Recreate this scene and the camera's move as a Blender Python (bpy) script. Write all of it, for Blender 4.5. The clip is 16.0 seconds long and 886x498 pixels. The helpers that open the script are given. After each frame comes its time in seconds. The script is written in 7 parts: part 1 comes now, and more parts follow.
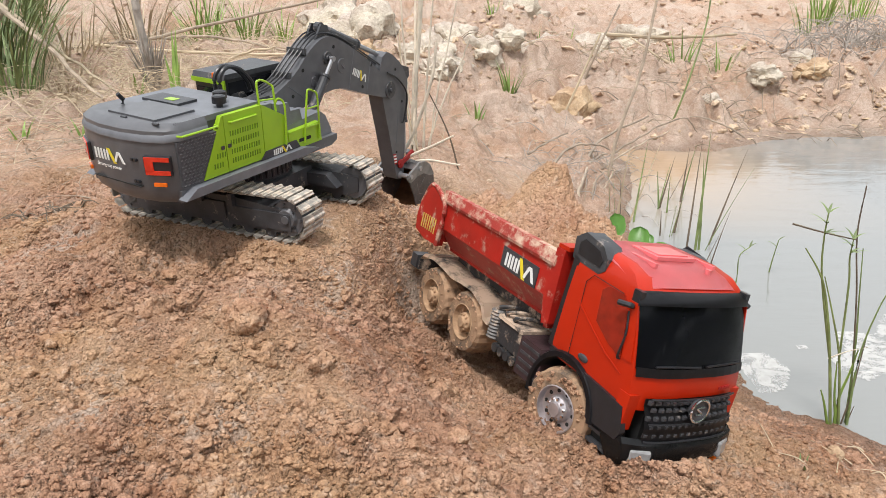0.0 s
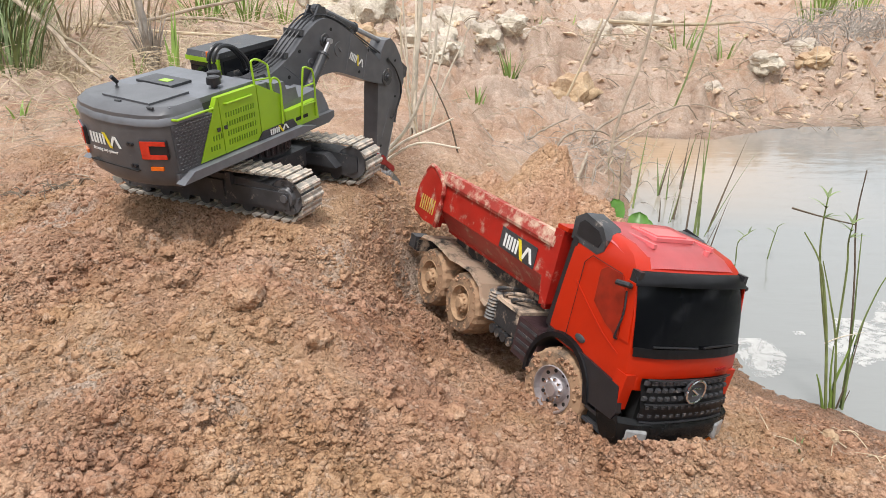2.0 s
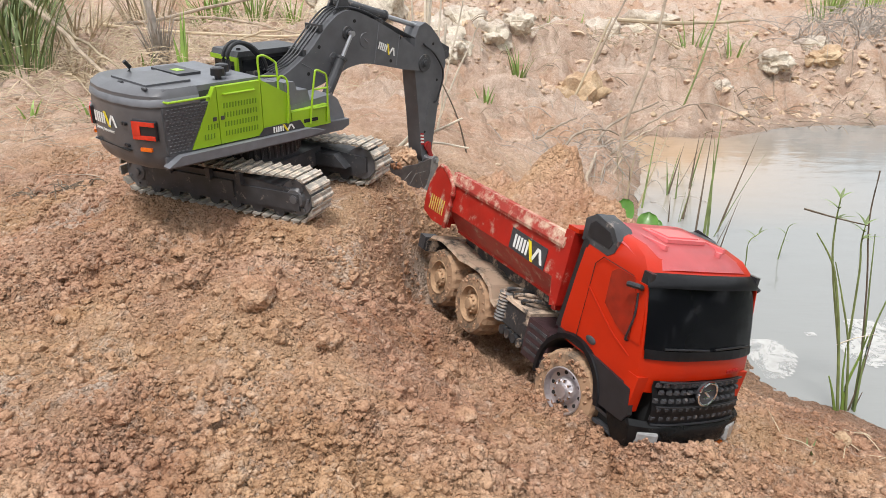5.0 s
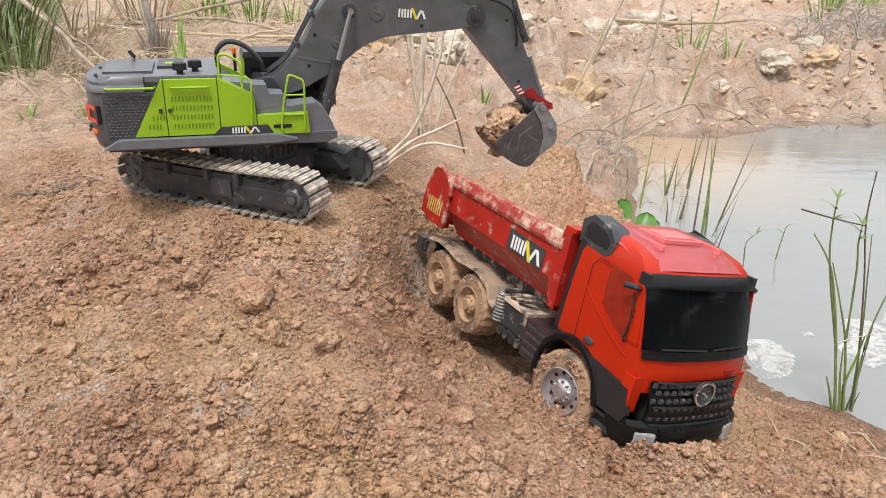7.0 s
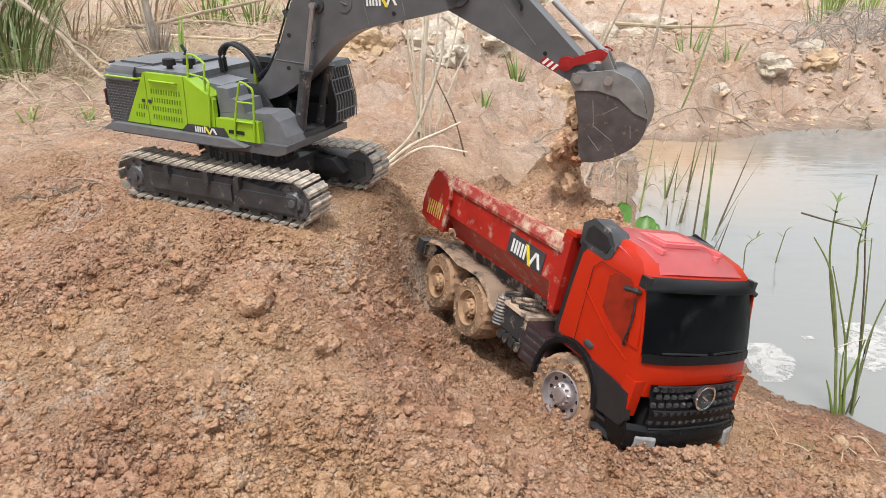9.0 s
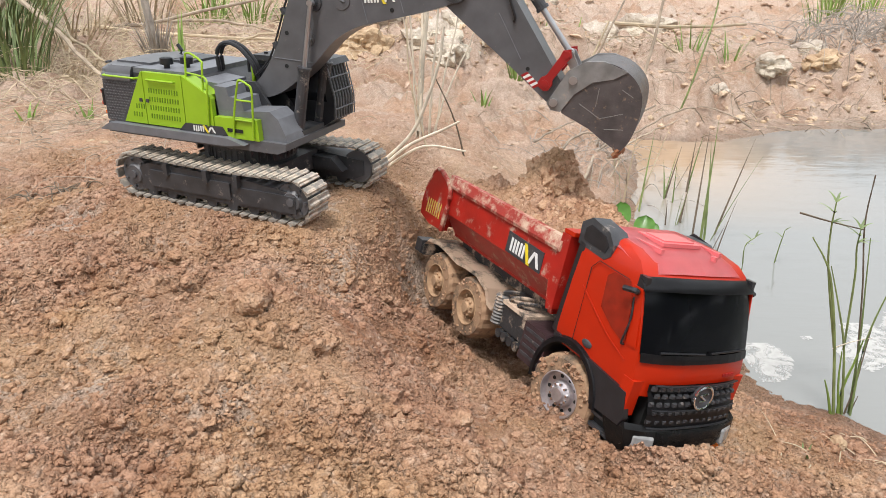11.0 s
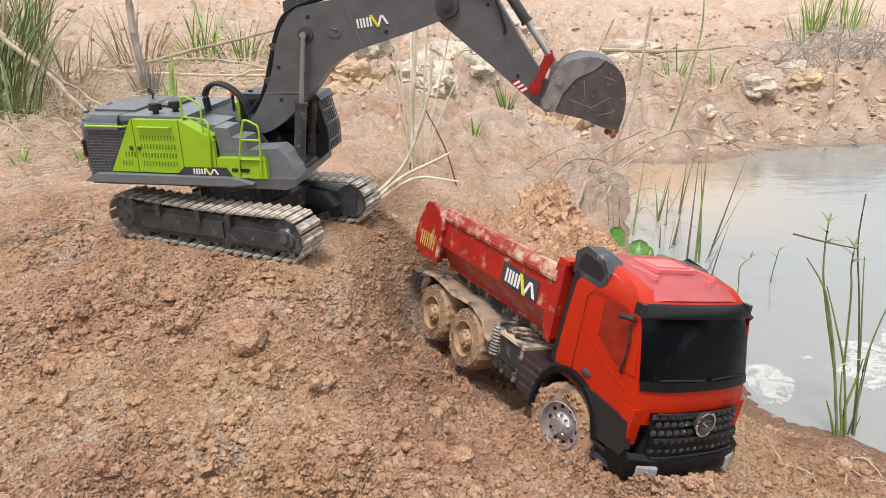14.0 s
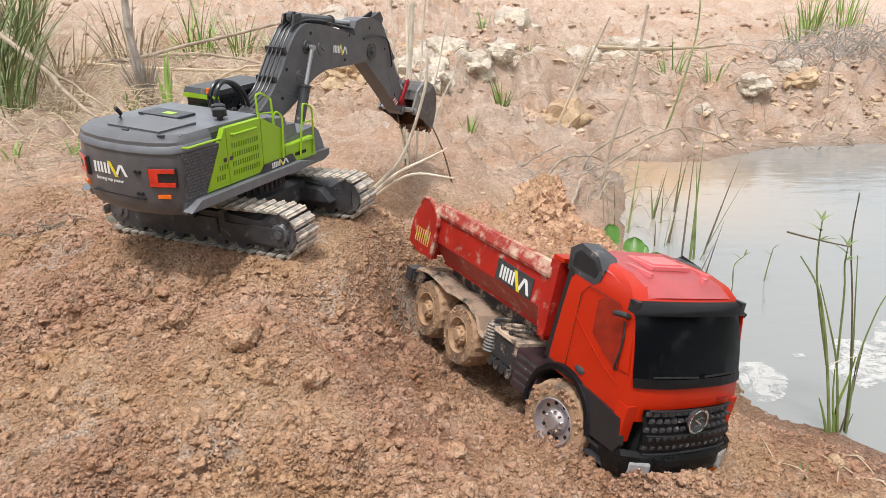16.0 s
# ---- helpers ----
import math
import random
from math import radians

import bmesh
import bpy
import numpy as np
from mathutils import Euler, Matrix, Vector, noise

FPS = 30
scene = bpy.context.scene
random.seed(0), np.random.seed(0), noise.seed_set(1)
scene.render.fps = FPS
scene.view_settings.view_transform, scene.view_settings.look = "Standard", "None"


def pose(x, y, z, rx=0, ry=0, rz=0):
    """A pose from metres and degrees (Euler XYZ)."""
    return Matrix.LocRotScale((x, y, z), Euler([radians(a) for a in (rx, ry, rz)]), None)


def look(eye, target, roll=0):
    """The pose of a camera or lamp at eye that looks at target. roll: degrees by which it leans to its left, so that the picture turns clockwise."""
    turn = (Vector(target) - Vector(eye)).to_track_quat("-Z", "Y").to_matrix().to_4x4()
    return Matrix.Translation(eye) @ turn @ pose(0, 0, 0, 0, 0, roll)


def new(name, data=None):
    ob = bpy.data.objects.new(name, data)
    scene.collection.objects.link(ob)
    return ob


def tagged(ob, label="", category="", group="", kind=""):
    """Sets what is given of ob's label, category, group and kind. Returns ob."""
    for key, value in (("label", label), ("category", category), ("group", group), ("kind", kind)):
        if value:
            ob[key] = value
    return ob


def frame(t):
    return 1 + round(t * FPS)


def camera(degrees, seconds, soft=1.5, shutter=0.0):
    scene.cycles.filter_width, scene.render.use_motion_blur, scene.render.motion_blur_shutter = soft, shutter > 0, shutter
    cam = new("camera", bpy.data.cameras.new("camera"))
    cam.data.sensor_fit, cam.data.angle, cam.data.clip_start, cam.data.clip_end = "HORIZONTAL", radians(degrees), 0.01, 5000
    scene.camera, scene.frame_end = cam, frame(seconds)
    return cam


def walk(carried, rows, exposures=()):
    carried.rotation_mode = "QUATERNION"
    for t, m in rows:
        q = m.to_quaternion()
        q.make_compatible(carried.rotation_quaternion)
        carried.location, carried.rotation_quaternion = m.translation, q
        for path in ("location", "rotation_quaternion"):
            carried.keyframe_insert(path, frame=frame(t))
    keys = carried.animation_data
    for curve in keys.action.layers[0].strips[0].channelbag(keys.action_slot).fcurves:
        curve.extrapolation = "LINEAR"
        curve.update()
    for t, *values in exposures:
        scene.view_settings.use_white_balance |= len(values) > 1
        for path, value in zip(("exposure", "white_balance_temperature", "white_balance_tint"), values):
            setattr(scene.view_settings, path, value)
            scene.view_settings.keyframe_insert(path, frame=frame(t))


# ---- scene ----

# ---------------- camera ----------------
cam = camera(65.0, 16.0, soft=0.75)
walk(cam, [
    (0, pose(0.0023, 0.0007, 0.5868, 68.09, 0.40, -0.56)),
    (0.5, pose(0.0029, 0.0018, 0.5855, 68.02, 0.30, -0.49)),
    (1, pose(0.0110, -0.0013, 0.5806, 67.65, -0.06, -1.08)),
    (1.5, pose(0.0074, -0.0032, 0.5776, 67.18, -0.21, -0.84)),
    (2, pose(0.0025, -0.0023, 0.5764, 67.12, -0.23, -0.41)),
    (2.5, pose(-0.0022, -0.0004, 0.5764, 66.79, 0.21, 0.03)),
    (3, pose(-0.0017, 0.0005, 0.5793, 67.00, 0.42, -0.05)),
    (3.5, pose(-0.0013, 0.0002, 0.5794, 67.08, 0.19, -0.00)),
    (4, pose(-0.0015, 0.0004, 0.5784, 66.95, 0.09, 0.11)),
    (6.5, pose(-0.0001, -0.0002, 0.5797, 67.09, -0.15, 0.08)),
    (7, pose(0.0000, 0.0000, 0.5800, 67.00, -0.00, -0.00)),
    (7.5, pose(0.0001, 0.0004, 0.5805, 67.11, 0.03, -0.07)),
    (8, pose(0.0006, -0.0001, 0.5808, 67.26, 0.06, -0.02)),
    (8.5, pose(0.0000, -0.0000, 0.5806, 67.26, -0.02, -0.01)),
    (9, pose(-0.0003, -0.0001, 0.5807, 67.25, -0.03, 0.01)),
    (11.5, pose(0.0008, 0.0004, 0.5791, 67.19, -0.20, 0.01)),
    (12, pose(0.0006, 0.0016, 0.5778, 67.17, 0.16, -0.26)),
    (12.5, pose(0.0012, 0.0030, 0.5831, 69.74, 1.51, -0.47)),
    (13, pose(0.0015, 0.0037, 0.5858, 69.94, 1.59, -0.56)),
    (13.5, pose(0.0022, 0.0041, 0.5857, 69.59, 1.46, -0.81)),
    (14, pose(0.0022, 0.0042, 0.5854, 69.46, 1.40, -0.99)),
    (14.5, pose(0.0027, 0.0040, 0.5843, 69.35, 1.07, -0.93)),
    (15, pose(0.0038, 0.0038, 0.5838, 69.34, 1.01, -0.92)),
    (15.5, pose(0.0038, 0.0040, 0.5848, 69.27, 1.05, -1.06)),
    (16, pose(0.0036, 0.0045, 0.5843, 69.21, 1.03, -1.23)),
], exposures=[(0, 0.0, 6500, 10), (16, 0.0, 6500, 10)])

# ---------------- light: bright overcast sky, weak broad sun ----------------
world = bpy.data.worlds.new("world")
scene.world = world
world.use_nodes = True
wn = world.node_tree.nodes
wl = world.node_tree.links
sky = wn.new("ShaderNodeTexSky")
sky.sky_type = "NISHITA"
sky.sun_disc = False
sky.sun_elevation = radians(70)
sky.sun_rotation = radians(202)
sky.dust_density = 4.0
sky.air_density = 1.0
cloud = wn.new("ShaderNodeMix")
cloud.data_type = "RGBA"
cloud.inputs["Factor"].default_value = 0.8
cloud.inputs["B"].default_value = (8.6, 8.9, 9.1, 1)
wl.new(sky.outputs["Color"], cloud.inputs["A"])
wl.new(cloud.outputs["Result"], wn["Background"].inputs["Color"])
wn["Background"].inputs["Strength"].default_value = 0.155
sun = new("sun", bpy.data.lights.new("sun", "SUN"))
sun.data.energy = 3.05
sun.data.angle = radians(11)
sun.data.color = (1.0, 0.965, 0.935)
sun.matrix_world = look((-0.30, -0.75, 2.3), (0, 0, 0))

# ---------------- materials ----------------
def material(name, color, rough=0.5, metal=0.0, vary=0.15, grain=60.0, bump=0.0, bump_scale=300.0,
             dirt=0.0, dirt_color=(0.42, 0.24, 0.12), dirt_scale=25.0, coat=0.0, random_tint=0.0, trans=0.0, spec=0.5):
    m = bpy.data.materials.new(name)
    m.use_nodes = True
    n, l = m.node_tree.nodes, m.node_tree.links
    b = n["Principled BSDF"]
    b.inputs["Roughness"].default_value = rough
    b.inputs["Metallic"].default_value = metal
    b.inputs["Coat Weight"].default_value = coat
    b.inputs["Specular IOR Level"].default_value = spec
    b.inputs["Transmission Weight"].default_value = trans
    co = n.new("ShaderNodeTexCoord")
    no = n.new("ShaderNodeTexNoise")
    no.inputs["Scale"].default_value = grain
    no.inputs["Detail"].default_value = 6
    l.new(co.outputs["Object"], no.inputs["Vector"])
    rmp = n.new("ShaderNodeValToRGB")
    rmp.color_ramp.elements[0].position, rmp.color_ramp.elements[1].position = 0.3, 0.7
    rmp.color_ramp.elements[0].color = (*[c * (1 - vary) for c in color], 1)
    rmp.color_ramp.elements[1].color = (*[min(1, c * (1 + vary)) for c in color], 1)
    l.new(no.outputs["Fac"], rmp.inputs["Fac"])
    col = rmp.outputs["Color"]
    if random_tint:
        oi = n.new("ShaderNodeObjectInfo")
        hs = n.new("ShaderNodeHueSaturation")
        mr = n.new("ShaderNodeMapRange")
        mr.inputs["To Min"].default_value, mr.inputs["To Max"].default_value = 1 - random_tint, 1 + random_tint
        l.new(oi.outputs["Random"], mr.inputs["Value"])
        l.new(mr.outputs["Result"], hs.inputs["Value"])
        l.new(col, hs.inputs["Color"])
        col = hs.outputs["Color"]
    if dirt:
        d = n.new("ShaderNodeTexNoise")
        d.inputs["Scale"].default_value = dirt_scale
        d.inputs["Detail"].default_value = 10
        d.inputs["Roughness"].default_value = 0.72
        l.new(co.outputs["Object"], d.inputs["Vector"])
        dr = n.new("ShaderNodeValToRGB")
        dr.color_ramp.elements[0].position = 0.72 - 0.42 * dirt
        dr.color_ramp.elements[1].position = 0.82 - 0.36 * dirt
        l.new(d.outputs["Fac"], dr.inputs["Fac"])
        mx = n.new("ShaderNodeMix")
        mx.data_type = "RGBA"
        mx.inputs["B"].default_value = (*dirt_color, 1)
        l.new(dr.outputs["Color"], mx.inputs["Factor"])
        l.new(col, mx.inputs["A"])
        col = mx.outputs["Result"]
        rr = n.new("ShaderNodeMapRange")
        rr.inputs["To Min"].default_value, rr.inputs["To Max"].default_value = rough, 0.9
        l.new(dr.outputs["Color"], rr.inputs["Value"])
        l.new(rr.outputs["Result"], b.inputs["Roughness"])
        if metal:
            mm = n.new("ShaderNodeMapRange")
            mm.inputs["To Min"].default_value, mm.inputs["To Max"].default_value = metal, 0.0
            l.new(dr.outputs["Color"], mm.inputs["Value"])
            l.new(mm.outputs["Result"], b.inputs["Metallic"])
    l.new(col, b.inputs["Base Color"])
    if bump:
        bn = n.new("ShaderNodeTexNoise")
        bn.inputs["Scale"].default_value = bump_scale
        bn.inputs["Detail"].default_value = 8
        l.new(co.outputs["Object"], bn.inputs["Vector"])
        bp = n.new("ShaderNodeBump")
        bp.inputs["Strength"].default_value = bump
        bp.inputs["Distance"].default_value = 0.002
        l.new(bn.outputs["Fac"], bp.inputs["Height"])
        l.new(bp.outputs["Normal"], b.inputs["Normal"])
    return m


DIRT = (0.50, 0.36, 0.25)
M_GREY = material("grey_paint", (0.104, 0.105, 0.113), 0.36, 0.0, 0.16, 40, 0.05, 500, dirt=0.2, dirt_color=(0.34, 0.29, 0.25), dirt_scale=110)
M_DARK = material("dark_plastic", (0.047, 0.048, 0.053), 0.42, 0, 0.25, 50, 0.1, 400, dirt=0.33, dirt_color=(0.36, 0.31, 0.27), dirt_scale=70)
M_BLACK = material("black_rubber", (0.018, 0.018, 0.021), 0.32, 0, 0.2, 80, 0.05, 400, dirt=0.15, dirt_color=(0.2, 0.15, 0.11))
M_DECK = material("deck_grey", (0.165, 0.172, 0.19), 0.45, 0.1, 0.12, 60, 0.06, 500, dirt=0.2, dirt_color=(0.33, 0.29, 0.25), dirt_scale=45)
M_GREEN = material("lime_paint", (0.30, 0.50, 0.018), 0.38, 0, 0.06, 30, 0.02, 300, dirt=0.1, dirt_color=DIRT, dirt_scale=70, coat=0.2)
M_MESH = material("vent_mesh", (0.085, 0.088, 0.097), 0.5, 0.2, 0.3, 200)
M_SHOE = material("muddy_steel_shoe", (0.36, 0.33, 0.29), 0.55, 0.3, 0.25, 60, 0.2, 400, dirt=0.58, dirt_color=(0.62, 0.52, 0.42), dirt_scale=60, random_tint=0.15)
M_STEEL = material("bright_steel", (0.44, 0.44, 0.46), 0.3, 0.75, 0.08, 60, dirt=0.15, dirt_color=DIRT)
M_BUCKET = material("worn_bucket_steel", (0.088, 0.078, 0.078), 0.42, 0.1, 0.3, 55, 0.2, 400, dirt=0.34, dirt_color=(0.40, 0.27, 0.18), dirt_scale=95)
M_EAR = material("scuffed_cast_steel", (0.23, 0.225, 0.22), 0.45, 0.2, 0.25, 60, 0.15, 300, dirt=0.3, dirt_color=(0.46, 0.36, 0.28), dirt_scale=60)
M_DAMP = material("damp_clay_sand", (0.27, 0.125, 0.06), 0.75, 0, 0.35, 60, 0.7, 220)
M_RED = material("red_paint", (0.46, 0.019, 0.002), 0.38, 0, 0.07, 25, 0.02, 300, dirt=0.08, dirt_color=DIRT, dirt_scale=60, coat=0.1, spec=0.35)
# roof red made paler and pinker to paint in the sky's reflection
M_ROOF = material("sky_sheen_red", (0.74, 0.165, 0.175), 0.36, 0, 0.08, 25, 0.02, 300, dirt=0.12, dirt_color=DIRT, dirt_scale=60, coat=0.3)
M_BED = material("scraped_red_paint", (0.38, 0.014, 0.008), 0.42, 0, 0.15, 30, 0.08, 300, dirt=0.42, dirt_color=(0.52, 0.38, 0.29), dirt_scale=34)
M_RIM = material("muddy_red_rim", (0.33, 0.03, 0.02), 0.55, 0, 0.15, 30, 0.2, 300, dirt=0.62, dirt_color=(0.58, 0.42, 0.31), dirt_scale=34)
M_MUD = material("dried_mud", (0.42, 0.27, 0.16), 0.9, 0, 0.3, 50, 0.6, 250)
M_MUDTYRE = material("mud_caked_rubber", (0.10, 0.075, 0.055), 0.85, 0, 0.3, 50, 0.5, 250, dirt=0.86, dirt_color=(0.36, 0.225, 0.135), dirt_scale=30)
M_GLASS = material("tinted_glass", (0.010, 0.011, 0.014), 0.10, 0, 0.1, 30, dirt=0.06, dirt_color=(0.3, 0.27, 0.24), dirt_scale=50, spec=0.3)
M_CHROME = material("chrome", (0.72, 0.72, 0.74), 0.18, 1.0, 0.05, 60, dirt=0.15, dirt_color=DIRT)
M_LENS = material("headlight_lens", (0.34, 0.34, 0.34), 0.15, 0.2, 0.2, 90, dirt=0.3, dirt_color=DIRT)
M_WHITE = material("white_print", (0.8, 0.8, 0.78), 0.5, 0, 0.05)
M_YELLOW = material("yellow_print", (0.78, 0.62, 0.03), 0.5, 0, 0.05)
M_REDLENS = material("red_lamp_lens", (0.62, 0.035, 0.015), 0.2, 0, 0.2, 80, coat=0.5)
M_ORANGE = material("orange_lens", (0.85, 0.16, 0.01), 0.25, 0, 0.1, coat=0.4)
M_REDLINK = material("red_link_paint", (0.33, 0.014, 0.014), 0.4, 0, 0.15, 40, 0.05, 300, dirt=0.2, dirt_color=DIRT)
M_SLOT = material("green_slot", (0.13, 0.25, 0.012), 0.6)
M_GAP = material("dark_gap", (0.012, 0.012, 0.012), 0.8)


SAND_LOW, SAND_HIGH, SAND_PALE = (0.44, 0.243, 0.150), (0.675, 0.447, 0.322), (0.80, 0.65, 0.54)


def sand_material(name, low, high, pale, scale=1.0, wet=None, dry=None, relief=1.0):
    """Crumbly sandy soil: patches, grains, pale grit; wet and darker towards a height."""
    m = bpy.data.materials.new(name)
    m.use_nodes = True
    n, l = m.node_tree.nodes, m.node_tree.links
    b = n["Principled BSDF"]
    b.inputs["Specular IOR Level"].default_value = 0.25
    geo = n.new("ShaderNodeTexCoord")
    pos = geo.outputs["Object"]

    def tex(s, detail=8, rough=0.6):
        t = n.new("ShaderNodeTexNoise")
        t.inputs["Scale"].default_value, t.inputs["Detail"].default_value, t.inputs["Roughness"].default_value = s * scale, detail, rough
        l.new(pos, t.inputs["Vector"])
        return t.outputs["Fac"]

    def ramp(fac, a, b2, ca, cb):
        r = n.new("ShaderNodeValToRGB")
        r.color_ramp.elements[0].position, r.color_ramp.elements[1].position = a, b2
        r.color_ramp.elements[0].color, r.color_ramp.elements[1].color = (*ca, 1), (*cb, 1)
        l.new(fac, r.inputs["Fac"])
        return r.outputs["Color"]

    def mix(f, a, b2, mode="MIX"):
        x = n.new("ShaderNodeMix")
        x.data_type, x.blend_type = "RGBA", mode
        if isinstance(f, float):
            x.inputs["Factor"].default_value = f
        else:
            l.new(f, x.inputs["Factor"])
        l.new(a, x.inputs["A"])
        if isinstance(b2, tuple):
            x.inputs["B"].default_value = (*b2, 1)
        else:
            l.new(b2, x.inputs["B"])
        return x.outputs["Result"]

    far = None
    c = ramp(tex(9, 6), 0.35, 0.65, low, high)
    c = mix(ramp(tex(4.2, 4), 0.42, 0.62, (0, 0, 0), (0.5, 0.5, 0.5)), c, tuple(k * f for k, f in zip(high, (0.98, 1.02, 0.80))))
    c = mix(ramp(tex(5.3, 5), 0.55, 0.70, (0, 0, 0), (0.45, 0.45, 0.45)), c, tuple(k * f for k, f in zip(high, (0.92, 0.84, 0.90))))
    if dry is not None:
        # paler, drier soil away from the fresh digging
        sp = n.new("ShaderNodeSeparateXYZ")
        l.new(pos, sp.inputs["Vector"])
        ad = n.new("ShaderNodeMath")
        ad.operation = "ADD"
        l.new(sp.outputs["Y"], ad.inputs[0])
        l.new(tex(3, 5), ad.inputs[1])
        far = n.new("ShaderNodeMapRange")
        far.inputs["From Min"].default_value, far.inputs["From Max"].default_value = 1.75, 2.75
        l.new(ad.outputs["Value"], far.inputs["Value"])
        c = mix(far.outputs["Result"], c, ramp(tex(6, 8, 0.7), 0.38, 0.62, *dry))
        c = mix(ramp(tex(2.6, 9, 0.7), 0.52, 0.62, (0, 0, 0), (0.5, 0.5, 0.5)), c, (0.60, 0.36, 0.22))
        c = mix(ramp(tex(4.7, 10, 0.75), 0.54, 0.62, (0, 0, 0), (0.55, 0.55, 0.55)), c, (0.74, 0.64, 0.55))
    c = mix(ramp(tex(70, 4), 0.55, 0.72, (0, 0, 0), (0.55, 0.55, 0.55)), c, pale)
    c = mix(0.55, c, ramp(tex(380, 3, 0.7), 0.32, 0.66, (0.58, 0.53, 0.50), (1.0, 1.0, 1.0)), "MULTIPLY")
    if wet is not None:
        sep = n.new("ShaderNodeSeparateXYZ")
        l.new(pos, sep.inputs["Vector"])
        mr = n.new("ShaderNodeMapRange")
        mr.inputs["From Min"].default_value, mr.inputs["From Max"].default_value = wet - 0.005, wet + 0.035
        mr.inputs["To Min"].default_value, mr.inputs["To Max"].default_value = 1, 0
        l.new(sep.outputs["Z"], mr.inputs["Value"])
        c = mix(mr.outputs["Result"], c, mix(0.75, c, (0.42, 0.40, 0.38), "MULTIPLY"))
        rr = n.new("ShaderNodeMapRange")
        rr.inputs["To Min"].default_value, rr.inputs["To Max"].default_value = 0.92, 0.45
        l.new(mr.outputs["Result"], rr.inputs["Value"])
        l.new(rr.outputs["Result"], b.inputs["Roughness"])
    else:
        b.inputs["Roughness"].default_value = 0.92
    l.new(c, b.inputs["Base Color"])
    last = None

    def grains(sc):
        v = n.new("ShaderNodeTexVoronoi")
        v.inputs["Scale"].default_value = sc * scale
        wob = n.new("ShaderNodeVectorMath")
        wob.operation = "MULTIPLY_ADD"
        wn_ = n.new("ShaderNodeTexNoise")
        wn_.inputs["Scale"].default_value = sc * scale * 0.8
        l.new(pos, wn_.inputs["Vector"])
        l.new(wn_.outputs["Color"], wob.inputs[0])
        wob.inputs[1].default_value = (0.9 / (sc * scale),) * 3
        l.new(pos, wob.inputs[2])
        l.new(wob.outputs["Vector"], v.inputs["Vector"])
        return v

    coarse, fine = grains(120), grains(290)
    for src, dist, st, inv in ((tex(60, 9, 0.72), 0.014, 0.85, False), (coarse.outputs["Distance"], 0.0055, 1.0, True), (fine.outputs["Distance"], 0.0040, 1.0, True)):
        bp = n.new("ShaderNodeBump")
        bp.invert = inv
        bp.inputs["Strength"].default_value, bp.inputs["Distance"].default_value = st * relief, dist
        if far is not None and inv:
            # packed and crumbly patches; smoother soil far off
            pk = n.new("ShaderNodeMapRange")
            pk.inputs["From Min"].default_value, pk.inputs["From Max"].default_value = 0.36, 0.54
            pk.inputs["To Min"].default_value, pk.inputs["To Max"].default_value = 0.5 * st, st
            l.new(tex(11, 3), pk.inputs["Value"])
            fd = n.new("ShaderNodeMapRange")
            fd.inputs["To Min"].default_value, fd.inputs["To Max"].default_value = 1.0, 0.25
            l.new(far.outputs["Result"], fd.inputs["Value"])
            mu = n.new("ShaderNodeMath")
            mu.operation = "MULTIPLY"
            l.new(pk.outputs["Result"], mu.inputs[0])
            l.new(fd.outputs["Result"], mu.inputs[1])
            l.new(mu.outputs["Value"], bp.inputs["Strength"])
        l.new(src, bp.inputs["Height"])
        if last:
            l.new(last, bp.inputs["Normal"])
        last = bp.outputs["Normal"]
    if far is not None:
        bp = n.new("ShaderNodeBump")
        bp.inputs["Distance"].default_value = 0.014
        l.new(far.outputs["Result"], bp.inputs["Strength"])
        l.new(tex(13, 10, 0.75), bp.inputs["Height"])
        l.new(last, bp.inputs["Normal"])
        last = bp.outputs["Normal"]
    l.new(last, b.inputs["Normal"])
    # each grain has its own shade
    for v, amount in ((coarse, 0.45), (fine, 0.55)):
        bw = n.new("ShaderNodeSeparateColor")
        l.new(v.outputs["Color"], bw.inputs["Color"])
        c = mix(amount, c, ramp(bw.outputs["Red"], 0.0, 1.0, (0.72, 0.68, 0.64), (1.0, 1.0, 1.0)), "MULTIPLY")
    l.new(c, b.inputs["Base Color"])
    return m


M_CLOD = sand_material("loose_sand", (0.44, 0.237, 0.143), (0.665, 0.432, 0.305), (0.78, 0.62, 0.49), relief=0.6)


# ---------------- mesh helpers ----------------
def part(name, bm, mat, parent=None, label="", smooth=False, bevel=0.0, kind=""):
    if bevel:
        bmesh.ops.bevel(bm, geom=[e for e in bm.edges if len(e.link_faces) == 2 and e.calc_face_angle(0) > 0.5],
                        offset=bevel, segments=2, affect="EDGES", profile=0.5)
    me = bpy.data.meshes.new(name)
    bmesh.ops.recalc_face_normals(bm, faces=bm.faces)
    bm.to_mesh(me)
    bm.free()
    me.materials.append(mat)
    if smooth:
        for p in me.polygons:
            p.use_smooth = True
        me.set_sharp_from_angle(angle=radians(38))
    ob = new(name, me)
    if parent is not None:
        ob.parent = parent
    if label:
        ob["label"] = label
    if kind:
        ob["kind"] = kind
    return ob


def B():
    return bmesh.new()


def box(bm, x0, x1, y0, y1, z0, z1):
    v = [bm.verts.new((x, y, z)) for x in (x0, x1) for y in (y0, y1) for z in (z0, z1)]
    for f in ((0, 1, 3, 2), (4, 6, 7, 5), (0, 4, 5, 1), (2, 3, 7, 6), (0, 2, 6, 4), (1, 5, 7, 3)):
        bm.faces.new([v[i] for i in f])
    return bm


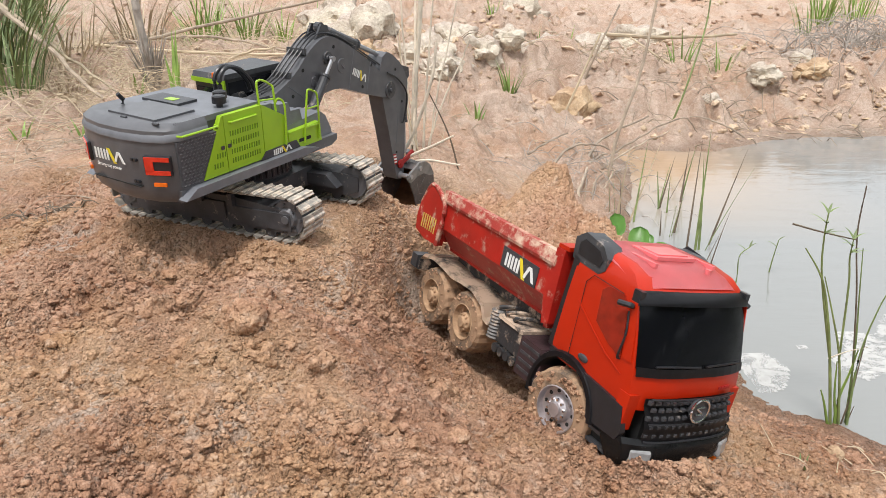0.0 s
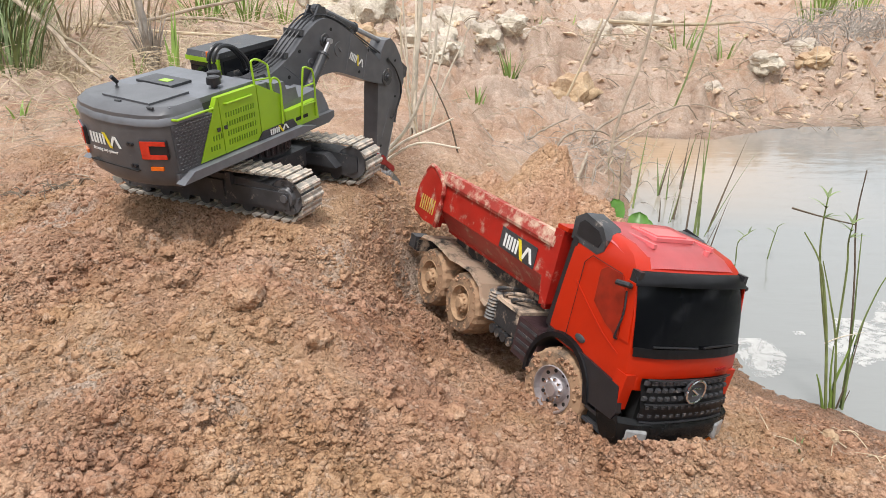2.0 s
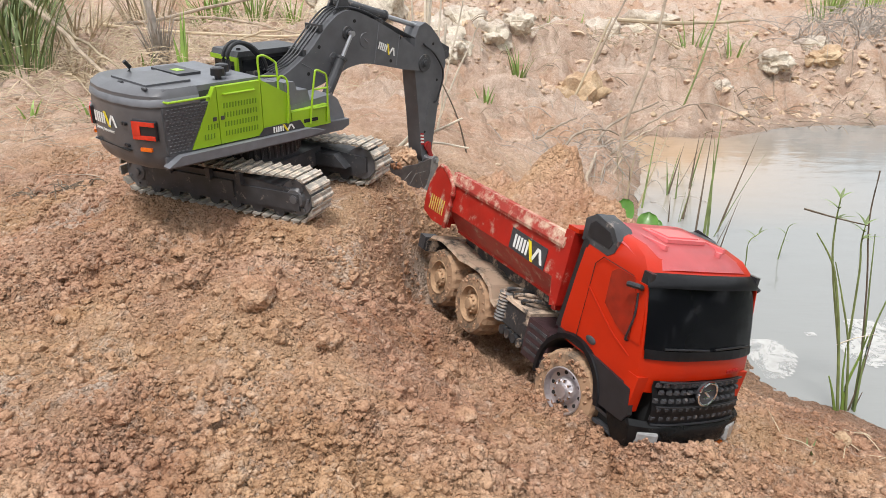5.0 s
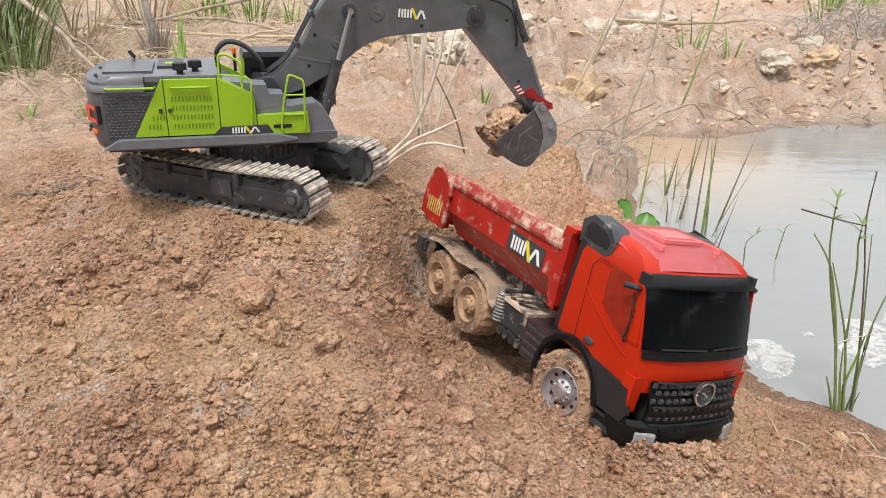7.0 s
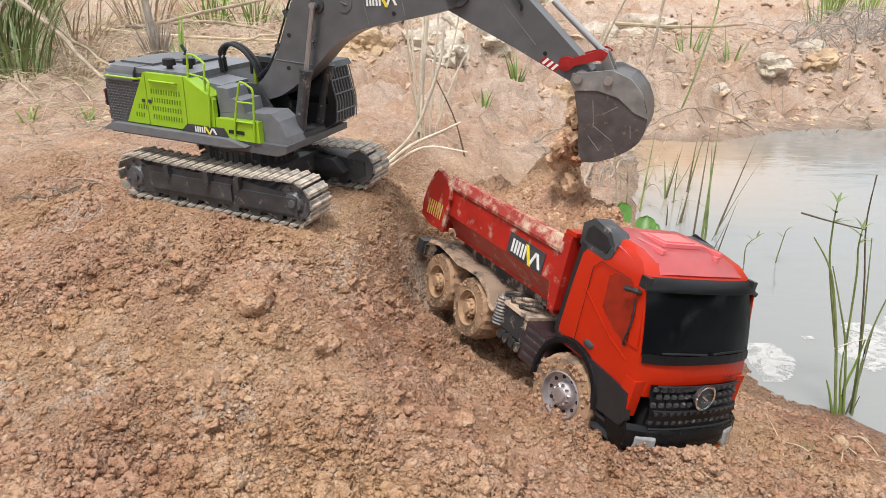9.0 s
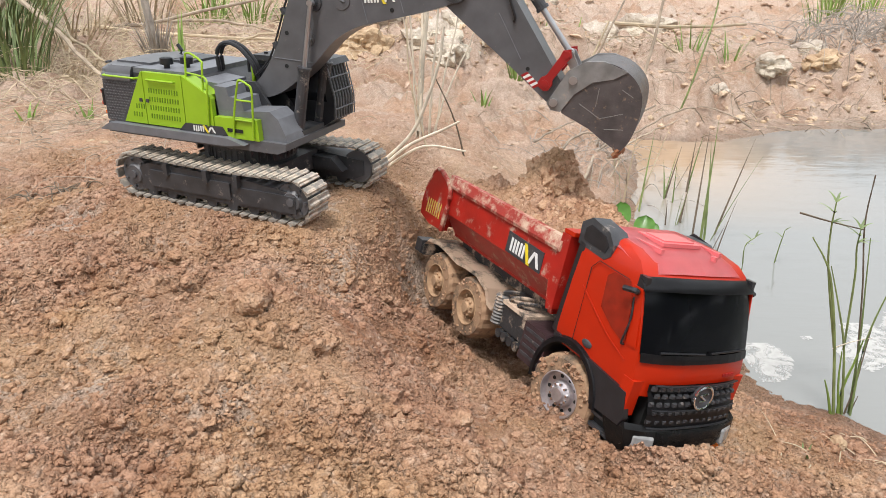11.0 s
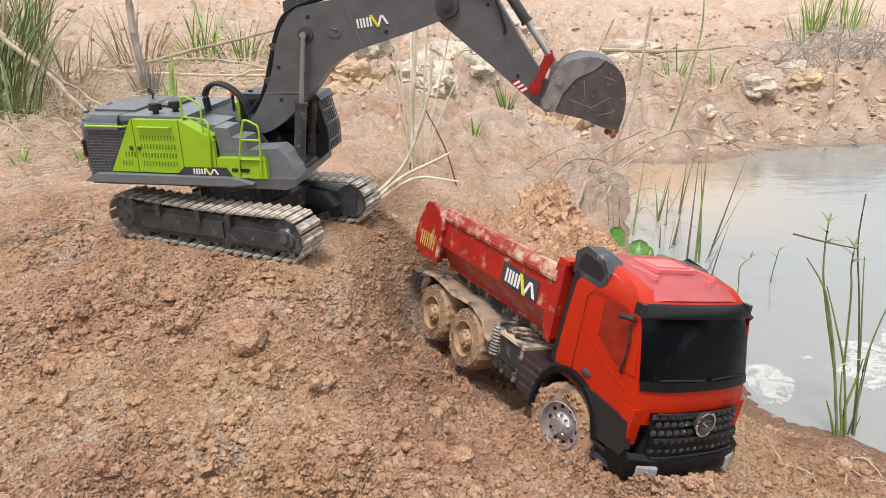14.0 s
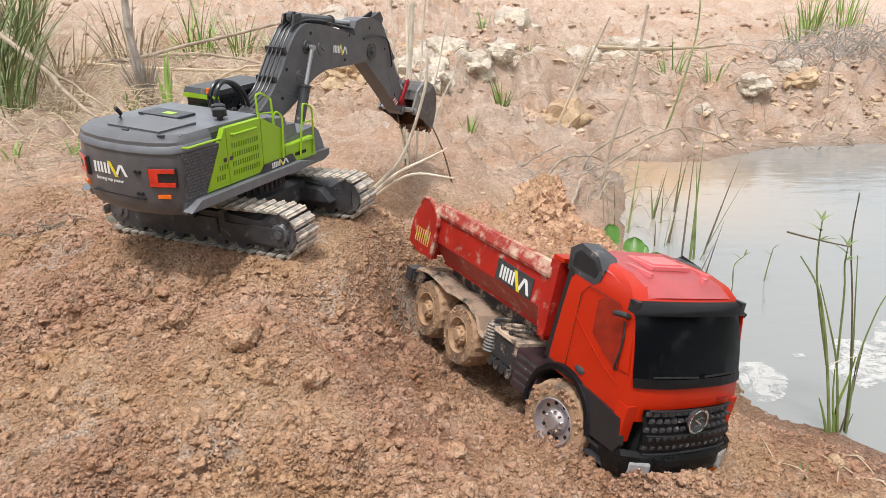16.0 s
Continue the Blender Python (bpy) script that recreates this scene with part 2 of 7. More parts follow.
def prism(bm, outline, y0, y1):
    """An outline of (x, z) drawn out from y0 to y1."""
    a = [bm.verts.new((x, y0, z)) for x, z in outline]
    b = [bm.verts.new((x, y1, z)) for x, z in outline]
    bm.faces.new(a)
    bm.faces.new(b[::-1])
    k = len(a)
    for i in range(k):
        bm.faces.new((a[i], b[i], b[(i + 1) % k], a[(i + 1) % k]))
    return bm


def rod(bm, p, q, r, r2=None, seg=12, caps=True):
    p, q = Vector(p), Vector(q)
    d = q - p
    turn = d.to_track_quat("Z", "Y").to_matrix()
    r2 = r if r2 is None else r2
    a, b = [], []
    for i in range(seg):
        w = 2 * math.pi * i / seg
        u = Vector((math.cos(w), math.sin(w), 0))
        a.append(bm.verts.new(p + turn @ (u * r)))
        b.append(bm.verts.new(q + turn @ (u * r2)))
    for i in range(seg):
        bm.faces.new((a[i], a[(i + 1) % seg], b[(i + 1) % seg], b[i]))
    if caps:
        bm.faces.new(a[::-1])
        bm.faces.new(b)
    return bm


def tube(bm, pts, r, seg=8, taper=None):
    """A bent pipe through pts; taper: radius at the end."""
    pts = [Vector(p) for p in pts]
    rings = []
    k = len(pts)
    for i, p in enumerate(pts):
        d = pts[min(i + 1, k - 1)] - pts[max(i - 1, 0)]
        turn = d.to_track_quat("Z", "Y").to_matrix()
        rr = r if taper is None else r + (taper - r) * i / (k - 1)
        rings.append([bm.verts.new(p + turn @ Vector((math.cos(2 * math.pi * j / seg) * rr, math.sin(2 * math.pi * j / seg) * rr, 0))) for j in range(seg)])
    for a, b in zip(rings, rings[1:]):
        for j in range(seg):
            bm.faces.new((a[j], a[(j + 1) % seg], b[(j + 1) % seg], b[j]))
    bm.faces.new(rings[0][::-1])
    bm.faces.new(rings[-1])
    return bm


def curve_points(pts, steps=6):
    """Points on a smooth curve through pts."""
    pts = [Vector(p) for p in pts]
    ext = [pts[0] * 2 - pts[1]] + pts + [pts[-1] * 2 - pts[-2]]
    out = []
    for i in range(1, len(ext) - 2):
        a, b, c, d = ext[i - 1:i + 3]
        for s in range(steps):
            t = s / steps
            out.append(0.5 * (2 * b + (c - a) * t + (2 * a - 5 * b + 4 * c - d) * t * t + (3 * b - a - 3 * c + d) * t ** 3))
    out.append(pts[-1])
    return out


def lump(bm, c, r, rough=0.25, sub=2, seed=0, flat=1.0):
    """A rough lump."""
    got = bmesh.ops.create_icosphere(bm, subdivisions=sub, radius=1.0)
    off = Vector((seed * 3.17, seed * 1.71, seed * 0.93))
    for v in got["verts"]:
        n = v.co.normalized()
        k = 1 + rough * (noise.noise(n * 1.3 + off) * 1.2 + noise.noise(n * 3.1 + off) * 0.7)
        v.co = Vector(c) + Vector((n.x, n.y, n.z * flat)) * (r * k)
    return bm


def grid_sheet(bm, rows):
    """A sheet from rows of points."""
    v = [[bm.verts.new(p) for p in r] for r in rows]
    for a, b in zip(v, v[1:]):
        for i in range(len(a) - 1):
            bm.faces.new((a[i], a[i + 1], b[i + 1], b[i]))
    return bm


def empty(name, m, label, category, group=""):
    e = new(name)
    e.empty_display_size = 0.02
    e.matrix_world = m
    return tagged(e, label, category, group)


def axes(fwd, left, up, t):
    return Matrix(((fwd[0], left[0], up[0], t[0]), (fwd[1], left[1], up[1], t[1]), (fwd[2], left[2], up[2], t[2]), (0, 0, 0, 1)))


def word_bars(name, parent, origin, right, up, width, height, label):
    """A brand word as plain white bars with a slanted yellow one, on a surface."""
    origin, right, up = Vector(origin), Vector(right).normalized(), Vector(up).normalized()
    n = right.cross(up)
    for i, (a, b, lean, mat) in enumerate(((0, 0.065, 0, M_WHITE), (0.115, 0.18, 0, M_WHITE), (0.22, 0.285, 0, M_WHITE), (0.335, 0.40, 0, M_WHITE), (0.445, 0.51, 0, M_WHITE),
                                           (0.56, 0.66, -0.10, M_YELLOW), (0.75, 0.83, 0.07, M_WHITE), (0.92, 1.0, -0.07, M_WHITE))):
        bm = B()
        hh = height * (1.35 if mat is M_YELLOW else 1.0)
        co = [origin + right * (width * (s - 0.5 + lean * 2 * u)) + up * (hh * u) + n * d for d in (0, 0.0006) for s, u in ((a, -0.5), (b, -0.5), (b, 0.5), (a, 0.5))]
        v = [bm.verts.new(c) for c in co]
        for f in ((0, 1, 2, 3), (4, 5, 6, 7), (0, 1, 5, 4), (1, 2, 6, 5), (2, 3, 7, 6), (3, 0, 4, 7)):
            bm.faces.new([v[k] for k in f])
        part(name, bm, mat, parent, label if i == 0 else "")

# ---------------- ground and water ----------------
WATER = -0.03


def value_noise(x, y, seed):
    """Smooth noise in -1..1 over arrays."""
    xi, yi = np.floor(x).astype(np.int64), np.floor(y).astype(np.int64)
    fx, fy = x - xi, y - yi
    fx, fy = fx * fx * (3 - 2 * fx), fy * fy * (3 - 2 * fy)

    def h(a, b):
        k = (a * 374761393 + b * 668265263 + seed * 974634777) & 0xFFFFFFFF
        k = ((k ^ (k >> 13)) * 1274126177) & 0xFFFFFFFF
        return ((k ^ (k >> 16)) & 0xFFFF) / 32767.5 - 1
    return (h(xi, yi) * (1 - fx) + h(xi + 1, yi) * fx) * (1 - fy) + (h(xi, yi + 1) * (1 - fx) + h(xi + 1, yi + 1) * fx) * fy


def ease(x, a, b):
    t = np.clip((x - a) / (b - a), 0, 1)
    return t * t * (3 - 2 * t)


def land(x, y):
    """The height of the ground without its clods."""
    x, y = np.asarray(x, float), np.asarray(y, float)
    wob = 0.05 * value_noise(x * 3, y * 3, 5) + 0.02 * value_noise(x * 11, y * 11, 6)
    shore_w = 0.50 + 0.9 * np.maximum(0, 0.9 - y) + 0.06 * np.sin(y * 4.1) + 0.32 * np.maximum(0, y - 1.85) + wob
    shore_n = 2.42 + 0.05 * np.sin(x * 5.0) + 0.12 * x + wob
    west = shore_w - x
    north = y - shore_n
    edge = np.maximum(west, north)
    bed = WATER + np.maximum(np.minimum(edge, 0), -1.0) * 0.35
    low = WATER + (0.155 + 0.185 * ease(y, 1.15, 1.5)) * np.minimum(np.maximum(edge, 0), 0.65)
    # the bank of dug sand along the truck
    s = (x - 0.206) * 0.895 + (y - 0.732) * 0.447
    a = -(x - 0.206) * 0.447 + (y - 0.732) * 0.895
    s2 = s - 0.26 * ease(a, 0.36, 0.52) * (1 - ease(a, 0.75, 1.3))
    bank = ease(-s2, 0.08, 0.36)
    top = 0.195 + 0.035 * np.exp(-((x + 0.3) ** 2 / 0.10 + (y - 1.02) ** 2 / 0.07)) + 0.03 * np.exp(-((x + 0.22) ** 2 + (y - 0.70) ** 2) / 0.012) - 0.04 * ease(-x, 0.55, 0.95) * (1 - ease(y, 1.2, 1.5))
    z = low * (1 - bank) + top * bank
    z = z + 0.046 * np.exp(-((s + 0.01) ** 2 / 0.014 + (a + 0.150) ** 2 / 0.0017))
    z = z + 0.020 * np.exp(-((s + 0.082) ** 2 / 0.0016 + (a + 0.085) ** 2 / 0.0022))
    along = 1 - ease(a, 0.0, 0.2)
    z = z + along * (0.009 * np.exp(-((s + 0.245) / 0.014) ** 2) - 0.012 * np.exp(-((s + 0.200) / 0.018) ** 2) + 0.008 * np.exp(-((s + 0.150) / 0.012) ** 2))
    # the excavator stands on ground pressed flat by its tracks
    u = (x + 0.2984) * 0.9127 - (y - 1.0774) * 0.4082
    w = (x + 0.2984) * 0.4085 + (y - 1.0774) * 0.9125
    under = (1 - ease(np.abs(u), 0.15, 0.26)) * (1 - ease(np.abs(w), 0.10, 0.19))
    z = z * (1 - under) + (0.2330 - 0.0167 * u + 0.0231 * w) * under
    # the hole that is being dug
    run = np.clip(((x + 0.165) * 0.464 + (y - 1.30) * 0.886) / 0.237, 0, 1)
    off = np.hypot(x + 0.165 - 0.110 * run, y - 1.30 - 0.210 * run)
    z = z - (0.072 + 0.018 * run) * np.exp(-(off / 0.072) ** 4) * (1 - under)
    # the far bank beyond the pond
    far = ease(north, -0.02, 0.32) * 0.07 + ease(north, 0.05, 0.7) * 0.13 + ease(north, 1.2, 6.0) * 0.16
    z = np.where(north > west * 0.6, np.maximum(z * (1 - ease(north, 0, 0.5)) + far * ease(north, 0, 0.5), low), z)
    z = np.where(edge < 0, bed, z)
    # rising rough ground far off, and the second pond behind it
    rise = ease(y, 1.7, 4.5) * 0.14 * (1 - ease(x, 0.2, 1.2)) + ease(y, 4.5, 9.0) * 0.22 * (1 - ease(x, 1.6, 2.8))
    z = z + rise * (edge > 0)
    pond2 = ease(x - 0.45 * (y - 6), 3.5, 4.3) * ease(y, 5.2, 6.2) * (1 - ease(y, 22, 26))
    z = z - pond2 * 0.5
    z = z + ease(y, 24, 34) * 1.5
    return z


def clods(x, y, z):
    """Lumps and crumbs of the ground."""
    dug = np.exp(-(np.maximum(0, np.abs(x + 0.05) - 0.75) / 0.2) ** 2) * (1 - ease(y, 1.15, 1.6)) * ease(z, -0.03, 0.03)
    u = (x + 0.2984) * 0.9127 - (y - 1.0774) * 0.4082
    w = (x + 0.2984) * 0.4085 + (y - 1.0774) * 0.9125
    rough = (0.35 + 0.65 * dug) * (1 - 0.85 * (1 - ease(np.abs(u), 0.16, 0.22)) * (1 - ease(np.abs(w), 0.10, 0.15)))
    b1 = np.abs(value_noise(x * 9, y * 9, 1)) * 0.026 - 0.010
    swell = 0.016 * value_noise(x * 4.6 + 0.3 * value_noise(x * 9, y * 9, 51), y * 6.2, 52) + 0.007 * value_noise(x * 11, y * 14, 53)
    b1 = b1 + swell * dug
    wx = x + 0.012 * value_noise(x * 22, y * 22, 21)
    wy = y + 0.012 * value_noise(x * 22, y * 22, 22)
    b2 = (np.abs(value_noise(wx * 24, wy * 24, 2)) - 0.3) * 0.018
    b3 = (0.35 - np.abs(value_noise(wx * 55, wy * 55, 3))) * 0.0125
    b4 = (0.35 - np.abs(value_noise(wx * 115, wy * 115, 4))) * 0.0075
    pits = -0.022 * ease(value_noise(wx * 14, wy * 14, 25), 0.62, 0.9)
    b2 = b2 + pits
    patch = 0.42 + 0.58 * ease(value_noise(x * 5, y * 6.5, 9) + 0.4 * value_noise(x * 17, y * 17, 10), -0.45, 0.35)
    near = 1 - ease(y, 2.0, 3.2)
    farl = (value_noise(x * 4, y * 4, 11) * 0.05 + np.abs(value_noise(x * 9, y * 9, 12)) * 0.08 + np.abs(value_noise(x * 21, y * 21, 13)) * 0.040 + np.abs(value_noise(x * 45, y * 45, 14)) * 0.008 - 0.045) * ease(y, 1.4, 2.4) * ease(z, -0.03, 0.03)
    # washed-out ledges and gullies along the far shore
    ly = y + 0.10 * value_noise(x * 2.3, y * 2.3, 16) + 0.03 * value_noise(x * 9, y * 9, 17)
    saw = (ly * 5.5) % 1.0
    ledge = 0.030 * (saw - ease(saw, 0.80, 0.98)) * ease(value_noise(x * 1.7, y * 5, 18), -0.5, 0.3)
    gully = -0.035 * ease(1 - np.abs(value_noise(x * 4.5, y * 11, 19)), 0.80, 1.0)
    farl = farl + (ledge + gully) * ease(y, 1.9, 2.5) * (1 - ease(y, 5, 8)) * ease(z, -0.02, 0.02)
    return (b1 + (b2 + b3 + b4) * patch) * rough * ease(z, -0.06, 0.02) + b4 * near * 0.3 + farl


def spread(lo, hi, step, out_lo, out_hi, grow):
    mid = list(np.arange(lo, hi, step))
    d, x, right = step, hi, []
    while x < out_hi:
        right.append(x)
        d *= grow
        x += d
    d, x, left = step, lo - step, []
    while x > out_lo:
        left.append(x)
        d *= grow
        x -= d
    return np.array(left[::-1] + mid + right)


def build_ground():
    xs = spread(-0.85, 0.72, 0.0034, -60, 60, 1.026)
    ys = spread(0.36, 1.45, 0.0034, -12, 70, 1.0112)
    X, Y = np.meshgrid(xs, ys)
    Z = land(X, Y)
    Z = Z + clods(X, Y, Z)
    nx, ny = len(xs), len(ys)
    co = np.stack([X.ravel(), Y.ravel(), Z.ravel()], 1)
    i = np.arange(nx * ny).reshape(ny, nx)
    q = np.stack([i[:-1, :-1].ravel(), i[:-1, 1:].ravel(), i[1:, 1:].ravel(), i[1:, :-1].ravel()], 1)
    me = bpy.data.meshes.new("ground")
    me.vertices.add(len(co))
    me.vertices.foreach_set("co", co.ravel())
    me.loops.add(q.size)
    me.loops.foreach_set("vertex_index", q.ravel())
    me.polygons.add(len(q))
    me.polygons.foreach_set("loop_start", np.arange(len(q)) * 4)
    me.polygons.foreach_set("loop_total", np.full(len(q), 4))
    me.polygons.foreach_set("use_smooth", np.ones(len(q), bool))
    me.update()
    me.materials.append(M_GROUND)
    return tagged(new("ground", me), "crumbly orange sand bank, paler and drier farther off", "ground", kind="structure")


def ground_z(x, y):
    z = land(np.array([x]), np.array([y]))
    return float((z + clods(np.array([x]), np.array([y]), z))[0])


M_GROUND = sand_material("ground_sand", SAND_LOW, SAND_HIGH, SAND_PALE, wet=WATER, dry=((0.62, 0.442, 0.338), (0.76, 0.612, 0.508)))
ground = build_ground()


def water_material():
    m = bpy.data.materials.new("muddy_water")
    m.use_nodes = True
    n, l = m.node_tree.nodes, m.node_tree.links
    b = n["Principled BSDF"]
    b.inputs["Roughness"].default_value = 0.03
    b.inputs["IOR"].default_value = 1.45
    b.inputs["Specular IOR Level"].default_value = 0.8
    co = n.new("ShaderNodeTexCoord")
    # tan of the shallow corner, with the bank's reflection painted into the colour
    sep = n.new("ShaderNodeSeparateXYZ")
    l.new(co.outputs["Object"], sep.inputs["Vector"])
    sx, sy = n.new("ShaderNodeMapRange"), n.new("ShaderNodeMapRange")
    sx.inputs["From Min"].default_value, sx.inputs["From Max"].default_value = 1.25, 0.80
    sy.inputs["From Min"].default_value, sy.inputs["From Max"].default_value = 1.55, 2.15
    l.new(sep.outputs["X"], sx.inputs["Value"])
    l.new(sep.outputs["Y"], sy.inputs["Value"])
    both = n.new("ShaderNodeMath")
    both.operation = "MULTIPLY"
    l.new(sx.outputs["Result"], both.inputs[0])
    l.new(sy.outputs["Result"], both.inputs[1])
    tint = n.new("ShaderNodeMix")
    tint.data_type = "RGBA"
    tint.inputs["A"].default_value = (0.245, 0.25, 0.24, 1)
    tint.inputs["B"].default_value = (0.40, 0.285, 0.185, 1)
    l.new(both.outputs["Value"], tint.inputs["Factor"])
    l.new(tint.outputs["Result"], b.inputs["Base Color"])
    mp = n.new("ShaderNodeMapping")
    mp.inputs["Scale"].default_value = (7, 22, 1)
    l.new(co.outputs["Object"], mp.inputs["Vector"])
    t = n.new("ShaderNodeTexNoise")
    t.inputs["Scale"].default_value = 1.0
    t.inputs["Detail"].default_value = 3
    l.new(mp.outputs["Vector"], t.inputs["Vector"])
    bp = n.new("ShaderNodeBump")
    bp.inputs["Strength"].default_value, bp.inputs["Distance"].default_value = 0.2, 0.009
    l.new(t.outputs["Fac"], bp.inputs["Height"])
    l.new(bp.outputs["Normal"], b.inputs["Normal"])
    return m


def build_water():
    bm = B()
    bmesh.ops.create_grid(bm, x_segments=40, y_segments=40, size=35)
    for v in bm.verts:
        v.co += Vector((30.2, 30, WATER))
    return tagged(part("water", bm, water_material()), "calm cloudy pond water reflecting a white sky", "water", kind="structure")


build_water()

# ---------------- toy excavator ----------------
EXC = axes((0.9127, -0.4082, -0.0167), (0.4085, 0.9125, 0.0231), (0.0058, -0.0279, 0.9996), (-0.2984, 1.0774, 0.2343))
TRACK_L, TRACK_H, TRACK_G, TRACK_W = 0.361, 0.070, 0.225, 0.048
HOUSE_Z = 0.084
FOOT = (0.017, 0.078)
BOOM_L, STICK_L = 0.353, 0.189
CYL_PIN = (0.159, 0.066)
CYL_BASE = (0.100, 0.020)


def track_point(s):
    """Place and direction on the track's loop; s from 0 to 1."""
    r = TRACK_H / 2 - 0.004
    half = TRACK_L / 2 - TRACK_H / 2
    straight, arc = 2 * half, math.pi * r
    d = (s % 1) * 2 * (straight + arc)
    if d < straight:
        u = d / straight
        sag = -0.004 * math.sin(math.pi * u)
        return (-half + d, TRACK_H / 2 + r + sag), 0.0
    d -= straight
    if d < arc:
        w = d / r
        return (half + math.sin(w) * r, TRACK_H / 2 + math.cos(w) * r), w
    d -= arc
    if d < straight:
        return (half - d, TRACK_H / 2 - r), math.pi
    w = (d - straight) / r
    return (-half - math.sin(w) * r, TRACK_H / 2 - math.cos(w) * r), math.pi + w


def shoe_mesh():
    bm = B()
    w = TRACK_W / 2
    prism(bm, [(-0.0071, -0.0014), (0.0069, -0.0014), (0.0071, 0.0008), (0.0044, 0.0014), (0.0034, 0.0036), (0.0008, 0.0036), (-0.001, 0.0012), (-0.0064, 0.0006)], -w, w)
    box(bm, -0.004, 0.004, -0.008, 0.008, -0.006, -0.0014)
    me = bpy.data.meshes.new("track_shoe")
    bmesh.ops.recalc_face_normals(bm, faces=bm.faces)
    bm.to_mesh(me)
    bm.free()
    me.materials.append(M_SHOE)
    return me


def build_track(root, y, shoe):
    out = -1 if y < 0 else 1
    half = TRACK_L / 2 - TRACK_H / 2
    bm = B()
    prism(bm, [(-half + 0.012, 0.013), (half - 0.008, 0.013), (half + 0.012, 0.022), (half + 0.012, 0.046), (half - 0.03, 0.050), (half - 0.09, 0.056), (-half + 0.03, 0.056), (-half + 0.012, 0.048)], y - 0.019, y + 0.019)
    frame_ = part("track_frame", bm, M_DARK, root, "black plastic track frame smeared with mud", bevel=0.002)
    bm = B()
    f = y + out * 0.019
    box(bm, half - 0.095, half + 0.008, f, f + out * 0.003, 0.018, 0.043)
    part("side_plate", bm, M_DARK, frame_, bevel=0.0012)
    bm = B()
    box(bm, -half + 0.035, half - 0.105, f, f + out * 0.0035, 0.022, 0.047)
    part("side_plate", bm, M_DARK, frame_, bevel=0.0012)
    for k in (-0.075, 0.0, 0.055):
        bm = B()
        box(bm, k - 0.004, k + 0.004, f, f + out * 0.008, 0.044, 0.062)
        part("carrier_bracket", bm, M_DARK, frame_, bevel=0.0012)
    for k in range(7):
        bm = B()
        x = -half + 0.03 + k * (2 * half - 0.06) / 6
        rod(bm, (x, y - 0.018, 0.013), (x, y + 0.018, 0.013), 0.0095, seg=14)
        part("road_roller", bm, M_DARK, frame_)
    for x, r in ((half, 0.026), (-half, 0.027)):
        bm = B()
        rod(bm, (x, y - 0.016, 0.035), (x, y + 0.016, 0.035), r, seg=22)
        rod(bm, (x, y + out * 0.016, 0.035), (x, y + out * 0.021, 0.035), r * 0.62, r * 0.5, seg=18)
        rod(bm, (x, y + out * 0.020, 0.035), (x, y + out * 0.024, 0.035), 0.006, seg=10)
        for j in range(7):
            w = j * 2 * math.pi / 7
            rod(bm, (x + math.cos(w) * r * 0.8, y + out * 0.016, 0.035 + math.sin(w) * r * 0.8), (x + math.cos(w) * r * 0.8, y + out * 0.019, 0.035 + math.sin(w) * r * 0.8), 0.0022, seg=6)
        part("sprocket" if x < 0 else "idler_wheel", bm, M_GREY, frame_)
    n = 46
    for k in range(n):
        (x, z), w = track_point(k / n)
        s = new("track_shoe", shoe)
        s.parent = frame_
        s.matrix_local = Matrix.Translation((x, y, z)) @ Matrix.Rotation(w, 4, "Y") @ Matrix.Translation((0, 0, 0.0014))


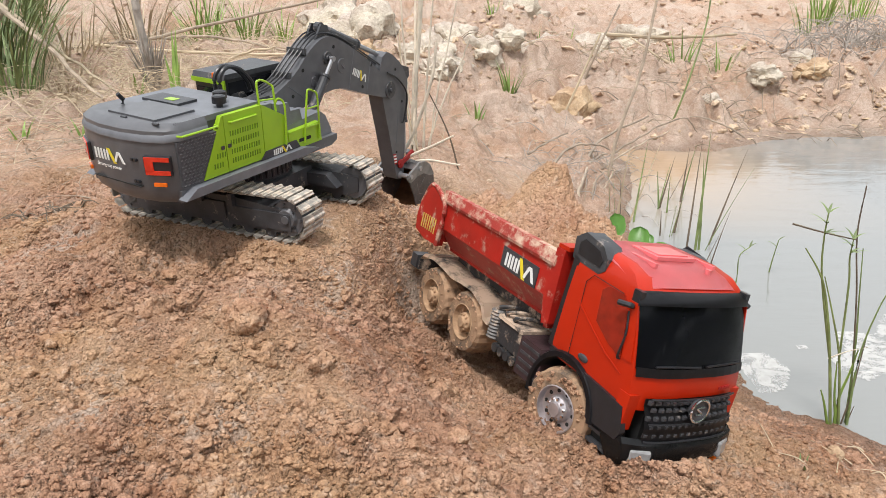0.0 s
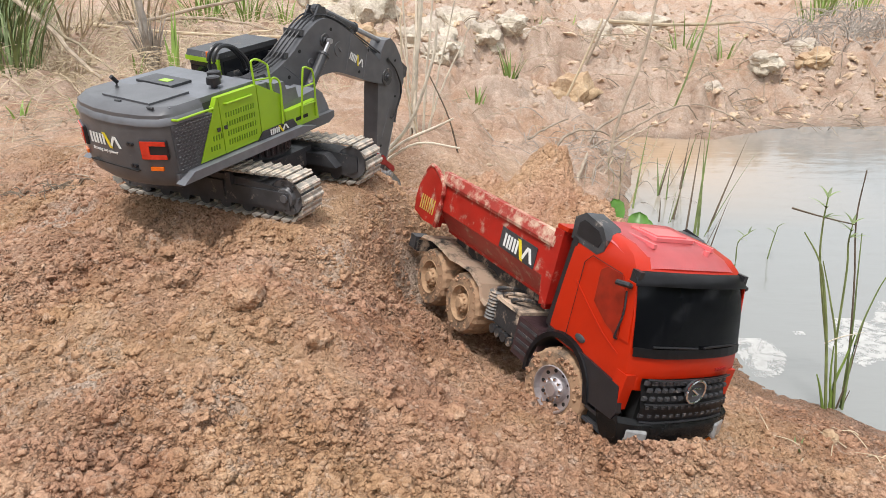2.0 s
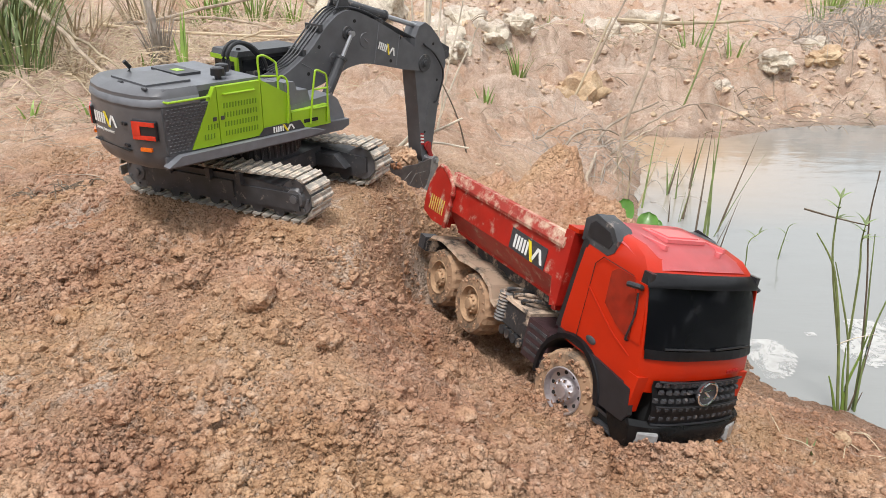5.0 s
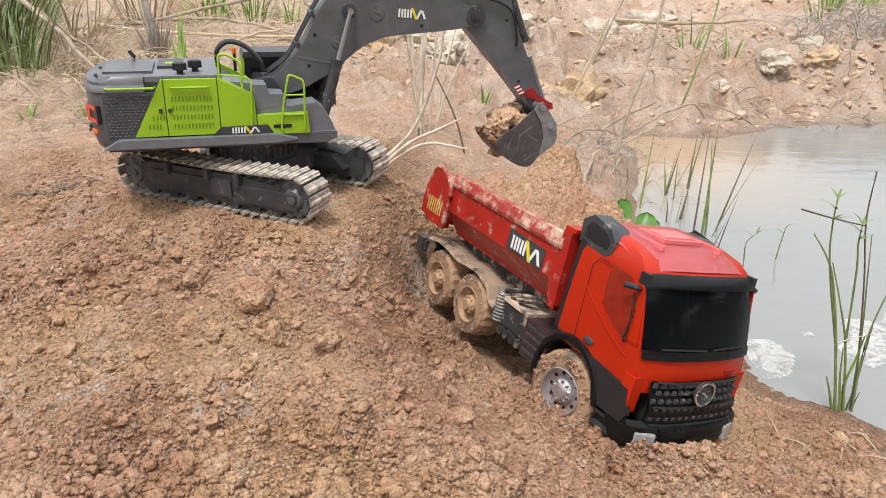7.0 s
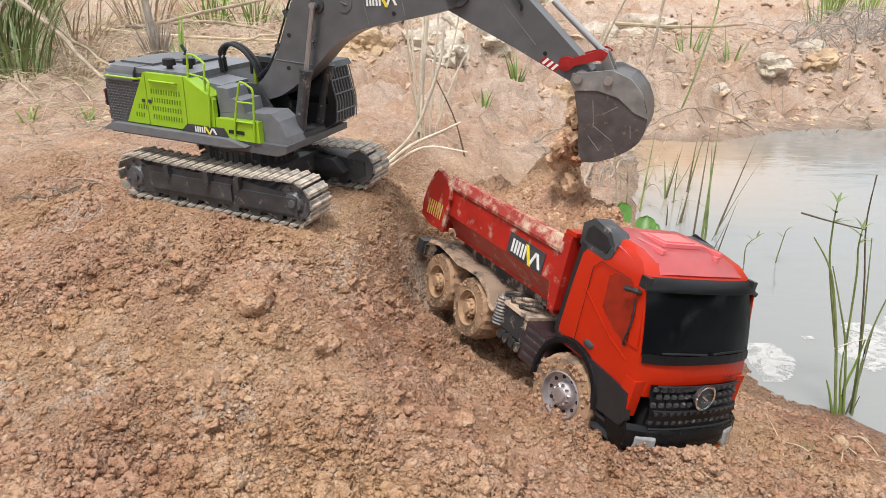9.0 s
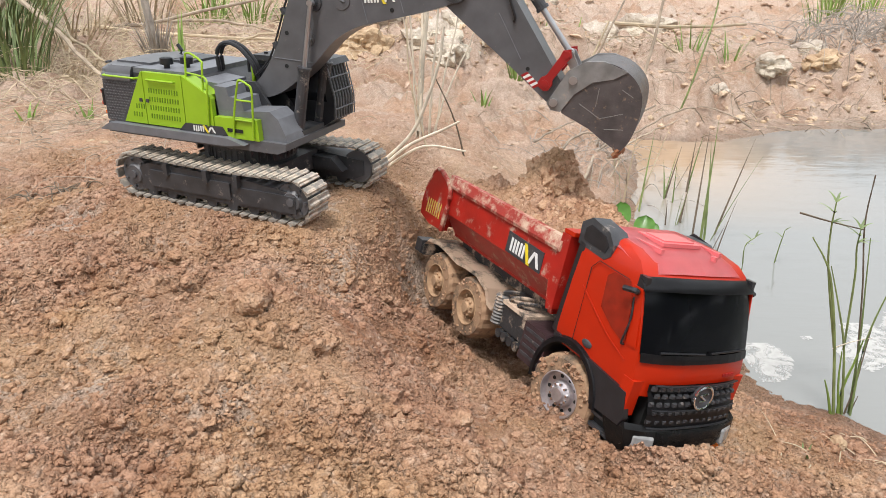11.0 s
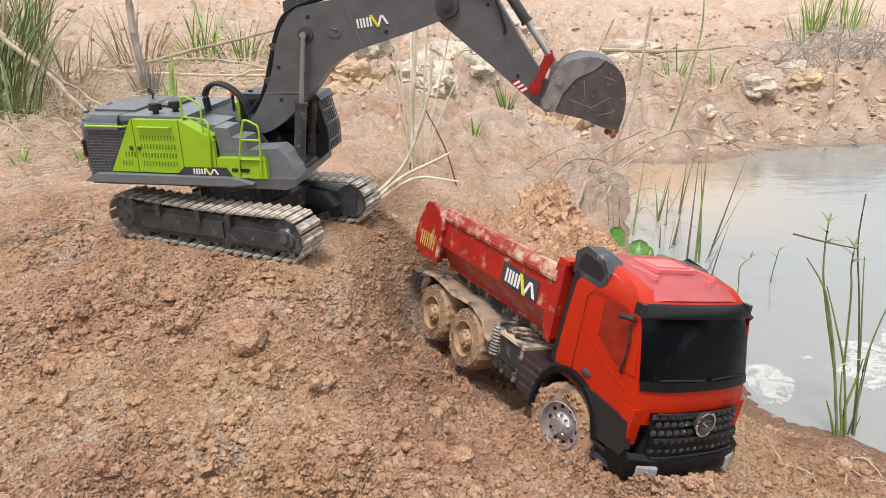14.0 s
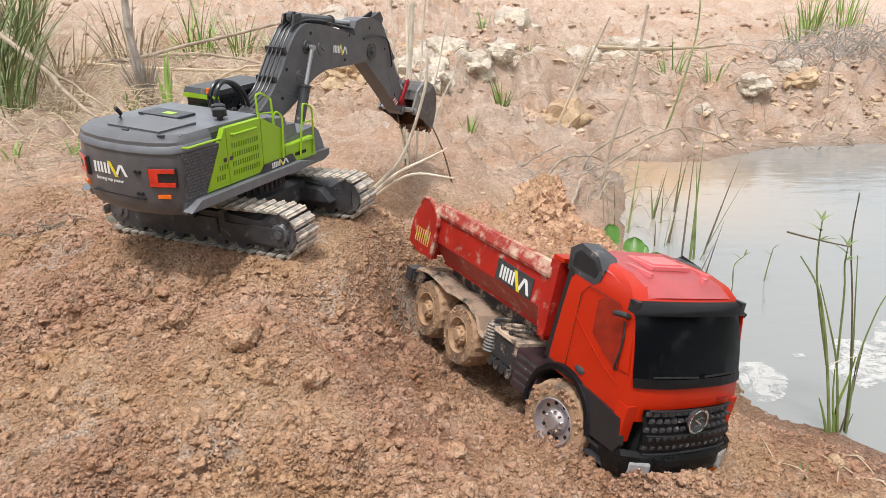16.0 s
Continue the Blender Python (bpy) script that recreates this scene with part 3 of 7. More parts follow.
def house_parts(root):
    bm = B()
    # base plate
    prism(bm, [(-0.20, 0.006), (0.10, 0.006), (0.115, 0.012), (0.115, 0.022), (-0.20, 0.022)], -0.088, 0.088)
    house = part("house", bm, M_GREY, root, "grey and lime green excavator house", bevel=0.002)
    # counterweight with rounded back corners
    bm = B()
    outline = [(-0.145, -0.089), (-0.192, -0.089), (-0.208, -0.080), (-0.219, -0.058), (-0.2265, -0.02), (-0.2265, 0.02), (-0.219, 0.058), (-0.208, 0.080), (-0.192, 0.089), (-0.145, 0.089)]
    levels = ((0.004, 0.93, 0.010), (0.010, 0.965, 0.004), (0.026, 1.0, 0), (0.076, 1.0, 0), (0.080, 1.0, 0), (0.100, 0.985, 0.002), (0.107, 0.93, 0.012))
    rings = [[bm.verts.new((x + ins if x < -0.15 else x, y * k, z)) for x, y in outline] for z, k, ins in levels]
    for a, b in zip(rings, rings[1:]):
        for i in range(len(a)):
            bm.faces.new((a[i], a[(i + 1) % len(a)], b[(i + 1) % len(a)], b[i]))
    bm.faces.new(rings[0][::-1])
    bm.faces.new(rings[-1])
    part("counterweight", bm, M_GREY, house, "dark grey rounded counterweight", smooth=True, bevel=0.0012)
    bm = B()
    rings = [[bm.verts.new(((x - 0.0012 + ins) if x < -0.15 else x, y * k, z)) for x, y in outline] for z, k, ins in ((0.0865, 1.008, 0), (0.088, 1.012, 0), (0.096, 0.99, 0.003), (0.1065, 0.91, 0.017))]
    for a, b in zip(rings, rings[1:]):
        for i in range(len(a)):
            bm.faces.new((a[i], a[(i + 1) % len(a)], b[(i + 1) % len(a)], b[i]))
    bm.faces.new(rings[0][::-1])
    bm.faces.new(rings[-1])
    part("upper_band", bm, M_DECK, house, "lighter grey band round the top edge", smooth=True)
    # deck with raised hatches
    bm = B()
    box(bm, -0.190, -0.046, -0.081, 0.082, 0.099, 0.1063)
    part("deck", bm, M_DECK, house, bevel=0.002)
    bm = B()
    box(bm, -0.198, -0.135, -0.055, 0.035, 0.1065, 0.1096)
    part("hatch", bm, M_GREY, house, bevel=0.0015)
    bm = B()
    box(bm, -0.13, -0.095, -0.015, 0.055, 0.1065, 0.110)
    part("hatch", bm, M_DARK, house, bevel=0.0015)
    bm = B()
    box(bm, -0.120, -0.108, 0.004, 0.022, 0.110, 0.1106)
    part("hatch_sticker", bm, M_GREEN, house)
    for yy in (-0.035, -0.005):
        bm = B()
        rod(bm, (-0.205, yy * 2.0, 0.1075), (-0.205, yy * 2.0 + 0.01, 0.1075), 0.0018, seg=8)
        part("hinge", bm, M_DARK, house)
    bm = B()
    tube(bm, [(-0.165, 0.05, 0.108), (-0.163, 0.05, 0.114), (-0.170, 0.05, 0.123)], 0.003, 8)
    part("exhaust_pipe", bm, M_BLACK, house)
    for x, y in ((-0.098, -0.062), (-0.078, -0.042)):
        bm = B()
        rod(bm, (x, y, 0.106), (x, y, 0.112), 0.0045, seg=14)
        rod(bm, (x, y, 0.112), (x, y, 0.121), 0.0098, 0.0092, seg=18)
        rod(bm, (x, y, 0.121), (x, y, 0.1225), 0.0092, 0.006, seg=18)
        part("air_filter", bm, M_BLACK, house, "black round air pre-cleaner")
    # engine block body between the side panels
    bm = B()
    prism(bm, [(-0.15, 0.022), (-0.006, 0.022), (-0.006, 0.066), (-0.046, 0.099), (-0.15, 0.099)], -0.082, 0.082)
    part("engine_cover", bm, M_DARK, house)
    for side in (-1, 1):
        y0, y1 = side * 0.0825, side * 0.0895
        lo, hi = min(y0, y1), max(y0, y1)
        bm = B()
        prism(bm, [(-0.198, 0.026), (-0.166, 0.026), (-0.1305, 0.0855), (-0.198, 0.0855)], lo, hi)
        g = part("vent_panel", bm, M_MESH, house, "dark vent panel with expanded metal mesh")
        bm = B()
        f = side * 0.0900
        for k in range(14):
            z = 0.028 + k * 0.0042
            e = -0.166 + (z - 0.026) / 0.0595 * 0.0355
            for j in range(14):
                x = -0.196 + j * 0.0055 + (k % 2) * 0.00275
                if x + 0.004 < e:
                    p = [(x, z), (x + 0.0022, z + 0.0011), (x + 0.0044, z), (x + 0.0022, z - 0.0011)]
                    va = [bm.verts.new((a, f - side * 0.0004, b)) for a, b in p]
                    vb = [bm.verts.new((a * 0.5 + (x + 0.0022) * 0.5, f + side * 0.0007, z + (b - z) * 0.5)) for a, b in p]
                    bm.faces.new(vb)
                    for q in range(4):
                        bm.faces.new((va[q], va[(q + 1) % 4], vb[(q + 1) % 4], vb[q]))
        part("vent_mesh", bm, M_GREY, house, kind="stuff")
        # green panels
        for name, o in (("green_door", [(-0.164, 0.026), (-0.1215, 0.026), (-0.1215, 0.1030), (-0.1235, 0.1030)]),
                        ("green_door", [(-0.1203, 0.026), (-0.0515, 0.026), (-0.0515, 0.1030), (-0.1203, 0.1030)]),
                        ("green_panel", [(-0.0503, 0.026), (-0.001, 0.026), (-0.002, 0.075), (-0.006, 0.079), (-0.0503, 0.1030)])):
            bm = B()
            prism(bm, o, lo - (0.001 if side < 0 else 0), hi + (0.001 if side > 0 else 0))
            gd = part(name, bm, M_GREEN, house, "lime green side panel", bevel=0.001)
        # louvre slots
        f = side * 0.0908
        for zz in (0.036, 0.0485, 0.061, 0.0735):
            for j in range(12):
                x = -0.1125 + j * 0.0046
                bm = B()
                prism(bm, [(x, zz), (x + 0.0016, zz), (x + 0.0022, zz + 0.0068), (x + 0.0006, zz + 0.0068)], f - 0.0004, f + 0.0003)
                part("louvre_slot", bm, M_SLOT, house)
        for zz in (0.036, 0.0485):
            for j in range(4):
                x = -0.145 + j * 0.0046 + (zz - 0.036) * 0.5
                bm = B()
                prism(bm, [(x, zz), (x + 0.0016, zz), (x + 0.0022, zz + 0.0068), (x + 0.0006, zz + 0.0068)], f - 0.0004, f + 0.0003)
                part("louvre_slot", bm, M_SLOT, house)
        for x in (-0.1275, -0.1155):
            bm = B()
            box(bm, x - 0.0025, x + 0.0025, f - 0.0003, f + side * 0.0014, 0.059, 0.064)
            part("latch", bm, M_DARK, house)
        # rails
        f = side * 0.0935
        for xa, xb, mat in ((-0.194, -0.132, M_GREEN), (-0.113, -0.062, M_GREEN)):
            bm = B()
            tube(bm, [(xa, side * 0.086, 0.0925), (xa + 0.002, f, 0.0925), (xb - 0.002, f, 0.0925), (xb, side * 0.086, 0.0925)], 0.0016, 8)
            part("hand_rail", bm, mat, house)
        # walkway skirt
        bm = B()
        prism(bm, [(-0.205, 0.012), (0.025, 0.012), (0.055, 0.016), (0.025, 0.024), (-0.185, 0.024)], min(side * 0.086, side * 0.101), max(side * 0.086, side * 0.101))
        part("walkway", bm, M_DECK, house, "grey tread plate walkway", bevel=0.001)
        bm = B()
        o = [(-0.062, 0.0245), (0.022, 0.0245), (0.014, 0.037), (-0.050, 0.036)]
        prism(bm, o, min(side * 0.0912, side * 0.0925), max(side * 0.0912, side * 0.0925))
        plate = part("name_plate", bm, M_DARK, house)
    word_bars("plate_mark", house, (-0.018, -0.0928, 0.0305), (1, 0, 0), (0, 0, 1), 0.036, 0.0080, "white and yellow brand bars")
    # hood slope between the panels
    bm = B()
    prism(bm, [(-0.050, 0.1035), (-0.006, 0.0795), (-0.006, 0.072), (-0.050, 0.096)], -0.089, -0.066)
    part("hood", bm, M_GREEN, house, "lime green sloping hood", bevel=0.001)
    # right front platform with steps
    bm = B()
    prism(bm, [(0.000, 0.022), (0.074, 0.022), (0.072, 0.052), (0.000, 0.050)], -0.0905, -0.080)
    part("step_box", bm, M_GREEN, house, "lime green step box", bevel=0.001)
    bm = B()
    prism(bm, [(0.000, 0.022), (0.113, 0.022), (0.110, 0.032), (0.099, 0.054), (0.086, 0.0635), (0.000, 0.056)], -0.0795, -0.034)
    part("step_platform", bm, M_DECK, house, "grey anti-slip step platform", bevel=0.001)
    bm = B()
    prism(bm, [(0.000, 0.0565), (0.044, 0.060), (0.040, 0.077), (0.020, 0.078), (0.016, 0.091), (-0.004, 0.092)], -0.0795, -0.036)
    prism(bm, [(-0.050, 0.062), (-0.004, 0.062), (-0.006, 0.092), (-0.050, 0.096)], -0.066, 0.0)
    part("tank_steps", bm, M_DECK, house, bevel=0.001)
    bm = B()
    box(bm, 0.022, 0.048, -0.0915, -0.0895, 0.031, 0.036)
    part("step_slot", bm, M_GAP, house)
    # ladder
    bm = B()
    tube(bm, curve_points([(0.033, -0.0925, 0.028), (0.037, -0.0925, 0.060), (0.045, -0.0915, 0.099), (0.049, -0.091, 0.1055), (0.060, -0.091, 0.1015), (0.0675, -0.0915, 0.094), (0.0675, -0.0925, 0.060), (0.066, -0.0925, 0.027)], 5), 0.0016, 8)
    lad = part("ladder_rail", bm, M_GREEN, house, "lime green tube ladder", smooth=True)
    for z, xa, xb in ((0.050, 0.0355, 0.067), (0.078, 0.041, 0.0675)):
        bm = B()
        rod(bm, (xa, -0.0922, z), (xb, -0.0922, z), 0.0014, seg=8)
        part("rung", bm, M_GREEN, house)
    # deck guard rails
    bm = B()
    tube(bm, curve_points([(-0.047, -0.084, 0.100), (-0.0465, -0.082, 0.129), (-0.043, -0.082, 0.134), (-0.034, -0.082, 0.133), (-0.019, -0.082, 0.124), (-0.0175, -0.084, 0.118), (-0.0175, -0.086, 0.084)], 5), 0.0016, 8)
    rod(bm, (-0.047, -0.083, 0.107), (-0.0175, -0.084, 0.104), 0.0013, seg=8)
    part("guard_rail", bm, M_GREEN, house, "lime green tube guard rail", smooth=True)
    bm = B()
    tube(bm, curve_points([(-0.0175, -0.086, 0.098), (-0.014, -0.088, 0.104), (-0.007, -0.090, 0.100), (-0.0055, -0.0925, 0.090), (-0.007, -0.0930, 0.060), (-0.009, -0.0930, 0.036)], 5), 0.0016, 8)
    part("guard_rail", bm, M_GREEN, house, smooth=True)
    # rear lamps, brand bars and slogan on the counterweight
    for side in (-1, 1):
        bm = B()
        t = Matrix.Translation((-0.2135, side * 0.0685, 0)) @ Matrix.Rotation(side * radians(63), 4, "Z")
        box(bm, -0.018, 0.018, -0.003, 0.003, 0.044, 0.070)
        bmesh.ops.transform(bm, matrix=t, verts=bm.verts)
        lamp_ = part("tail_lamp", bm, M_BLACK, house, "angular tail lamp with red lens", bevel=0.002)
        for za, zb, xa, xb in ((0.063, 0.0685, -0.016, 0.016), (0.050, 0.063, -0.016, -0.005), (0.0455, 0.051, -0.016, 0.016)):
            bm = B()
            box(bm, xa, xb, -0.0042, 0.0042, za, zb)
            bmesh.ops.transform(bm, matrix=t, verts=bm.verts)
            part("red_lens", bm, M_REDLENS, house)
        bm = B()
        box(bm, -0.008, 0.008, -0.0035, 0.0035, 0.030, 0.0345)
        bmesh.ops.transform(bm, matrix=t, verts=bm.verts)
        part("reflector", bm, M_ORANGE, house)
    word_bars("rear_mark", house, (-0.2272, 0.008, 0.061), (0, -1, 0), (0, 0, 1), 0.054, 0.014, "white and yellow brand bars")
    cu = bpy.data.curves.new("slogan", "FONT")
    cu.body = "Strong top power"
    cu.size = 0.0066
    cu.extrude = 0.0002
    cu.align_x = "CENTER"
    cu.materials.append(M_WHITE)
    so = new("slogan", cu)
    so.parent = house
    so.matrix_local = axes((0, -1, 0), (0, 0, 1), (-1, 0, 0), (-0.2274, 0.010, 0.0445))
    bm = B()
    box(bm, -0.2272, -0.222, -0.045, 0.045, 0.0275, 0.0285)
    part("bumper_seam", bm, M_GAP, house)
    for y in (-0.034, -0.040):
        for z in (0.0335, 0.062):
            bm = B()
            rod(bm, (-0.222, y, z), (-0.2262, y, z), 0.0022, seg=8)
            part("bolt", bm, M_BLACK, house)
    # cab on the far side
    bm = B()
    prism(bm, [(-0.006, 0.024), (0.112, 0.024), (0.130, 0.036), (0.130, 0.066), (0.116, 0.115), (-0.006, 0.115)], 0.026, 0.088)
    cabin = part("cab", bm, M_BLACK, house, "black operator cab with green frame", bevel=0.003)
    bm = B()
    prism(bm, [(-0.010, 0.115), (0.124, 0.115), (0.118, 0.123), (-0.006, 0.123)], 0.022, 0.090)
    part("cab_roof", bm, M_DARK, house, bevel=0.002)
    bm = B()
    box(bm, -0.0105, -0.007, 0.022, 0.092, 0.108, 0.115)
    box(bm, -0.0105, -0.007, 0.022, 0.029, 0.06, 0.108)
    part("cab_frame", bm, M_GREEN, house, bevel=0.001)
    bm = B()
    box(bm, -0.0085, -0.0055, 0.032, 0.084, 0.066, 0.100)
    part("cab_window", bm, M_GLASS, house)
    bm = B()
    prism(bm, [(0.002, 0.062), (0.118, 0.062), (0.108, 0.109), (0.002, 0.109)], 0.0252, 0.0262)
    part("cab_window", bm, M_GLASS, house)
    for k in range(8):
        y = 0.026 + k * 0.0086
        bm = B()
        tube(bm, [(0.133, y, 0.036), (0.1325, y, 0.068), (0.120, y, 0.115)], 0.0011, 6)
        part("guard_bar", bm, M_DECK, house)
    for x, z in ((0.1335, 0.052), (0.1305, 0.078), (0.1250, 0.098)):
        bm = B()
        rod(bm, (x, 0.024, z), (x, 0.088, z), 0.0012, seg=6)
        part("guard_bar", bm, M_DECK, house)
    bm = B()
    rod(bm, (0.006, 0.040, 0.122), (0.006, 0.040, 0.126), 0.0035, seg=10)
    part("beacon_base", bm, M_BLACK, house)
    bm = B()
    rod(bm, (-0.02, 0.030, 0.120), (-0.02, 0.030, 0.128), 0.0036, 0.003, seg=12)
    part("beacon", bm, M_ORANGE, house, "small orange beacon light")
    bm = B()
    rod(bm, (-0.02, 0.030, 0.094), (-0.02, 0.030, 0.120), 0.0024, seg=8)
    part("beacon_post", bm, M_BLACK, house)
    # hoses from deck to boom foot
    for k in range(2):
        y = -0.010 + k * 0.010
        bm = B()
        tube(bm, curve_points([(-0.045, y, 0.100), (-0.046, y, 0.128), (-0.030, y, 0.142), (-0.006, y, 0.136), (0.014, y, 0.116), (0.020, y, 0.100)], 6), 0.0032, 8)
        part("hydraulic_hose", bm, M_BLACK, house, smooth=True)
    # boom foot brackets
    for y in (-0.029, 0.024):
        bm = B()
        prism(bm, [(-0.025, 0.022), (0.085, 0.022), (0.060, 0.050), (0.030, 0.092), (0.006, 0.092), (-0.012, 0.060)], y, y + 0.005)
        part("boom_bracket", bm, M_DARK, house, bevel=0.001)
    bm = B()
    rod(bm, (FOOT[0], -0.033, FOOT[1]), (FOOT[0], 0.033, FOOT[1]), 0.007, seg=14)
    part("foot_pin", bm, M_DARK, house)
    bm = B()
    box(bm, 0.085, 0.112, -0.036, 0.036, 0.010, 0.030)
    part("cylinder_base", bm, M_DARK, house, bevel=0.002)
    return house


def boss(bm, x, z, y, r, out):
    rod(bm, (x, y, z), (x, y + out * 0.003, z), r, r * 0.94, seg=18)
    rod(bm, (x, y + out * 0.003, z), (x, y + out * 0.006, z), r * 0.55, r * 0.5, seg=14)


def boom_parts(root):
    top = curve_points([(-0.012, 0, 0.006), (0.024, 0, 0.010), (0.0754, 0, 0.040), (0.1167, 0, 0.080), (0.150, 0, 0.099), (0.185, 0, 0.0975), (0.2627, 0, 0.0657), (0.345, 0, 0.020), (0.366, 0, 0.008)], 4)
    low = curve_points([(0.366, 0, -0.008), (0.350, 0, -0.014), (0.30, 0, -0.007), (0.2285, 0, 0.008), (0.195, 0, 0.013), (0.16, 0, 0.009), (0.125, 0, -0.004), (0.085, 0, -0.016), (0.036, 0, -0.022), (-0.008, 0, -0.010)], 4)
    bm = B()
    prism(bm, [(p.x, p.z) for p in top + low], -0.020, 0.020)
    boom = part("boom", bm, M_GREY, root, "dark grey curved boom with scratches", bevel=0.0014)
    for side in (-1, 1):
        f = side * 0.020
        bm = B()
        boss(bm, *CYL_PIN, f, 0.0115, side)
        part("cylinder_boss", bm, M_DARK, boom)
        bm = B()
        boss(bm, 0.353, 0.0, f, 0.0095, side)
        part("elbow_boss", bm, M_DARK, boom)
        bm = B()
        rod(bm, (0.353, f, 0.0), (0.353, f + side * 0.0018, 0.0), 0.0165, 0.016, seg=22)
        part("elbow_plate", bm, M_DARK, boom, bevel=0.0008)
        for x, z, r in ((0.199, 0.052, 0.0125), (0.128, 0.028, 0.0095)):
            bm = B()
            rod(bm, (x, f, z), (x, f + side * 0.0012, z), r, r * 0.96, seg=18)
            rod(bm, (x - 0.004, f, z + 0.004), (x + 0.004, f + side * 0.002, z - 0.004), 0.0015, seg=6)
            part("cover_disc", bm, M_GREY, boom)
        for x, z in ((0.175, 0.084), (0.262, 0.012), (0.285, 0.050), (0.075, 0.008), (0.098, 0.048)):
            bm = B()
            rod(bm, (x, f - side * 0.001, z), (x, f + side * 0.0007, z), 0.003, seg=10)
            part("bolt_hole", bm, M_GAP, boom)
        for (xa, za), (xb, zb) in (((0.222, 0.012), (0.232, 0.078)), ((0.276, 0.003), (0.284, 0.056)), ((0.062, 0.026), (0.118, -0.004))):
            bm = B()
            rod(bm, (xa, f + side * 0.0003, za), (xb, f + side * 0.0003, zb), 0.0006, seg=5)
            part("weld_seam", bm, M_DECK, boom)
    word_bars("boom_mark", boom, (0.251, -0.0205, 0.034), (0.93, 0, -0.36), (0.36, 0, 0.93), 0.042, 0.0125, "white and yellow brand bars")
    # hoses along the top of the boom
    for k in range(4):
        y = -0.013 + k * 0.0085
        bm = B()
        pts = [(0.012, y, 0.016), (0.05, y, 0.030), (0.085, y, 0.060), (0.120, y, 0.092), (0.150, y, 0.106), (0.20, y, 0.099), (0.262, y, 0.074), (0.315, y, 0.052), (0.345, y, 0.040)]
        tube(bm, curve_points(pts, 4), 0.0015, 8)
        part("hydraulic_hose", bm, M_BLACK, boom, smooth=True)
    for x, z in ((0.07, 0.040), (0.105, 0.076), (0.24, 0.079)):
        bm = B()
        box(bm, x - 0.0025, x + 0.0025, -0.019, 0.019, z - 0.004, z + 0.0055)
        part("hose_clamp", bm, M_DARK, boom, bevel=0.001)
    bm = B()
    for y in (-0.012, 0.009):
        prism(bm, [(0.135, 0.088), (0.175, 0.094), (0.168, 0.118), (0.152, 0.120)], y, y + 0.004)
    part("cylinder_lug", bm, M_DARK, boom, bevel=0.001)
    return boom


def stick_parts(root):
    bm = B()
    o = [(-0.068, -0.006), (-0.072, 0.010), (-0.062, 0.026), (-0.038, 0.048), (-0.012, 0.062), (0.012, 0.066), (0.05, 0.050), (0.12, 0.032), (0.178, 0.017), (0.196, 0.011), (0.200, 0.0), (0.194, -0.011), (0.178, -0.014), (0.10, -0.017), (0.03, -0.022), (-0.01, -0.024), (-0.05, -0.018)]
    prism(bm, o, -0.0165, 0.0165)
    stick = part("stick", bm, M_GREY, root, "dark grey dipper stick", bevel=0.0014)
    for side in (-1, 1):
        f = side * 0.0165
        bm = B()
        boss(bm, 0.189, 0.0, f, 0.0078, side)
        part("pin_boss", bm, M_STEEL, stick)
        bm = B()
        for x, z in ((0.135, -0.002), (0.04, 0.038), (-0.03, 0.03)):
            rod(bm, (x, f - side * 0.001, z), (x, f + side * 0.0007, z), 0.0026, seg=10)
        part("bolt_hole", bm, M_GAP, stick)
        for k in range(7):
            x = 0.134 + k * 0.0034
            bm = B()
            prism(bm, [(x, -0.014), (x + 0.0034, -0.014), (x + 0.0064, -0.005), (x + 0.003, -0.005)], min(f, f + side * 0.0006), max(f, f + side * 0.0006))
            part("warning_stripe", bm, M_WHITE if k % 2 else M_REDLINK, stick)
        bm = B()
        rod(bm, (0.06, f + side * 0.0002, 0.02), (0.12, f + side * 0.0002, 0.0), 0.0005, seg=5)
        part("scratch_seam", bm, M_DECK, stick)
        bm = B()
        tube(bm, curve_points([(-0.035, f + side * 0.003, 0.0), (-0.01, f + side * 0.005, 0.03), (0.03, f + side * 0.005, 0.052), (0.075, f + side * 0.004, 0.034), (0.082, f + side * 0.002, 0.026)], 6), 0.0018, 8)
        part("hydraulic_hose", bm, M_BLACK, stick, smooth=True)
    bm = B()
    for y in (-0.011, 0.008):
        prism(bm, [(-0.03, 0.055), (0.012, 0.060), (0.004, 0.082), (-0.014, 0.084)], y, y + 0.003)
    part("cylinder_lug", bm, M_DARK, stick, bevel=0.0008)
    return stick


BUCKET_W = 0.040


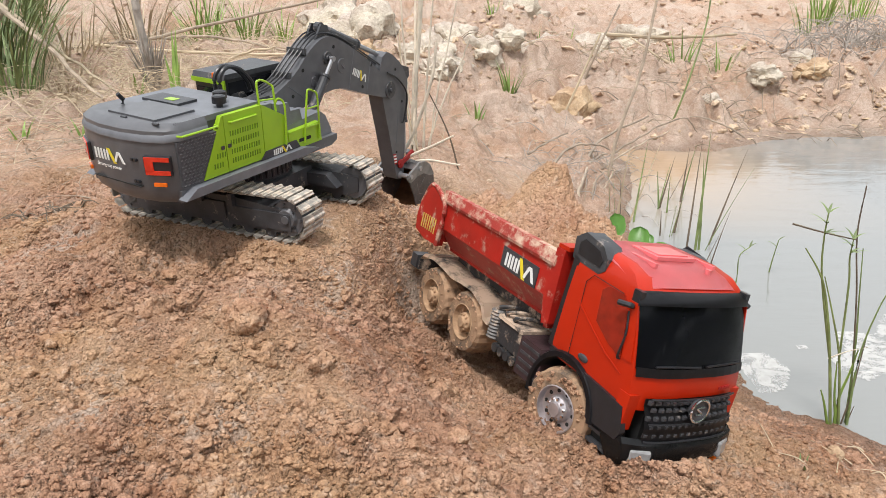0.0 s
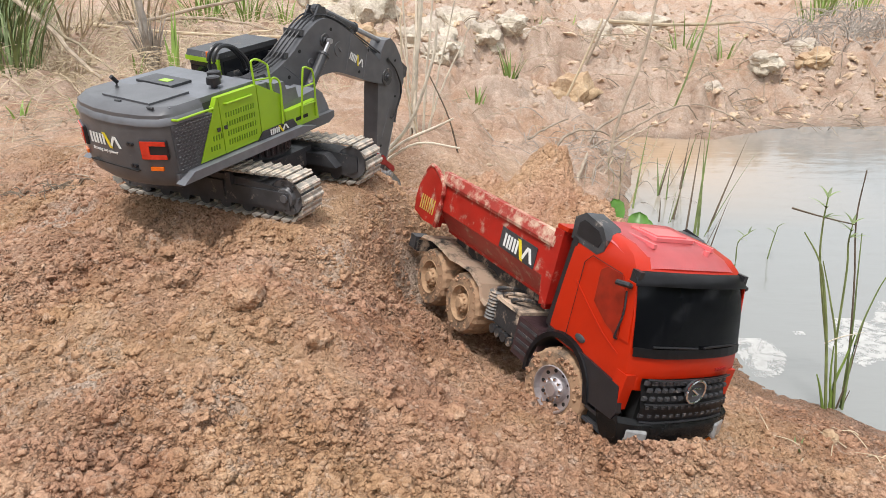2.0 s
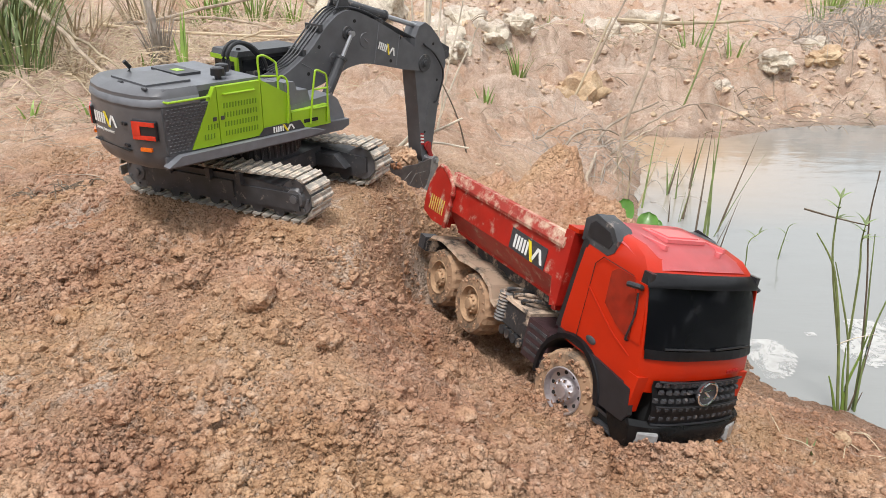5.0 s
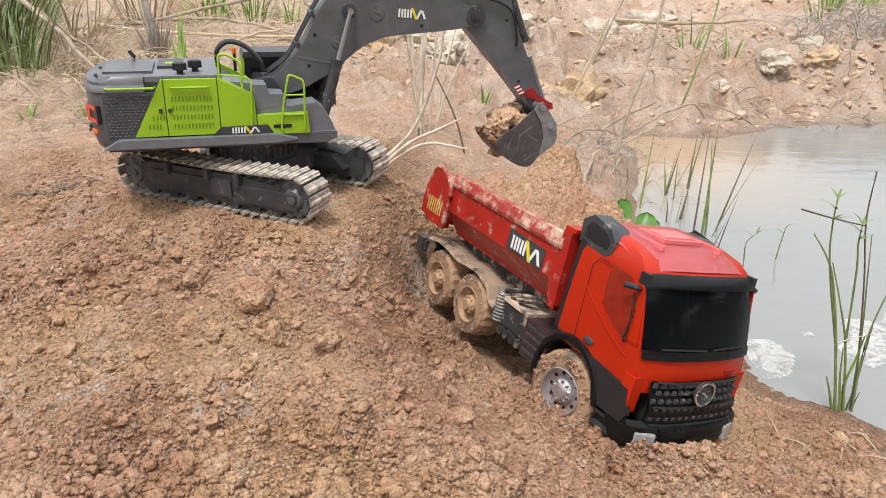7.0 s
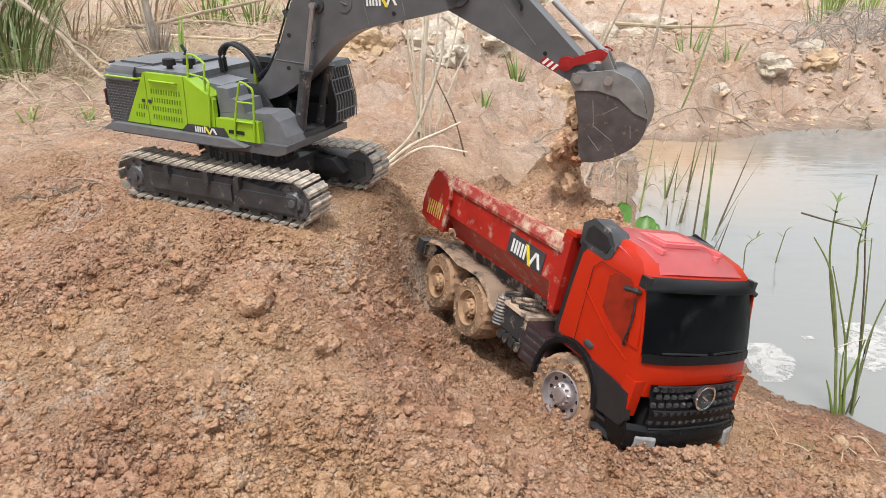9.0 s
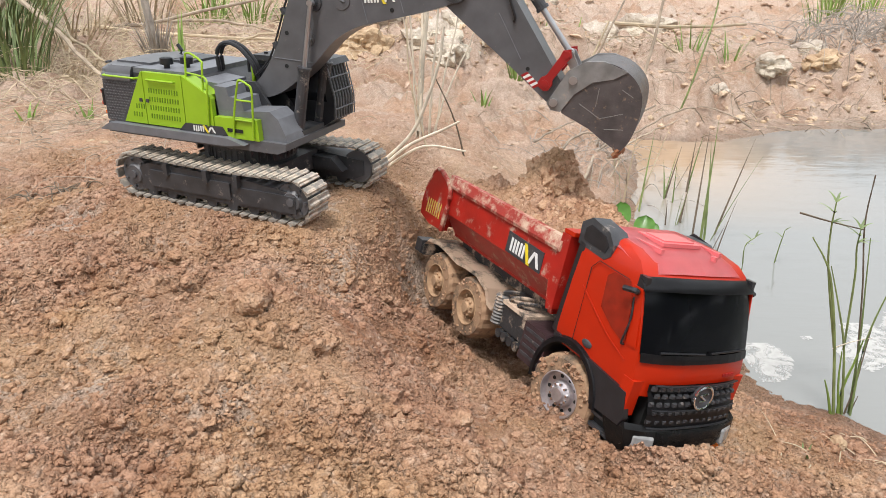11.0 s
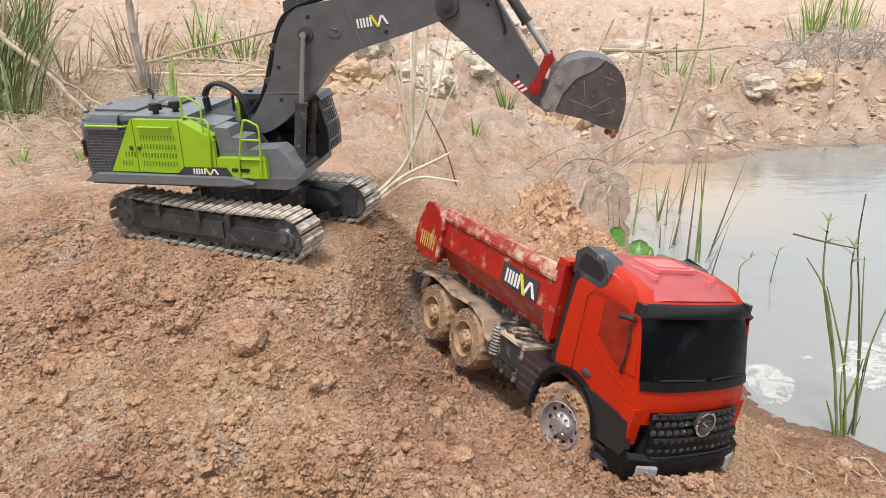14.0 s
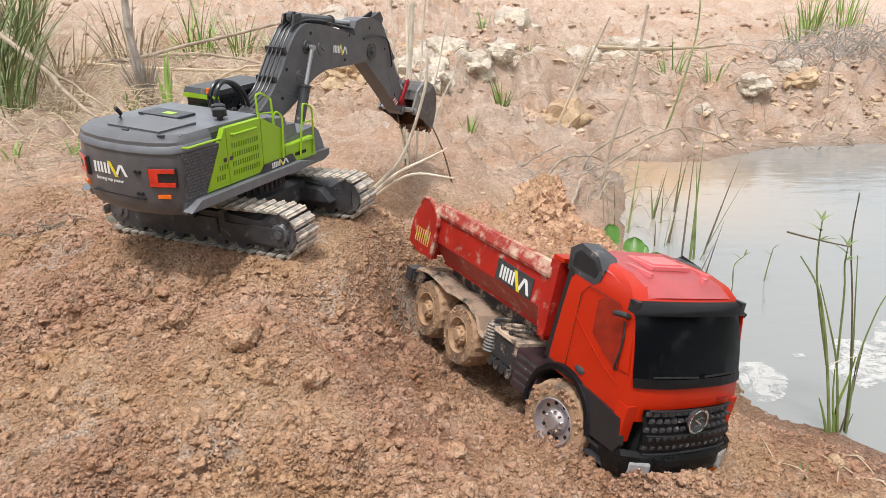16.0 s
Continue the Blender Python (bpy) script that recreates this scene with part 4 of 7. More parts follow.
def bucket_parts(root):
    outer = [(0.019, 0.057), (0.039, 0.066), (0.062, 0.067), (0.083, 0.059), (0.097, 0.044), (0.104, 0.018), (0.104, -0.010), (0.098, -0.028)]
    sm = [(p.x, p.z) for p in curve_points([(x, 0, z) for x, z in outer], 4)]
    bm = B()
    # shell: back sheet
    w = BUCKET_W
    th = 0.003
    cx, cz = 0.052, 0.017
    back = [(0.004, 0.022), (0.008, 0.042)] + sm
    inner = []
    for x, z in back:
        d = Vector((cx - x, cz - z)).normalized() * th
        inner.append((x + d.x, z + d.y))
    for a, b in (((back, inner)),):
        ra = [[bm.verts.new((x, y, z)) for x, z in a] for y in (-w, w)]
        rb = [[bm.verts.new((x, y, z)) for x, z in b] for y in (-w, w)]
        for i in range(len(a) - 1):
            bm.faces.new((ra[0][i], ra[0][i + 1], ra[1][i + 1], ra[1][i]))
            bm.faces.new((rb[0][i], rb[0][i + 1], rb[1][i + 1], rb[1][i]))
        for r1, r2 in ((ra, rb),):
            for i in (0, len(a) - 1):
                bm.faces.new((r1[0][i], r1[1][i], r2[1][i], r2[0][i]))
            for k in (0, 1):
                for i in range(len(a) - 1):
                    bm.faces.new((r1[k][i], r1[k][i + 1], r2[k][i + 1], r2[k][i]))
    bucket = part("bucket", bm, M_BUCKET, root, "worn dark steel digging bucket caked with sand")
    for y0, y1 in ((-w - 0.002, -w + 0.001), (w - 0.001, w + 0.002)):
        bm = B()
        prism(bm, [(0.002, 0.012), (0.008, 0.042)] + sm + [(0.074, -0.022), (0.052, -0.0145), (0.014, -0.009)], y0, y1)
        part("side_plate", bm, M_BUCKET, bucket, bevel=0.0006)
    for k in range(5):
        y = -w + 0.006 + k * (2 * w - 0.012) / 4
        bm = B()
        prism(bm, [(0.1005, -0.022), (0.0955, -0.024), (0.0925, -0.036), (0.0955, -0.037)], y - 0.0045, y + 0.0045)
        part("bucket_tooth", bm, M_BUCKET, bucket, bevel=0.0008)
    for y in (-0.0435, 0.0385):
        bm = B()
        prism(bm, [(-0.008, -0.004), (0.0, -0.010), (0.012, -0.008), (0.020, 0.018), (0.036, 0.040), (0.058, 0.052), (0.070, 0.0655), (0.040, 0.0675), (0.020, 0.060), (0.003, 0.042)], y, y + 0.005)
        part("bucket_ear", bm, M_EAR, bucket, bevel=0.0008)
    for x, z in ((0.0, 0.0), (0.013, 0.034)):
        bm = B()
        rod(bm, (x, -0.0465, z), (x, 0.0465, z), 0.0052, seg=12)
        part("bucket_pin", bm, M_STEEL, bucket)
    # damp sand caked on the inside and hanging from the lip
    bm = B()
    rows = []
    for i, (x, z) in enumerate(back[2:]):
        row = []
        for j in range(15):
            y = -w + 0.0015 + (2 * w - 0.003) * j / 14
            d = Vector((cx - x, cz - z)).normalized() * (th + 0.0035 + 0.003 * noise.noise(Vector((i * 0.6, j * 0.7, 2.0))))
            row.append((x + d.x, y, z + d.y))
        rows.append(row)
    grid_sheet(bm, rows)
    bmesh.ops.solidify(bm, geom=bm.faces[:], thickness=0.002)
    rnd = random.Random(12)
    for k in range(34):
        lump(bm, (0.096 + rnd.uniform(-0.004, 0.003), rnd.uniform(-w, w), -0.026 - rnd.random() ** 2 * 0.013), rnd.uniform(0.002, 0.0055), 0.5, 1, k)
    part("caked_sand", bm, M_DAMP, bucket, "damp brown sand caked inside the bucket", smooth=True)
    # pale scratches on the flanks
    for side in (-1, 1):
        f = side * (w + 0.002)
        for (xa, za), (xb, zb) in (((0.030, 0.010), (0.060, 0.002)), ((0.060, 0.002), (0.084, 0.018)), ((0.046, 0.036), (0.050, 0.014)), ((0.072, 0.044), (0.088, 0.040)), ((0.070, -0.008), (0.092, 0.000))):
            bm = B()
            rod(bm, (xa, f, za), (xb, f, zb), 0.0006, 0.0004, seg=5)
            part("scratch", bm, M_EAR, bucket)
    return bucket


def build_excavator():
    root = empty("toy_excavator", EXC, "lime green and grey toy excavator with muddy tracks on sand", "toy excavator")
    shoe = shoe_mesh()
    for y in (-TRACK_G / 2 + TRACK_W / 2, TRACK_G / 2 - TRACK_W / 2):
        build_track(root, y, shoe)
    bm = B()
    box(bm, -0.075, 0.075, -0.066, 0.066, 0.028, 0.058)
    prism(bm, [(-0.13, 0.030), (0.13, 0.030), (0.11, 0.050), (-0.11, 0.050)], -0.068, -0.05)
    prism(bm, [(-0.13, 0.030), (0.13, 0.030), (0.11, 0.050), (-0.11, 0.050)], 0.05, 0.068)
    part("carbody", bm, M_DARK, root, "black plastic car body between the tracks", bevel=0.002)
    bm = B()
    rod(bm, (0, 0, 0.056), (0, 0, HOUSE_Z + 0.007), 0.066, seg=40)
    for k in range(40):
        w = k * 2 * math.pi / 40
        rod(bm, (math.cos(w) * 0.066, math.sin(w) * 0.066, 0.062), (math.cos(w) * 0.066, math.sin(w) * 0.066, 0.080), 0.0026, seg=6)
    part("slewing_ring", bm, M_DARK, root)
    made = {"root": root, "house": house_parts(root), "boom": boom_parts(root), "stick": stick_parts(root), "bucket": bucket_parts(root)}

    def ram(name, length, r, label):
        bm = B()
        rod(bm, (0, 0, 0), (length, 0, 0), r, seg=14)
        rod(bm, (length, 0, 0), (length + 0.004, 0, 0), r * 1.18, seg=14)
        rod(bm, (0, -0.005, 0), (0, 0.005, 0), r * 1.1, seg=12)
        made[name] = part(name.split("|")[0], bm, M_DARK, root, label)

    def piston(name, length, r):
        bm = B()
        rod(bm, (0, 0, 0), (-length, 0, 0), r, seg=12)
        rod(bm, (0, -0.004, 0), (0, 0.004, 0), r * 1.3, seg=14)
        made[name] = part(name.split("|")[0], bm, M_STEEL, root, "bright steel piston rod")

    for s in ("|r", "|l"):
        ram("boom_cylinder" + s, 0.098, 0.0085, "dark hydraulic cylinder barrel")
        piston("boom_piston" + s, 0.10, 0.0034)
    ram("stick_cylinder", 0.105, 0.0085, "dark hydraulic cylinder barrel")
    piston("stick_piston", 0.10, 0.0045)
    ram("bucket_cylinder", 0.100, 0.0072, "dark hydraulic cylinder barrel")
    piston("bucket_piston", 0.09, 0.004)
    for s, y in (("|r", -0.022), ("|l", 0.018)):
        bm = B()
        prism(bm, [(-0.008, -0.004), (-0.004, -0.0085), (0.004, -0.0085), (0.010, -0.005), (0.038, -0.0055), (0.046, -0.007), (0.053, 0.0), (0.046, 0.007), (0.038, 0.0055), (0.010, 0.005), (0.004, 0.0085), (-0.004, 0.0085), (-0.008, 0.004)], y, y + 0.004)
        rod(bm, (0, y - 0.001, 0), (0, y + 0.005, 0), 0.005, seg=10)
        rod(bm, (0.045, y - 0.001, 0), (0.045, y + 0.005, 0), 0.0045, seg=10)
        made["red_link" + s] = part("red_link", bm, M_REDLINK, root, "red painted bucket link with mud", bevel=0.0008)
    bm = B()
    for y in (-0.013, 0.009):
        prism(bm, [(-0.006, 0.0), (0, -0.006), (0.030, -0.005), (0.036, 0), (0.030, 0.005), (0, 0.006)], y, y + 0.004)
    made["push_link"] = part("push_link", bm, M_STEEL, root, bevel=0.0008)
    return made


EXCAVATOR = build_excavator()

# ---------------- toy dump truck ----------------
TRUCK = axes((0.4488, -0.8936, 0.0049), (0.8692, 0.4353, -0.2346), (0.2075, 0.1095, 0.9721), (0.2063, 0.7314, 0.036))


def wheel(root, x, y, z, r, width, out, steer=0.0, dual=False, rim_mat=None):
    bm = B()
    seg = 40
    prof = [(-width / 2, r * 0.56), (-width / 2, r * 0.90), (-width * 0.38, r * 0.985), (-width * 0.12, r), (width * 0.12, r), (width * 0.38, r * 0.985), (width / 2, r * 0.90), (width / 2, r * 0.56)]
    rings = []
    for i in range(seg):
        w = 2 * math.pi * i / seg
        k = 0.965 if i % 2 else 1.0
        rings.append([bm.verts.new((math.cos(w) * (rr * (k if 1 < j < 6 else 1)), yy, math.sin(w) * (rr * (k if 1 < j < 6 else 1)))) for j, (yy, rr) in enumerate(prof)])
    for i in range(seg):
        a, b = rings[i], rings[(i + 1) % seg]
        for j in range(len(prof) - 1):
            bm.faces.new((a[j], a[j + 1], b[j + 1], b[j]))
    tyre_m = Matrix.Translation((x, y, z)) @ Matrix.Rotation(radians(steer), 4, "Z")
    w_ob = part("wheel", bm, M_MUDTYRE, root, "tyre caked with sandy mud")
    w_ob.matrix_local = tyre_m
    f = out * width / 2
    bm = B()
    ring = [(0.59, 0.001), (0.56, 0.0015), (0.52, -0.006), (0.34, -0.008 if not dual else -0.014), (0.30, -0.003), (0.18, 0.001), (0.16, 0.004), (0.0, 0.004)]
    last = None
    for k, d in ring[:-1]:
        cur = [bm.verts.new((math.cos(2 * math.pi * i / 28) * r * k, f + out * d, math.sin(2 * math.pi * i / 28) * r * k)) for i in range(28)]
        if last:
            for i in range(28):
                bm.faces.new((last[i], last[(i + 1) % 28], cur[(i + 1) % 28], cur[i]))
        last = cur
    bm.faces.new(last)
    rim = part("rim", bm, rim_mat or M_MUD, w_ob, "steel wheel rim")
    for i in range(10):
        w = 2 * math.pi * i / 10
        bm = B()
        c = (math.cos(w) * r * 0.43, f + out * -0.0078, math.sin(w) * r * 0.43)
        rod(bm, c, (c[0], c[1] + out * 0.0016, c[2]), r * 0.05, seg=8)
        part("rim_hole", bm, M_GAP if not dual else M_MUD, w_ob)
        bm = B()
        c = (math.cos(w + 0.3) * r * 0.25, f + out * -0.002, math.sin(w + 0.3) * r * 0.25)
        rod(bm, c, (c[0], c[1] + out * 0.0035, c[2]), r * 0.035, seg=6)
        part("wheel_nut", bm, M_CHROME if not dual else M_MUD, w_ob)
    # mud stuck to the tread
    rnd = random.Random(int(1000 * (x + y) + 7))
    bm = B()
    for k in range(46 if dual else 110):
        w = rnd.uniform(0, 2 * math.pi)
        rr = r * rnd.uniform(0.68, 1.0)
        lump(bm, (math.cos(w) * rr, rnd.uniform(-0.45, 0.5) * width * (1 if rr > r * 0.9 else 0) + (f if rr <= r * 0.9 else 0), math.sin(w) * rr), rnd.uniform(0.0012, 0.0028) if dual else rnd.uniform(0.0018, 0.0045), 0.4, 1, k, 0.8)
    part("mud_cake", bm, M_CLOD, w_ob, kind="stuff")
    return w_ob


def cab_parts(root):
    W = 0.0855
    # body: cross sections along z with a bowed front
    def section(z, xf, xr, w, bow, n=9):
        pts = [(xr, -w, z)]
        for i in range(n):
            u = -1 + 2 * i / (n - 1)
            pts.append((xf - bow * abs(u) ** 3.0, u * w, z))
        pts.append((xr, w, z))
        return pts
    levels = [(0.100, 0.108, -0.036, W - 0.002, 0.010), (0.120, 0.109, -0.036, W, 0.011), (0.142, 0.107, -0.035, W, 0.012), (0.180, 0.098, -0.033, W, 0.013), (0.212, 0.088, -0.031, W - 0.001, 0.014), (0.226, 0.080, -0.030, W - 0.003, 0.014), (0.236, 0.066, -0.029, W - 0.007, 0.012), (0.243, 0.040, -0.027, W - 0.013, 0.010), (0.246, 0.010, -0.026, W - 0.022, 0.006)]
    bm = B()
    rings = [[bm.verts.new(p) for p in section(*lv)] for lv in levels]
    for a, b in zip(rings, rings[1:]):
        k = len(a)
        for i in range(k):
            bm.faces.new((a[i], a[(i + 1) % k], b[(i + 1) % k], b[i]))
    bm.faces.new(rings[0][::-1])
    bm.faces.new(rings[-1])
    cab = part("cab", bm, M_RED, root, "glossy orange-red cab with dust and small scratches", smooth=True)
    # roof panel with raised hatch and ribs, sky sheen painted into its paler red
    bm = B()
    rows = []
    for xx, zz, ww in ((0.078, 0.2300, 0.0815), (0.064, 0.239, 0.0805), (0.038, 0.2456, 0.0790), (0.005, 0.2492, 0.0780), (-0.026, 0.2500, 0.0775)):
        rows.append([(xx - 0.012 * abs(u) ** 3, u * ww, zz - 0.009 * abs(u) ** 5) for u in np.linspace(-1, 1, 17)])
    grid_sheet(bm, rows)
    bmesh.ops.solidify(bm, geom=bm.faces[:], thickness=-0.003)
    part("roof_panel", bm, M_ROOF, cab, "red roof panel with pinkish sky sheen in its colour", smooth=True)
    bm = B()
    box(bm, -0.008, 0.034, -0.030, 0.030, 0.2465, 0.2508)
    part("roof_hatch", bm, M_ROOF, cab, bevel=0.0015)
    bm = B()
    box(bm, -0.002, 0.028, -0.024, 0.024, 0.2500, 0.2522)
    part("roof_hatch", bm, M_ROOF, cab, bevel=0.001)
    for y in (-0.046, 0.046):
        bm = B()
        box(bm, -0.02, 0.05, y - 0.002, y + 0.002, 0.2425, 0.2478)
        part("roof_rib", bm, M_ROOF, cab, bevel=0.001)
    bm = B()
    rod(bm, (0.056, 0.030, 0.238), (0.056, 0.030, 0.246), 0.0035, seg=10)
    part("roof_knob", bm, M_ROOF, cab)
    # black windscreen, bowed like the front
    def front(z, off=0.001):
        for (za, xa, _, wa, ba), (zb, xb, _, wb, bb) in zip(levels, levels[1:]):
            if za <= z <= zb:
                t = (z - za) / (zb - za)
                return xa + (xb - xa) * t + off, wa + (wb - wa) * t, ba + (bb - ba) * t
    def face_strip(za, zb, ua, ub, off, nz=5, nu=11):
        rows = []
        for z in np.linspace(za, zb, nz):
            xf, w, bow = front(z, off)
            rows.append([(xf - bow * abs(u) ** 3, u * w, z) for u in np.linspace(ua, ub, nu)])
        return rows
    bm = B()
    grid_sheet(bm, face_strip(0.147, 0.214, -0.985, 0.985, 0.0012, 6, 13))
    bmesh.ops.solidify(bm, geom=bm.faces[:], thickness=-0.002)
    part("windscreen", bm, M_GLASS, cab, "black tinted windscreen with dried splashes", smooth=True)
    bm = B()
    grid_sheet(bm, face_strip(0.139, 0.149, -0.985, 0.985, 0.0026, 3, 13))
    bmesh.ops.solidify(bm, geom=bm.faces[:], thickness=-0.003)
    part("cowl", bm, M_BLACK, cab, "black cowl under the windscreen")
    for ua, ub in ((-0.75, 0.0), (0.1, 0.85)):
        bm = B()
        xa, wa, ba = front(0.150, 0.004)
        xb, wb, bb = front(0.153, 0.004)
        rod(bm, (xa - ba * abs(ua) ** 3, ua * wa, 0.1515), (xb - bb * abs(ub) ** 3, ub * wb, 0.1505), 0.0012, seg=6)
        part("wiper", bm, M_BLACK, cab)
    for za, zb, ua, ub, m, nm in ((0.214, 0.2285, -1.0, 1.0, M_BLACK, "sun_visor"),):
        bm = B()
        rows = []
        for z, o in ((0.2145, 0.006), (0.218, 0.0075), (0.2235, 0.006), (0.227, 0.002)):
            xf, w, bow = front(min(z, 0.2355), o)
            rows.append([(xf - bow * abs(u) ** 3, u * (w + 0.004), z - 0.004 * abs(u) ** 4) for u in np.linspace(ua, ub, 15)])
        grid_sheet(bm, rows)
        bmesh.ops.solidify(bm, geom=bm.faces[:], thickness=0.003)
        part(nm, bm, m, cab, "black sun visor with a worn edge", smooth=True)
    for y in (-0.083, 0.083):
        bm = B()
        box(bm, 0.066, 0.078, y - 0.003, y + 0.003, 0.211, 0.2250)
        part("visor_bracket", bm, M_BLACK, cab, bevel=0.0015)
    # grille with a mesh of studs
    bm = B()
    rows = face_strip(0.100, 0.1165, -0.80, 0.80, 0.003, 3, 11)
    x0, w0, b0 = front(0.1001, 0.006)
    low = [[(x0 + dx - b0 * abs(u) ** 3, u * w0 * 0.93, z) for u in np.linspace(-0.85, 0.85, 11)] for z, dx in ((0.070, 0.007), (0.085, 0.006), (0.0995, 0.001))]
    grid_sheet(bm, low + rows[1:])
    bmesh.ops.solidify(bm, geom=bm.faces[:], thickness=-0.004)
    grille = part("grille", bm, M_BLACK, cab, "black plastic grille with square studs")
    for k, z in enumerate((0.076, 0.0855, 0.095, 0.1045, 0.1125)):
        for j in range(13):
            u = -0.80 + (j + 0.5 * (k % 2)) * 0.128
            if abs(u) > 0.80:
                continue
            xx = x0 + (0.0068 - max(0, z - 0.07) * 0.12) - b0 * abs(u) ** 3
            bm = B()
            y = u * w0 * 0.93
            p = [(-0.0034, -0.0026), (0.0034, -0.0026), (0.0034, 0.0026), (-0.0034, 0.0026)]
            va = [bm.verts.new((xx - 0.002, y + a, z + b)) for a, b in p]
            vb = [bm.verts.new((xx + 0.0016, y + a * 0.55, z + b * 0.55)) for a, b in p]
            bm.faces.new(vb)
            for q in range(4):
                bm.faces.new((va[q], va[(q + 1) % 4], vb[(q + 1) % 4], vb[q]))
            part("grille_stud", bm, M_DARK, cab)
    for z in (0.1175, 0.0695, 0.091):
        bm = B()
        tube(bm, [(x0 + (0.009 if z < 0.11 else 0.004) - b0 * abs(u) ** 3, u * w0 * 0.9, z) for u in np.linspace(-0.86, 0.86, 11)], 0.0013 if z != 0.091 else 0.001, 6)
        part("grille_bar", bm, M_BLACK, cab)
    bm = B()
    tube(bm, [(x0 + 0.010, math.cos(2 * math.pi * i / 24) * 0.0135, 0.1065 + math.sin(2 * math.pi * i / 24) * 0.0135) for i in range(25)], 0.0016, 6)
    part("badge_ring", bm, M_CHROME, cab, "round chrome badge")
    bm = B()
    rod(bm, (x0 + 0.005, 0, 0.1065), (x0 + 0.0088, 0, 0.1065), 0.0125, seg=20)
    part("badge_disc", bm, M_DARK, cab)
    bm = B()
    for a, b in (((0.006, 0.004), (-0.006, 0.003)), ((-0.006, 0.003), (0.005, -0.004)), ((0.005, -0.004), (-0.005, -0.005))):
        rod(bm, (x0 + 0.0095, a[0], 0.1065 + a[1]), (x0 + 0.0095, b[0], 0.1065 + b[1]), 0.0013, seg=6)
    part("badge_mark", bm, M_CHROME, cab)
    bm = B()
    for k in range(4):
        y = 0.042 + k * 0.0055
        box(bm, front(0.1225)[0] - 0.006, front(0.1225)[0] - 0.0005 - 0.010 * (y / 0.0855) ** 3, y, y + 0.004, 0.121, 0.1245)
    part("model_mark", bm, M_REDLINK, cab, kind="stuff")
    # red corner pieces beside the grille
    for s in (-1, 1):
        bm = B()
        prism(bm, [(0.082, 0.072), (0.100, 0.076), (0.102, 0.118), (0.086, 0.118)], min(s * 0.072, s * 0.0865), max(s * 0.072, s * 0.0865))
        part("corner_panel", bm, M_RED, cab, bevel=0.002)
    # side doors, windows, handles
    for s in (-1, 1):
        f = s * (W + 0.0004)
        y0, y1 = min(f, f - s * 0.004), max(f, f - s * 0.004)
        bm = B()
        prism(bm, [(0.025, 0.170), (0.050, 0.155), (0.074, 0.147), (0.066, 0.198), (0.056, 0.2125), (0.030, 0.2125), (0.022, 0.206)], y0 - 0.0006, y1 + 0.0006)
        part("side_window", bm, M_REDGLASS, cab, "dark red tinted side window", bevel=0.0012)
        bm = B()
        tube(bm, [(-0.012, f + s * 0.0012, 0.180), (0.020, f + s * 0.0012, 0.160), (0.050, f + s * 0.0012, 0.143), (0.080, f + s * 0.0012, 0.132)], 0.0013, 6)
        for v in bm.verts:
            v.co.y = f + (v.co.y - f) * 0.35
        part("door_crease", bm, M_RED, cab)
        bm = B()
        lump(bm, (0.0, f, 0.121), 0.006, 0.0, 2)
        for v in bm.verts:
            v.co = Vector((0.020 + v.co.x * 1.5, f + (v.co.y - f) * 0.25, 0.121 + (v.co.z - 0.121) * 0.8))
        part("door_handle", bm, M_DARK, cab, smooth=True)
        bm = B()
        tube(bm, [(-0.004, f + s * 0.0006, 0.108), (-0.006, f + s * 0.0006, 0.205), (0.004, f + s * 0.0006, 0.216), (0.055, f + s * 0.0006, 0.214)], 0.0005, 5)
        part("door_gap", bm, M_GAP, cab)
        # mirror arm and stub
        bm = B()
        tube(bm, curve_points([(0.070, f, 0.206), (0.074, f + s * 0.008, 0.209), (0.060, f + s * 0.011, 0.207)], 4), 0.0032, 8)
        part("mirror_arm", bm, M_BLACK, cab)
        bm = B()
        tube(bm, curve_points([(0.072, f, 0.147), (0.072, f + s * 0.004, 0.150), (0.074, f + s * 0.003, 0.176), (0.068, f + s * 0.001, 0.200)], 4), 0.0013, 8)
        part("grab_handle", bm, M_BLACK, cab)
        bm = B()
        prism(bm, [(0.076, 0.150), (0.090, 0.150), (0.078, 0.212), (0.064, 0.212)], min(f, f + s * 0.0012), max(f, f + s * 0.0012))
        part("pillar_trim", bm, M_RED, cab, bevel=0.0005)
        # black rear pillar with side deflector
        bm = B()
        prism(bm, [(-0.046, 0.110), (-0.034, 0.108), (-0.028, 0.224), (-0.038, 0.226)], min(s * 0.070, s * 0.084), max(s * 0.070, s * 0.084))
        part("rear_pillar", bm, M_BLACK, cab, bevel=0.001)
        bm = B()
        prism(bm, [(-0.042, 0.222), (0.006, 0.218), (0.015, 0.225), (0.015, 0.238), (0.004, 0.250 if s < 0 else 0.244), (-0.028, 0.257 if s < 0 else 0.245), (-0.044, 0.247 if s < 0 else 0.24)], min(s * 0.058, s * 0.084), max(s * 0.058, s * 0.084))
        dfl = part("side_deflector", bm, M_DARK, cab, "dark blue-grey plastic roof deflector", smooth=True, bevel=0.006)
        bm = B()
        prism(bm, [(-0.034, 0.229), (0.006, 0.226), (0.009, 0.235), (0.000, 0.244), (-0.026, 0.249), (-0.034, 0.243)], min(s * 0.084, s * 0.0848), max(s * 0.084, s * 0.0848))
        part("deflector_panel", bm, M_BLACK, cab)
    bm = B()
    box(bm, -0.044, -0.032, -0.070, 0.070, 0.100, 0.238)
    part("cab_back", bm, M_BLACK, cab, bevel=0.002)
    # bumper, skirts, lights
    bm = B()
    rows = []
